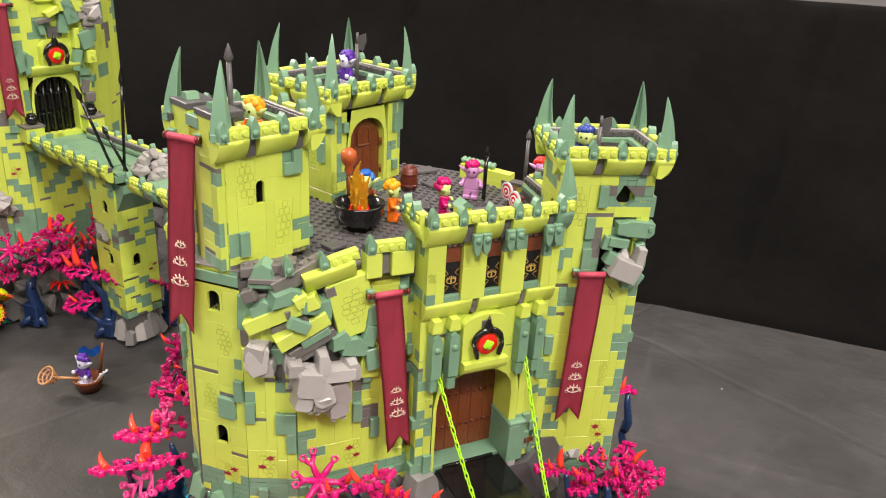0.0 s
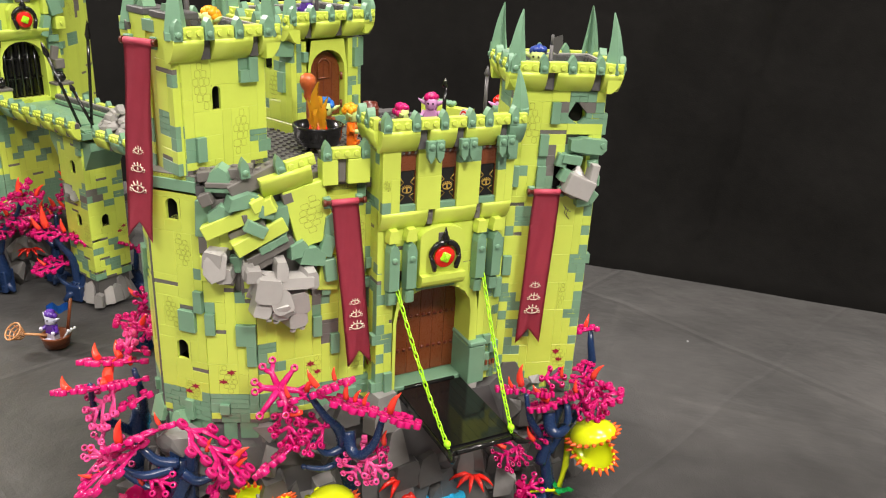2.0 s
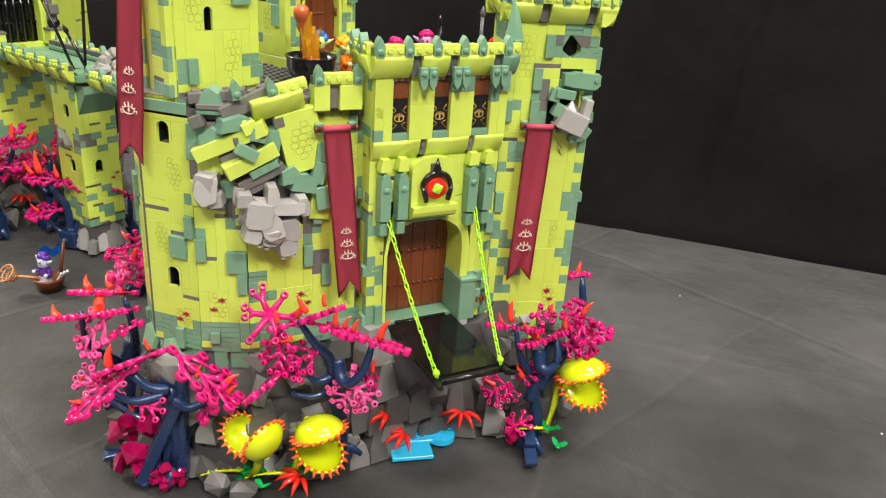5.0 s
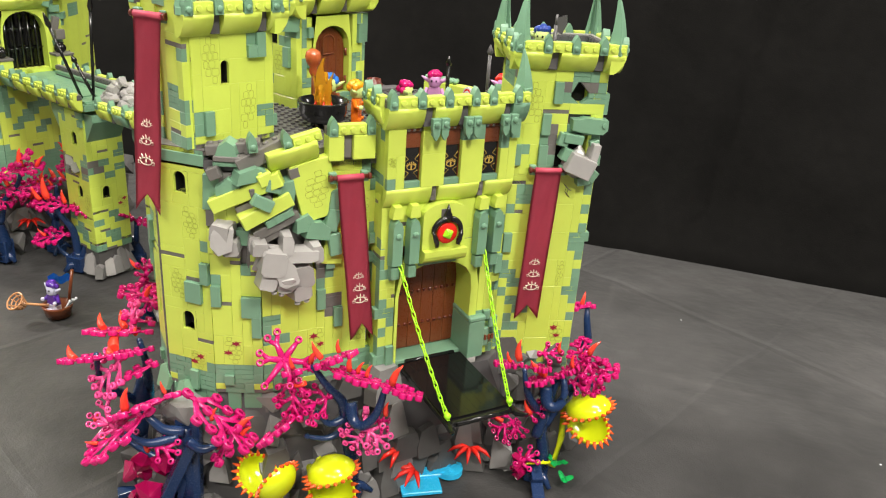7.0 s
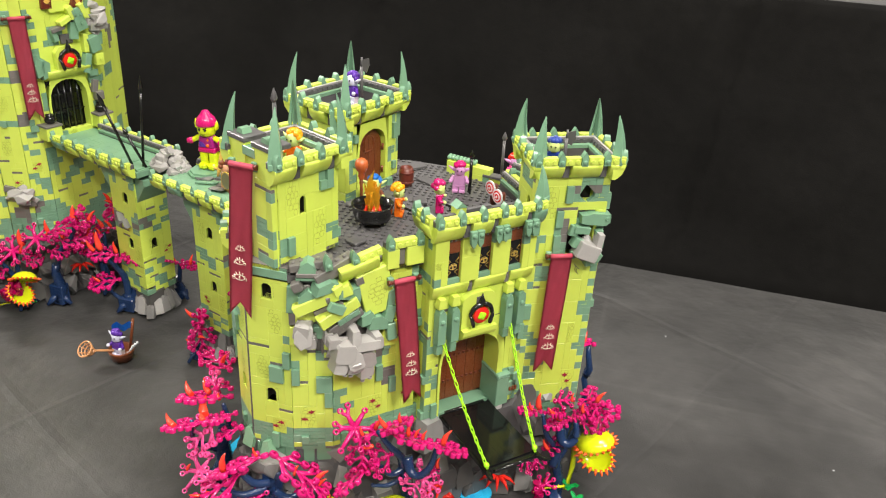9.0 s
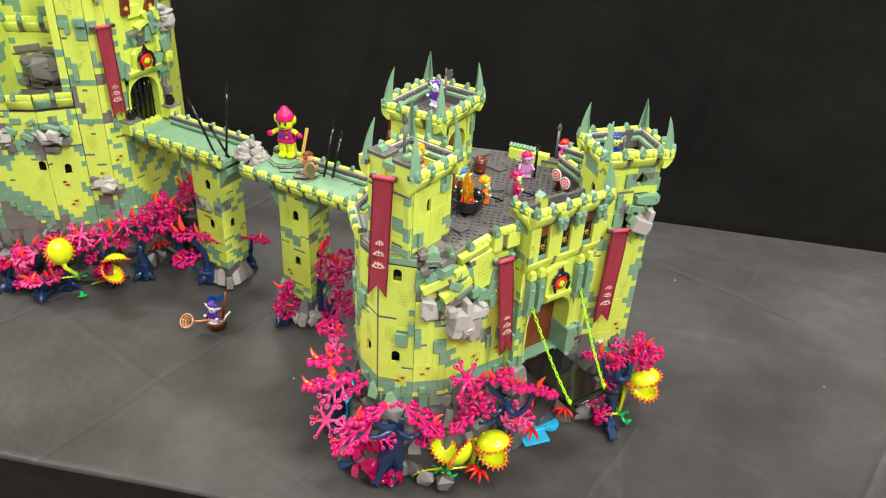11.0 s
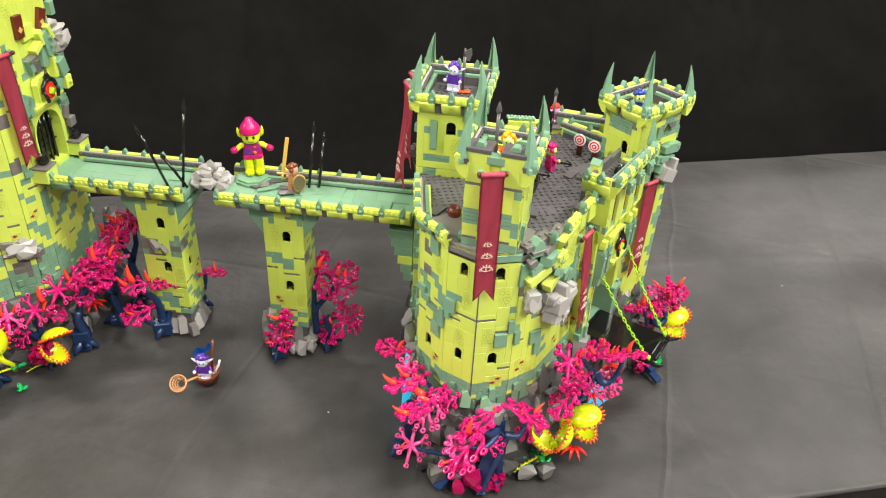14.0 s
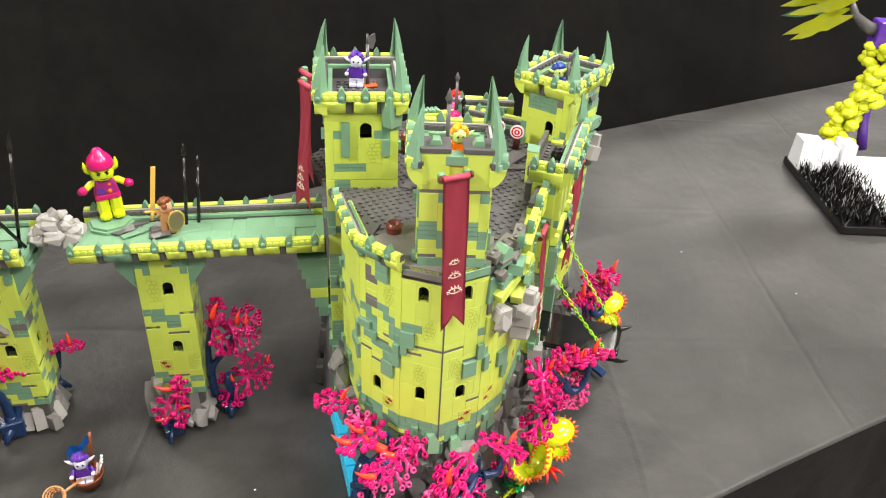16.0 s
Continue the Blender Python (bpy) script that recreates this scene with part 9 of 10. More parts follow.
# at the bridge piers
f5 = (-0.515, 0.735, 0.0)
t5 = coral_tree(f5, (-0.513, 0.734, 0.058), [], 17, "dark blue stem with magenta coral fronds by the pier", thick=0.9)
reach(t5, f5, "big", (-0.5279, 0.7373, 0.1407), (-0.5058, 0.7304, 0.1019), -40)
reach(t5, f5, "big", (-0.5297, 0.7379, 0.1455), (-0.5114, 0.7322, 0.1711), -40)
reach(t5, f5, "big", (-0.5124, 0.7325, 0.1418), (-0.4716, 0.7198, 0.1447), -20)
reach(t5, f5, "big", (-0.5012, 0.729, 0.1226), (-0.474, 0.7205, 0.1144), -45)
reach(t5, f5, "small", (-0.5014, 0.7291, 0.1175), (-0.5021, 0.7293, 0.0918), -50)
reach(t5, f5, "big", (-0.4869, 0.7245, 0.056), (-0.5265, 0.7369, 0.0203), -55)
reach(t5, f5, "big", (-0.4909, 0.7258, 0.0557), (-0.4645, 0.7176, 0.0736), -55)
reach(t5, f5, "small", (-0.487, 0.7246, 0.0506), (-0.4669, 0.7183, 0.0385), -55)
reach(t5, f5, "small", (-0.4928, 0.7264, 0.0609), (-0.4962, 0.7275, 0.087), -55)
spine(t5, f5, (-0.5242, 0.732, 0.1512), (-0.5157, 0.7293, 0.176))
spine(t5, f5, (-0.4975, 0.7237, 0.1408), (-0.4932, 0.7223, 0.1607))
spine(t5, f5, (-0.4861, 0.7201, 0.1341), (-0.4857, 0.72, 0.1539))
spine(t5, f5, (-0.5174, 0.7299, 0.1244), (-0.5293, 0.7335, 0.121))
spine(t5, f5, (-0.4672, 0.7142, 0.0766), (-0.4643, 0.7133, 0.0883))
spine(t5, f5, (-0.5099, 0.7275, 0.0495), (-0.5115, 0.728, 0.0627))
limb(t5, f5, [(-0.5321, 0.7428, 0.0221), (-0.5324, 0.7429, 0.0654), (-0.5174, 0.7382, 0.0902), (-0.5007, 0.733, 0.1197)], 0.006)
limb(t5, f5, [(-0.5282, 0.7416, 0.0168), (-0.5113, 0.7363, 0.0291), (-0.4946, 0.7311, 0.0441)], 0.0045)
limb(t5, f5, [(-0.5348, 0.7437, 0.0546), (-0.5329, 0.743, 0.102), (-0.5277, 0.7414, 0.1328)], 0.005)
f6 = (-0.592, 0.722, 0.0)
t6 = coral_tree(f6, (-0.592, 0.726, 0.022), [], 19, "small magenta coral sprig at the pier's foot", size=0.5)
reach(t6, f6, "small", (-0.5793, 0.714, 0.0639), (-0.5809, 0.7145, 0.0897), -60)
reach(t6, f6, "small", (-0.5895, 0.7172, 0.0579), (-0.6072, 0.7227, 0.0299), -60)
reach(t6, f6, "big", (-0.5832, 0.7153, 0.0636), (-0.5779, 0.7136, 0.0212), -60)
reach(t6, f6, "small", (-0.5872, 0.7165, 0.0634), (-0.5703, 0.7112, 0.0854), -55)
spine(t6, f6, (-0.5866, 0.7121, 0.0797), (-0.6055, 0.718, 0.086))
spine(t6, f6, (-0.5828, 0.7109, 0.0459), (-0.5688, 0.7066, 0.0496))
spine(t6, f6, (-0.5954, 0.7149, 0.0342), (-0.6115, 0.7199, 0.0303))
f7 = (-0.768, 0.804, 0.0)
t7 = coral_tree(f7, (-0.767, 0.804, 0.030), [], 23, "dark blue stem with magenta coral fronds before the pier", thick=1.2)
bm = bmesh.new()
box(bm, -0.014, 0.013, -0.010, 0.010, 0.0, 0.024, 0.0015)
part("stem_foot", bm, NAVY, t7)
reach(t7, f7, "big", (-0.7760, 0.8005, 0.1000), (-0.8125, 0.7854, 0.1057), -12)
reach(t7, f7, "big", (-0.7680, 0.8040, 0.1000), (-0.7339, 0.8183, 0.0940), -12)
reach(t7, f7, "small", (-0.7660, 0.8050, 0.0990), (-0.7600, 0.7860, 0.1000), -12)
reach(t7, f7, "big", (-0.7768, 0.8003, 0.0562), (-0.8183, 0.7829, 0.0486), -12)
spine(t7, f7, (-0.7969, 0.7919, 0.1100), (-0.8000, 0.7912, 0.1428))
spine(t7, f7, (-0.7418, 0.8150, 0.0960), (-0.7316, 0.8192, 0.1231))
spine(t7, f7, (-0.7750, 0.8010, 0.1040), (-0.7790, 0.8005, 0.1240))
spine(t7, f7, (-0.8060, 0.7880, 0.1080), (-0.8160, 0.7840, 0.1280))
spine(t7, f7, (-0.8050, 0.7880, 0.0530), (-0.8150, 0.7840, 0.0640))
limb(t7, f7, [(-0.7610, 0.8069, 0.0193), (-0.7540, 0.8098, 0.0506), (-0.7557, 0.8091, 0.0932)], 0.0066)
limb(t7, f7, [(-0.7668, 0.8045, 0.0208), (-0.7701, 0.8031, 0.0626), (-0.7843, 0.7972, 0.0859), (-0.7900, 0.7950, 0.0980)], 0.0066)
limb(t7, f7, [(-0.7707, 0.8029, 0.0134), (-0.7891, 0.7952, 0.0306), (-0.7953, 0.7926, 0.0500)], 0.0042)
coral_tree((-0.716, 0.868, 0.0), (-0.714, 0.866, 0.040), [(-0.699, 0.852, 0.076, 2, 0.008)], 29, "magenta coral sprig behind the pier", size=0.9, thorns=1)
# round the great castle
for k, (x, y, z, n) in enumerate(((-1.09, 0.700, 0.05, 5), (-1.045, 0.715, 0.075, 5), (-0.995, 0.728, 0.080, 5), (-0.842, 0.850, 0.100, 6), (-0.815, 0.900, 0.150, 8), (-1.02, 0.690, 0.035, 4))):
    coral_tree((x, y - 0.008, 0.0), (x, y, z * 0.6), [(x - 0.012, y - 0.012, z, n, 0.020), (x + 0.014, y - 0.008, z + 0.012, n - 1, 0.020)], 40 + k, "magenta coral bush at the great castle's foot", size=0.9, thorns=3)
f8 = (-0.884, 0.784, 0.0)
t8 = coral_tree(f8, (-0.881, 0.784, 0.072), [], 46, "broad magenta coral bush on a dark blue foot below the turret", thick=1.1)
bm = bmesh.new()
box(bm, -0.012, 0.012, -0.008, 0.010, 0.0, 0.034, 0.0015)
part("stem_foot", bm, NAVY, t8)
sprig(t8, f8, "star", (-0.8958, 0.7703, 0.1211), 20, -6, 44, None, ((0.014, 1.2),))
for pa, pb, tilt, kind in (((-0.8788, 0.7800, 0.1307), (-0.8433, 0.8000, 0.1440), -12, "big"), ((-0.8500, 0.7960, 0.1420), (-0.8190, 0.8130, 0.1490), -12, "big"), ((-0.8707, 0.7846, 0.1168), (-0.8287, 0.8086, 0.1148), -12, "big"),
                           ((-0.8550, 0.7936, 0.1495), (-0.8312, 0.8072, 0.1682), -20, "small"), ((-0.8660, 0.7830, 0.1300), (-0.8760, 0.7660, 0.1260), -12, "small"), ((-0.8840, 0.7780, 0.0980), (-0.8560, 0.7880, 0.0940), -12, "big")):
    reach(t8, f8, kind, pa, pb, tilt)
for pa, pb in (((-0.8794, 0.7797, 0.1320), (-0.8812, 0.7786, 0.1530)), ((-0.8439, 0.7999, 0.1480), (-0.8431, 0.8004, 0.1754)), ((-0.8260, 0.8090, 0.1480), (-0.8160, 0.8150, 0.1640)), ((-0.8600, 0.7880, 0.1200), (-0.8640, 0.7860, 0.1380))):
    spine(t8, f8, pa, pb)
limb(t8, f8, [(-0.8810, 0.7840, 0.0600), (-0.8700, 0.7880, 0.0960), (-0.8520, 0.7960, 0.1200), (-0.8450, 0.7990, 0.1400)], 0.0055)
f9 = (-0.930, 0.756, 0.0)
t9 = coral_tree(f9, (-0.932, 0.756, 0.060), [], 47, "magenta coral bush with two star fronds at the great castle's foot", thick=0.8)
sprig(t9, f9, "star", (-0.9581, 0.7346, 0.1082), 60, -8, 46, PINK, ((0.012, 1.1),))
sprig(t9, f9, "star", (-0.9272, 0.7523, 0.1013), 10, -8, 46, None, ((0.012, 1.2),))
reach(t9, f9, "big", (-0.9450, 0.7480, 0.0900), (-0.9800, 0.7260, 0.0840), -12)
reach(t9, f9, "big", (-0.9180, 0.7600, 0.0860), (-0.8950, 0.7720, 0.0800), -12)
reach(t9, f9, "small", (-0.9400, 0.7440, 0.0700), (-0.9560, 0.7340, 0.0560), -30)
for pa, pb in (((-0.9627, 0.7320, 0.1097), (-0.9601, 0.7335, 0.1300)), ((-0.9144, 0.7596, 0.1100), (-0.9153, 0.7591, 0.1387)), ((-0.9700, 0.7300, 0.0880), (-0.9780, 0.7260, 0.1050))):
    spine(t9, f9, pa, pb)
limb(t9, f9, [(-0.9300, 0.7560, 0.0400), (-0.9420, 0.7480, 0.0700), (-0.9560, 0.7380, 0.1040)], 0.0050)
limb(t9, f9, [(-0.9300, 0.7560, 0.0500), (-0.9270, 0.7540, 0.0980)], 0.0050)


def jaw_mesh():
    """One half of the plant's mouth: a hollow dome with a lipped rim."""
    if "jaw" not in cache:
        bm = bmesh.new()
        n, rings = 24, 8
        grid = []
        for rad in (0.0215, 0.0200):
            g = []
            for i in range(rings + 1):
                e = math.pi / 2 * i / rings
                ring = [(rad * math.cos(e) * math.cos(2 * math.pi * j / n), rad * math.cos(e) * math.sin(2 * math.pi * j / n) * 0.90, rad * math.sin(e) * 0.68) for j in range(n)]
                g.append([bm.verts.new(v) for v in (ring if i < rings else [(0, 0, rad * 0.68)])])
            grid.append(g)
        for g in grid:
            for i in range(rings):
                for j in range(n):
                    j2 = (j + 1) % n
                    f = bm.faces.new((g[i][j], g[i][j2], g[i + 1][j2], g[i + 1][j])) if i < rings - 1 else bm.faces.new((g[i][j], g[i][j2], g[i + 1][0]))
                    f.smooth = True
        for j in range(n):
            j2 = (j + 1) % n
            bm.faces.new((grid[0][0][j2], grid[0][0][j], grid[1][0][j], grid[1][0][j2]))
        bmesh.ops.recalc_face_normals(bm, faces=bm.faces[:])
        lathe(bm, [(0.0026, 0), (0.0026, 0.0012), (0.0018, 0.0012), (0.0016, 0.0004), (0, 0.0004)], 10, 0, pose(0.0125, 0, 0.0112, 0, 40, 0))
        cache["jaw"] = mesh_of(bm, "jaw", ACID)
        bm = bmesh.new()
        tube(bm, [(0, 0, -0.0012), (0, 0, 0.002), (0.0006, 0, 0.0056)], [0.0019, 0.0017, 0.0004], 7)
        cache["tooth_o"] = mesh_of(bm, "tooth", TEETH)
    return cache["jaw"]


def snap_plant(mid, turn, foot, label, open_deg=35, s=1.0):
    """A snapping plant: two toothed hollow domes hinged at +x of the turn, on a bent stem with leaves."""
    ob = thing("snapping_plant", label, "plant", Matrix.Translation(foot), "snapping plants")
    base = Matrix.Translation(Vector(mid) - Vector(foot)) @ turn @ Matrix.Scale(s, 4)
    for side in (1, -1):
        hinge = Matrix.Translation((0.019, 0, 0)) @ pose(0, 0, 0, 0, side * open_deg * 0.5, 0) @ Matrix.Translation((-0.019, 0, 0.0006 * side)) @ (Matrix.Identity(4) if side > 0 else pose(0, 0, 0, 180))
        jaw = part("jaw", jaw_mesh(), None, ob, m=base @ hinge)
        for j in range(17):
            a = math.radians(40 + j * 280 / 16)
            part("tooth", cache["tooth_o"], None, jaw, m=Matrix.Translation((0.0208 * math.cos(a), 0.0187 * math.sin(a), 0.0004)) @ pose(0, 0, 0, 0, 68, math.degrees(a)))
    bm = bmesh.new()
    h = base @ Vector((0.020, 0, 0))
    h2 = base @ Vector((0.028, 0, -0.002))
    tube(bm, [h, h2, h2.lerp(Vector((0, 0, 0)), 0.55) + Vector((0.003, 0.002, 0)), (0, 0, 0)], [0.0042, 0.0040, 0.0034, 0.0036], 9)
    lathe(bm, [(0, -0.004), (0.0048, -0.004), (0.0052, 0), (0.0048, 0.004), (0, 0.004)], 12, 0, Matrix.Translation(h) @ pose(0, 0, 0, 90))
    part("stem", bm, ACID, ob)
    for k in range(3):
        bm = bmesh.new()
        pts = [(0.0, 0), (0.004, 0.0035), (0.008, 0.0028), (0.011, 0.0042), (0.015, 0), (0.011, -0.0042), (0.008, -0.0028), (0.004, -0.0035)]
        vs = [bm.verts.new((x, y, 0.001 + 0.002 * math.sin(x * 200))) for x, y in pts]
        bm.faces.new(vs)
        bmesh.ops.solidify(bm, geom=bm.faces[:], thickness=0.0016)
        part("leaf", bm, BRIGHT_GREEN, ob, m=pose(0.002, 0.0, 0.002 + 0.003 * k, 0, -8, 126 * k + 23))
    bm = bmesh.new()
    q = [Vector((0.0, -0.002, 0.006)), Vector((-0.012, -0.008, 0.007)), Vector((-0.025, -0.012, 0.005)), Vector((-0.038, -0.018, 0.001))]
    tube(bm, q, [0.0017, 0.0015, 0.0013, 0.0007], 6)
    for i in range(1, 13):
        u = i / 13 * 3
        p = q[int(u)].lerp(q[min(3, int(u) + 1)], u - int(u))
        tube(bm, [p, p + Vector((-0.0008, 0.0032 * (1 if i % 2 else -1), 0.0008))], [0.0011, 0.0006], 5)
    part("tendril", bm, ACID, ob)
    return ob


TEETH = plastic("orange_red_tooth_plastic", (0.80, 0.11, 0.02), 0.25)
snap_plant((-0.252, 0.440, 0.066), pose(0, 0, 0, 0, 0, -22) @ pose(0, 0, 0, 0, 72, 0), (-0.262, 0.448, 0.012), "yellow-green snapping plant with orange teeth, jaws open", 78, 0.98)
snap_plant((-0.197, 0.460, 0.058), pose(0, 0, 0, 0, 0, 158) @ pose(0, 0, 0, -4, -4, 0), (-0.226, 0.462, 0.010), "yellow-green snapping plant with orange teeth, jaws half open", 48, 1.08)
snap_plant((0.002, 0.620, 0.078), pose(0, 0, 0, 0, 0, 152) @ pose(0, 0, 0, -8, 0, 0), (-0.026, 0.606, 0.020), "yellow-green snapping plant beside the drawbridge", 44, 1.10)
snap_plant((-0.972, 0.690, 0.100), pose(0, 0, 0, 0, 0, -40) @ pose(0, 0, 0, 0, 50, 0), (-0.955, 0.700, 0.04), "yellow-green snapping plant at the great castle", 40, 1.05)
snap_plant((-0.905, 0.735, 0.050), pose(0, 0, 0, 24, 0, 150), (-0.915, 0.745, 0.010), "yellow-green snapping plant, jaws open, by the great castle", 62, 1.0)

bm = bmesh.new()
add_rock(bm, 812, (0.034, 0.030, 0.032), pose(0, 0, 0, 10, 20, 0), 0, 26)
solid("round_boulder", bm, STONE, pose(-0.336, 0.447, 0.108), "rough grey boulder lying on the rock foot", "rock")

# crystals and red leaf fans
r = random.Random(31)
for x, y, z, s in ((-0.364, 0.429, 0.028, 0.046), (-0.333, 0.418, 0.010, 0.022), (-0.320, 0.425, 0.008, 0.016), (-0.060, 0.594, 0.022, 0.024), (-0.930, 0.735, 0.035, 0.036)):
    cr = thing("crystal_cluster", "clear magenta faceted crystals", "crystal", pose(x, y, 0), "crystals")
    for k in range(14):
        bm = bmesh.new()
        q = s * r.uniform(0.36, 0.52)
        add_rock(bm, r.randrange(999), (q, q, q), pose(0, 0, 0, r.uniform(0, 90), r.uniform(0, 90), 0), 0, 12)
        part("crystal", bm, CRYSTAL, cr, m=Matrix.Translation((s * r.uniform(-0.34, 0.34), s * r.uniform(-0.30, 0.25), max(q * 0.4, z + s * r.uniform(-0.5, 0.45)))))
for x, y, z, a in ((-0.165, 0.538, 0.045, 200), (-0.150, 0.545, 0.022, 230), (-0.108, 0.590, 0.030, 280), (-0.212, 0.452, 0.022, 240), (-0.872, 0.83, 0.05, 300)):
    fan = thing("leaf_fan", "red pointed leaf fan", "leaves", pose(x, y, z, 0, 0, a), "red leaf fans")
    for k in range(5):
        bm = bmesh.new()
        tube(bm, [(0, 0, 0), (0.008, 0, 0.003), (0.016, 0, 0.002), (0.023, 0, -0.003)], [0.0012, 0.0028, 0.0022, 0.0004], 6)
        part("leaf", bm, RED, fan, m=pose(0, 0, 0, 0, 0, -70 + 35 * k))
# long dark blue plates leaning out at the foot
for x, y, z, a, rx in ((-0.345, 0.436, 0.016, -8, 30), (-0.380, 0.448, 0.008, -50, 10), (-0.040, 0.596, 0.014, 20, 16)):
    bm = bmesh.new()
    box(bm, -0.006, 0.006, -0.030, 0.008, -0.0025, 0.0025, 0.0005)
    box(bm, -0.0055, 0.0055, -0.012, 0.008, 0.0025, 0.0075, 0.0005)
    solid("blue_plate", bm, NAVY, pose(x, y, z, rx, 0, a), "long dark blue plate leaning out at the rock foot", "plate", "blue plates")
# small green leaves at the foot
for x, y, a in ((-0.250, 0.447, 140), (-0.290, 0.466, 80), (-0.272, 0.452, 20), (-0.012, 0.612, 30), (-0.955, 0.70, 10)):
    lf = thing("clover_leaf", "bright green lobed leaf", "leaves", pose(x, y, 0.006, 8, 6, a), "green leaves")
    bm = bmesh.new()
    pts = [((0.0065 + 0.0028 * math.cos(3 * t)) * math.cos(t), (0.0065 + 0.0028 * math.cos(3 * t)) * math.sin(t)) for t in [2 * math.pi * k / 24 for k in range(24)]]
    vs = [bm.verts.new((px, py, 0.002 * math.cos(3 * math.atan2(py, px)))) for px, py in pts]
    bm.faces.new(vs)
    bmesh.ops.solidify(bm, geom=bm.faces[:], thickness=0.0018)
    part("blade", bm, BRIGHT_GREEN, lf)
# pale green slope blocks leaning at the bastion foot
for x, y, z, a in ((-0.373, 0.458, 0.113, -12), (-0.350, 0.451, 0.106, -20)):
    bm = bmesh.new()
    prism(bm, [(0, 0), (0.014, 0), (0.014, 0.014), (0.007, 0.026), (0, 0.022)], 0.010, taper=0.9)
    solid("leaning_block", bm, PALE_GREEN, pose(x, y, z, -14, 6, a), "pale green slope block leaning on the wall foot", "block", "leaning blocks")

# ---- neighbouring display at the table's right ----
dm = pose(0.632, 0.700, 0.0, 0, 0, 62)
disp = thing("display_base", "black framed base with white plates and black grass", "display base", dm)
bm = bmesh.new()
box(bm, 0, 0.30, -0.32, 0.0, 0.0, 0.016, 0.001)
part("frame", bm, BLACK, disp)
bm = bmesh.new()
box(bm, 0.006, 0.294, -0.314, -0.095, 0.016, 0.026, 0.001)
part("white_floor", bm, WHITE, disp)
verts, faces = [], []
r = random.Random(5)
for k in range(1500):
    x, y = r.uniform(0.006, 0.250), r.uniform(-0.120, -0.006)
    a, h, w = r.uniform(0, 6.28), r.uniform(0.012, 0.032), 0.0022
    dx, dy = math.cos(a), math.sin(a)
    lean = r.uniform(0.004, 0.016)
    o = len(verts)
    verts += [(x - dy * w, y + dx * w, 0.016), (x + dy * w, y - dx * w, 0.016), (x + dx * lean, y + dy * lean, 0.016 + h), (x + dx * w, y + dy * w, 0.016)]
    faces += [(o, o + 1, o + 2), (o + 1, o + 3, o + 2), (o + 3, o, o + 2)]
me = bpy.data.meshes.new("black_grass")
me.from_pydata(verts, [], faces)
me.materials.append(BLACK)
me.materials.append(STONE)
for p in me.polygons:
    p.material_index = 1 if (p.index // 3) % 9 == 4 else 0
tagged(part("black_grass", me, None, disp), kind="stuff")
for x, y, w, d, h in ((0.235, -0.050, 0.058, 0.046, 0.062), (0.238, -0.088, 0.050, 0.036, 0.046), (0.230, -0.120, 0.060, 0.030, 0.060), (0.205, -0.040, 0.030, 0.020, 0.026)):
    bm = bmesh.new()
    prism(bm, [(0, 0), (w, 0), (w * 0.92, h * 0.55), (w * 0.88, h), (w * 0.16, h), (w * 0.10, h * 0.5)], d, taper=0.9)
    part("white_rock", bm, WHITE, disp, m=Matrix.Translation((x, y, 0.016)))
bm = bmesh.new()
lathe(bm, [(0.012, 0), (0.012, 0.005), (0.010, 0.009), (0, 0.009)], 14, 0, Matrix.Translation((0.264, -0.066, 0.062)))
part("round_cap", bm, WHITE, disp)
tr = thing("yellow_tree", "yellow-green blossoming toy tree with a purple trunk", "tree", pose(0.925, 0.925, 0.026, 0, 0, -30))
bm = bmesh.new()
tube(bm, [(0.03, 0, 0), (0.016, 0.002, 0.06), (0.004, 0.0, 0.13), (-0.004, 0.004, 0.23)], [0.012, 0.010, 0.011, 0.014], 8)
part("trunk", bm, PURPLE, tr)
bm = bmesh.new()
box(bm, -0.030, 0.02, -0.02, 0.02, 0.23, 0.285, 0.002)
part("purple_block", bm, PURPLE, tr)
bm = bmesh.new()
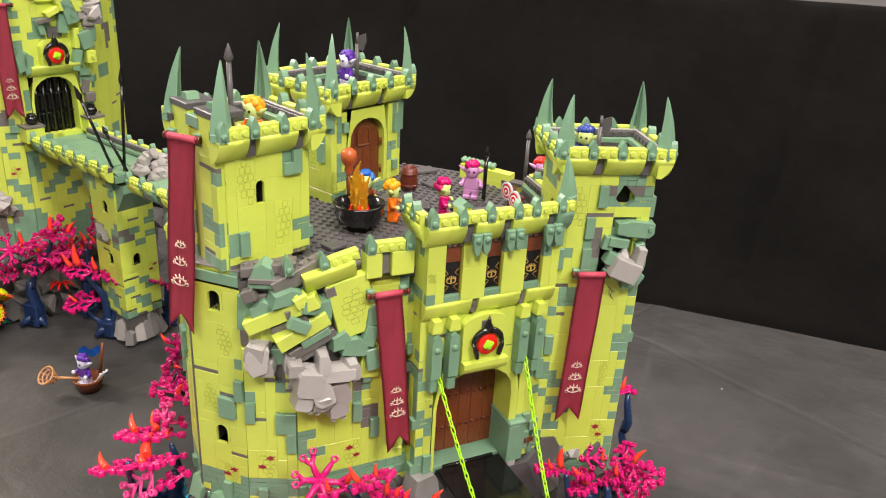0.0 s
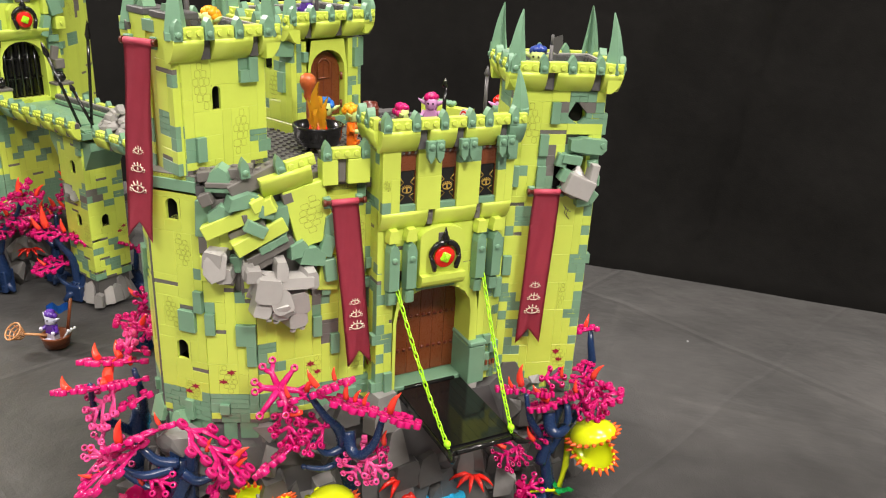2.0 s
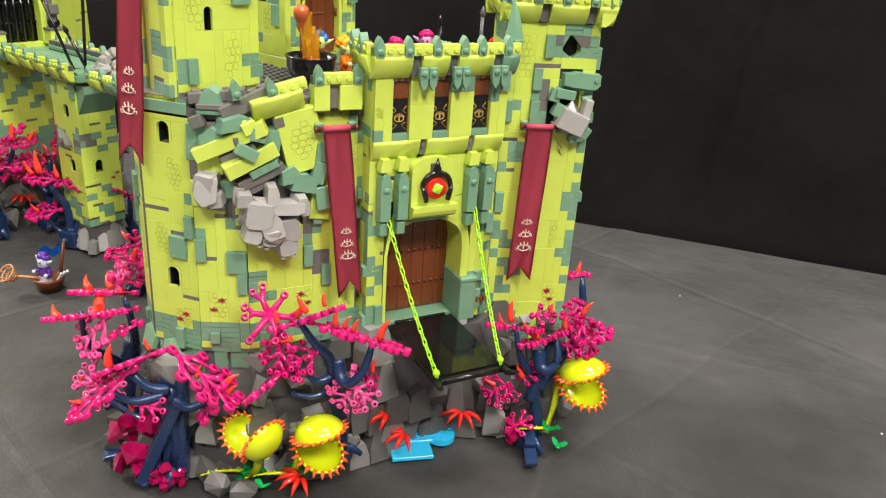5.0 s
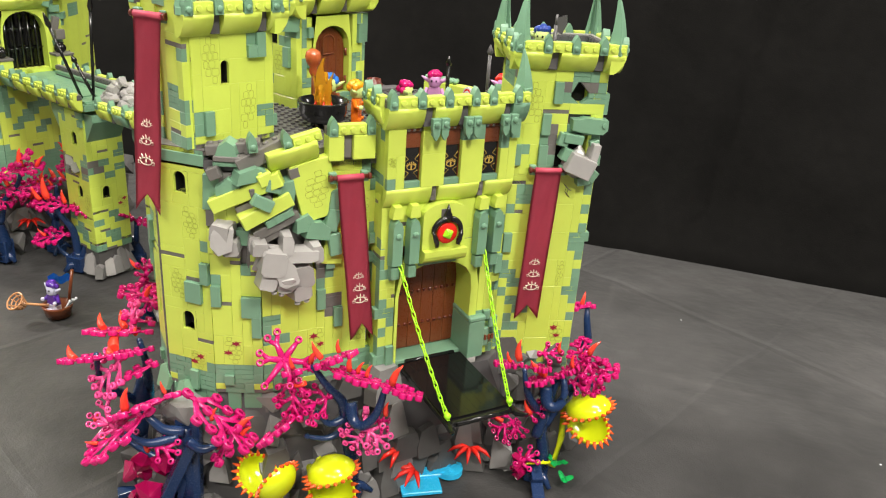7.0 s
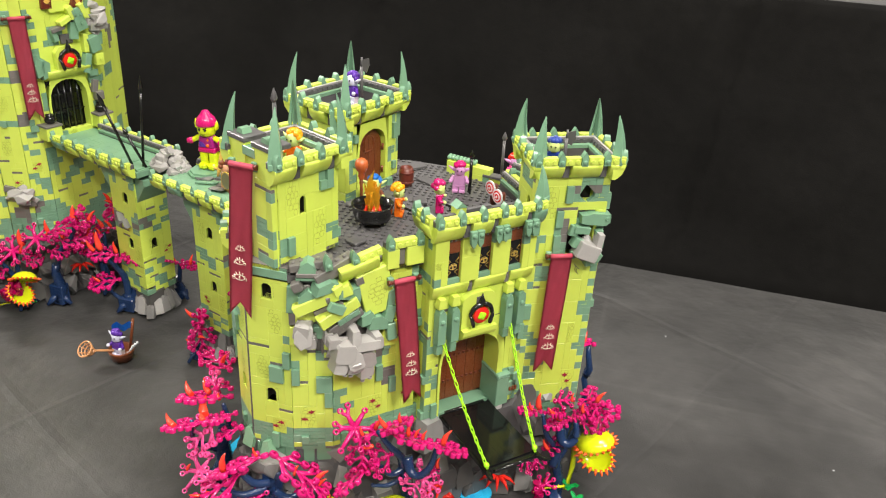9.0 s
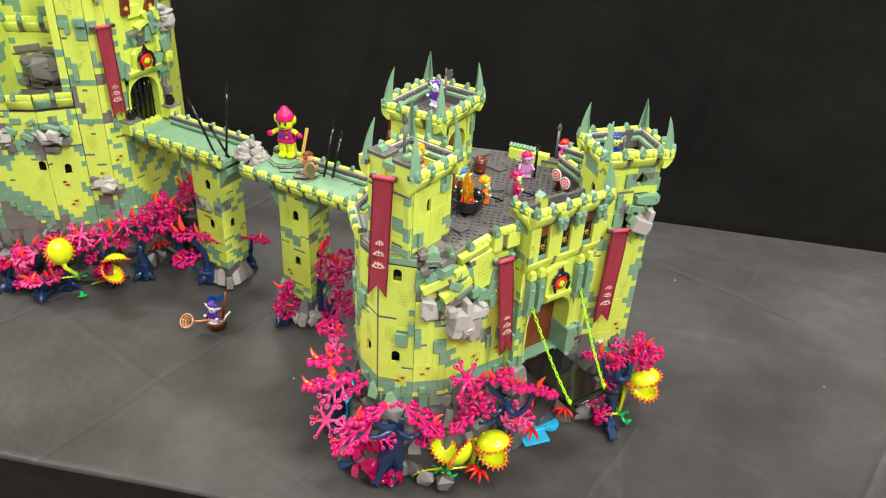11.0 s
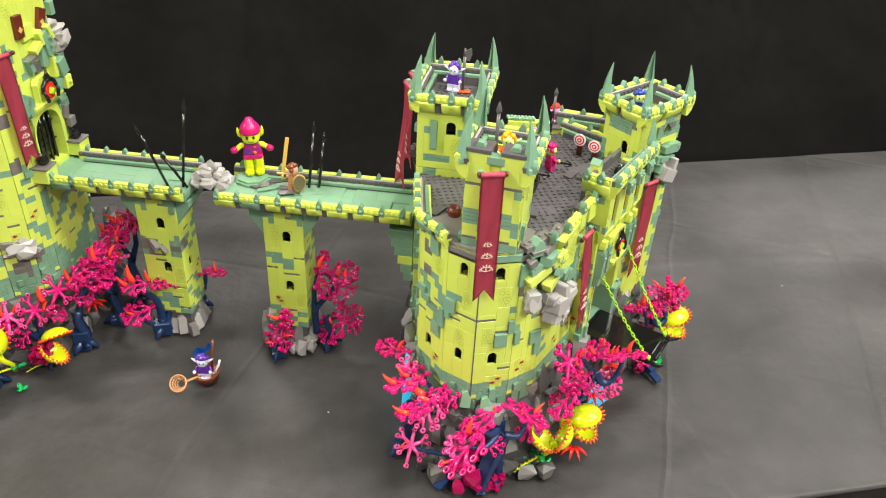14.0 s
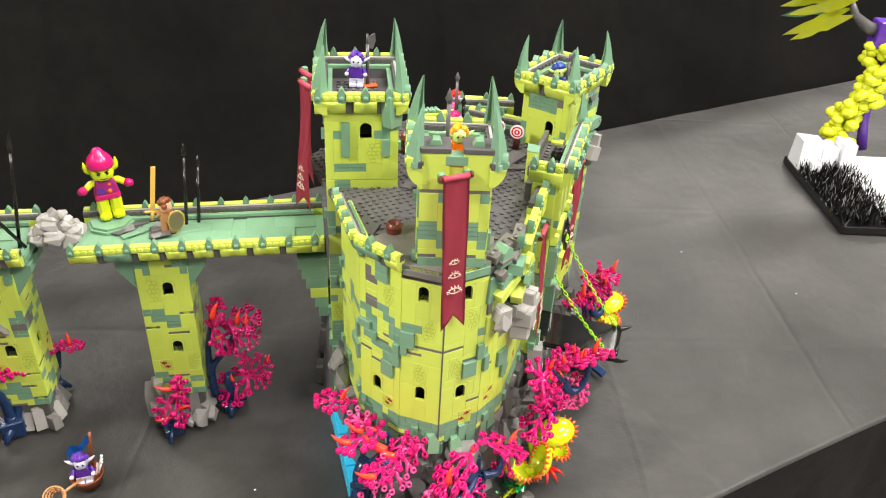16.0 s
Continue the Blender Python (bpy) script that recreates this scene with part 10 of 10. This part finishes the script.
tube(bm, [(-0.025, 0, 0.262), (-0.050, -0.002, 0.272), (-0.078, 0.0, 0.292), (-0.100, 0.0, 0.330)], [0.014, 0.012, 0.008, 0.004], 8)
part("branch", bm, DARK, tr)
r = random.Random(9)
for k in range(110):
    s = k / 109
    bm = bmesh.new()
    q = r.uniform(0.010, 0.016)
    ball(bm, (0, 0, 0), q, 0, 9, 6, (1.2, 0.9, 0.75))
    part("blossom", bm, YELLOW_LEAF, tr, m=pose(-0.018 + 0.022 * math.sin(s * 5 + 4.2) + r.uniform(-0.026, 0.026), r.uniform(-0.022, 0.016) - 0.012, 0.012 + 0.225 * s, r.uniform(-40, 40), r.uniform(-40, 40), 0))
for k in range(8):
    bm = bmesh.new()
    h = r.uniform(0.125, 0.155)
    lobes = [(0, 0.003), (0.2, 0.012), (0.42, 0.017), (0.55, 0.011), (0.7, 0.0125), (0.86, 0.008), (1.0, 0.0006)]
    up = [bm.verts.new((-h * t, 0.003 * math.sin(t * 5 + k), 0.75 * w - 0.012 * t * t)) for t, w in lobes]
    dn = [bm.verts.new((-h * t * 0.94, 0.003 * math.sin(t * 5 + k), -w - 0.012 * t * t)) for t, w in lobes]
    for i in range(len(lobes) - 1):
        bm.faces.new((up[i], up[i + 1], dn[i + 1], dn[i]))
    bmesh.ops.solidify(bm, geom=bm.faces[:], thickness=0.0016)
    part("long_leaf", bm, (YELLOW_LEAF, YELLOW_LEAF, GREEN)[k % 3], tr, m=pose(-0.085 - 0.006 * (k % 3), 0.006 * (k % 3) - 0.006, 0.292 + 0.011 * k, r.uniform(-18, 18), -22 + 4 * k + r.uniform(-4, 4), r.uniform(-12, 12)))
# dust specks on the cloth
for x, y in ((0.086, 1.041), (-0.528, 0.591), (0.31, 0.78), (0.40, 0.60)):
    bm = bmesh.new()
    ball(bm, (0, 0, 0.0006), 0.0012, 0, 7, 5, (1.3, 0.9, 0.6))
    solid("lint_speck", bm, WHITE, pose(x, y, table_relief(x, y)), "tiny white speck of lint on the cloth", "speck", "lint specks")
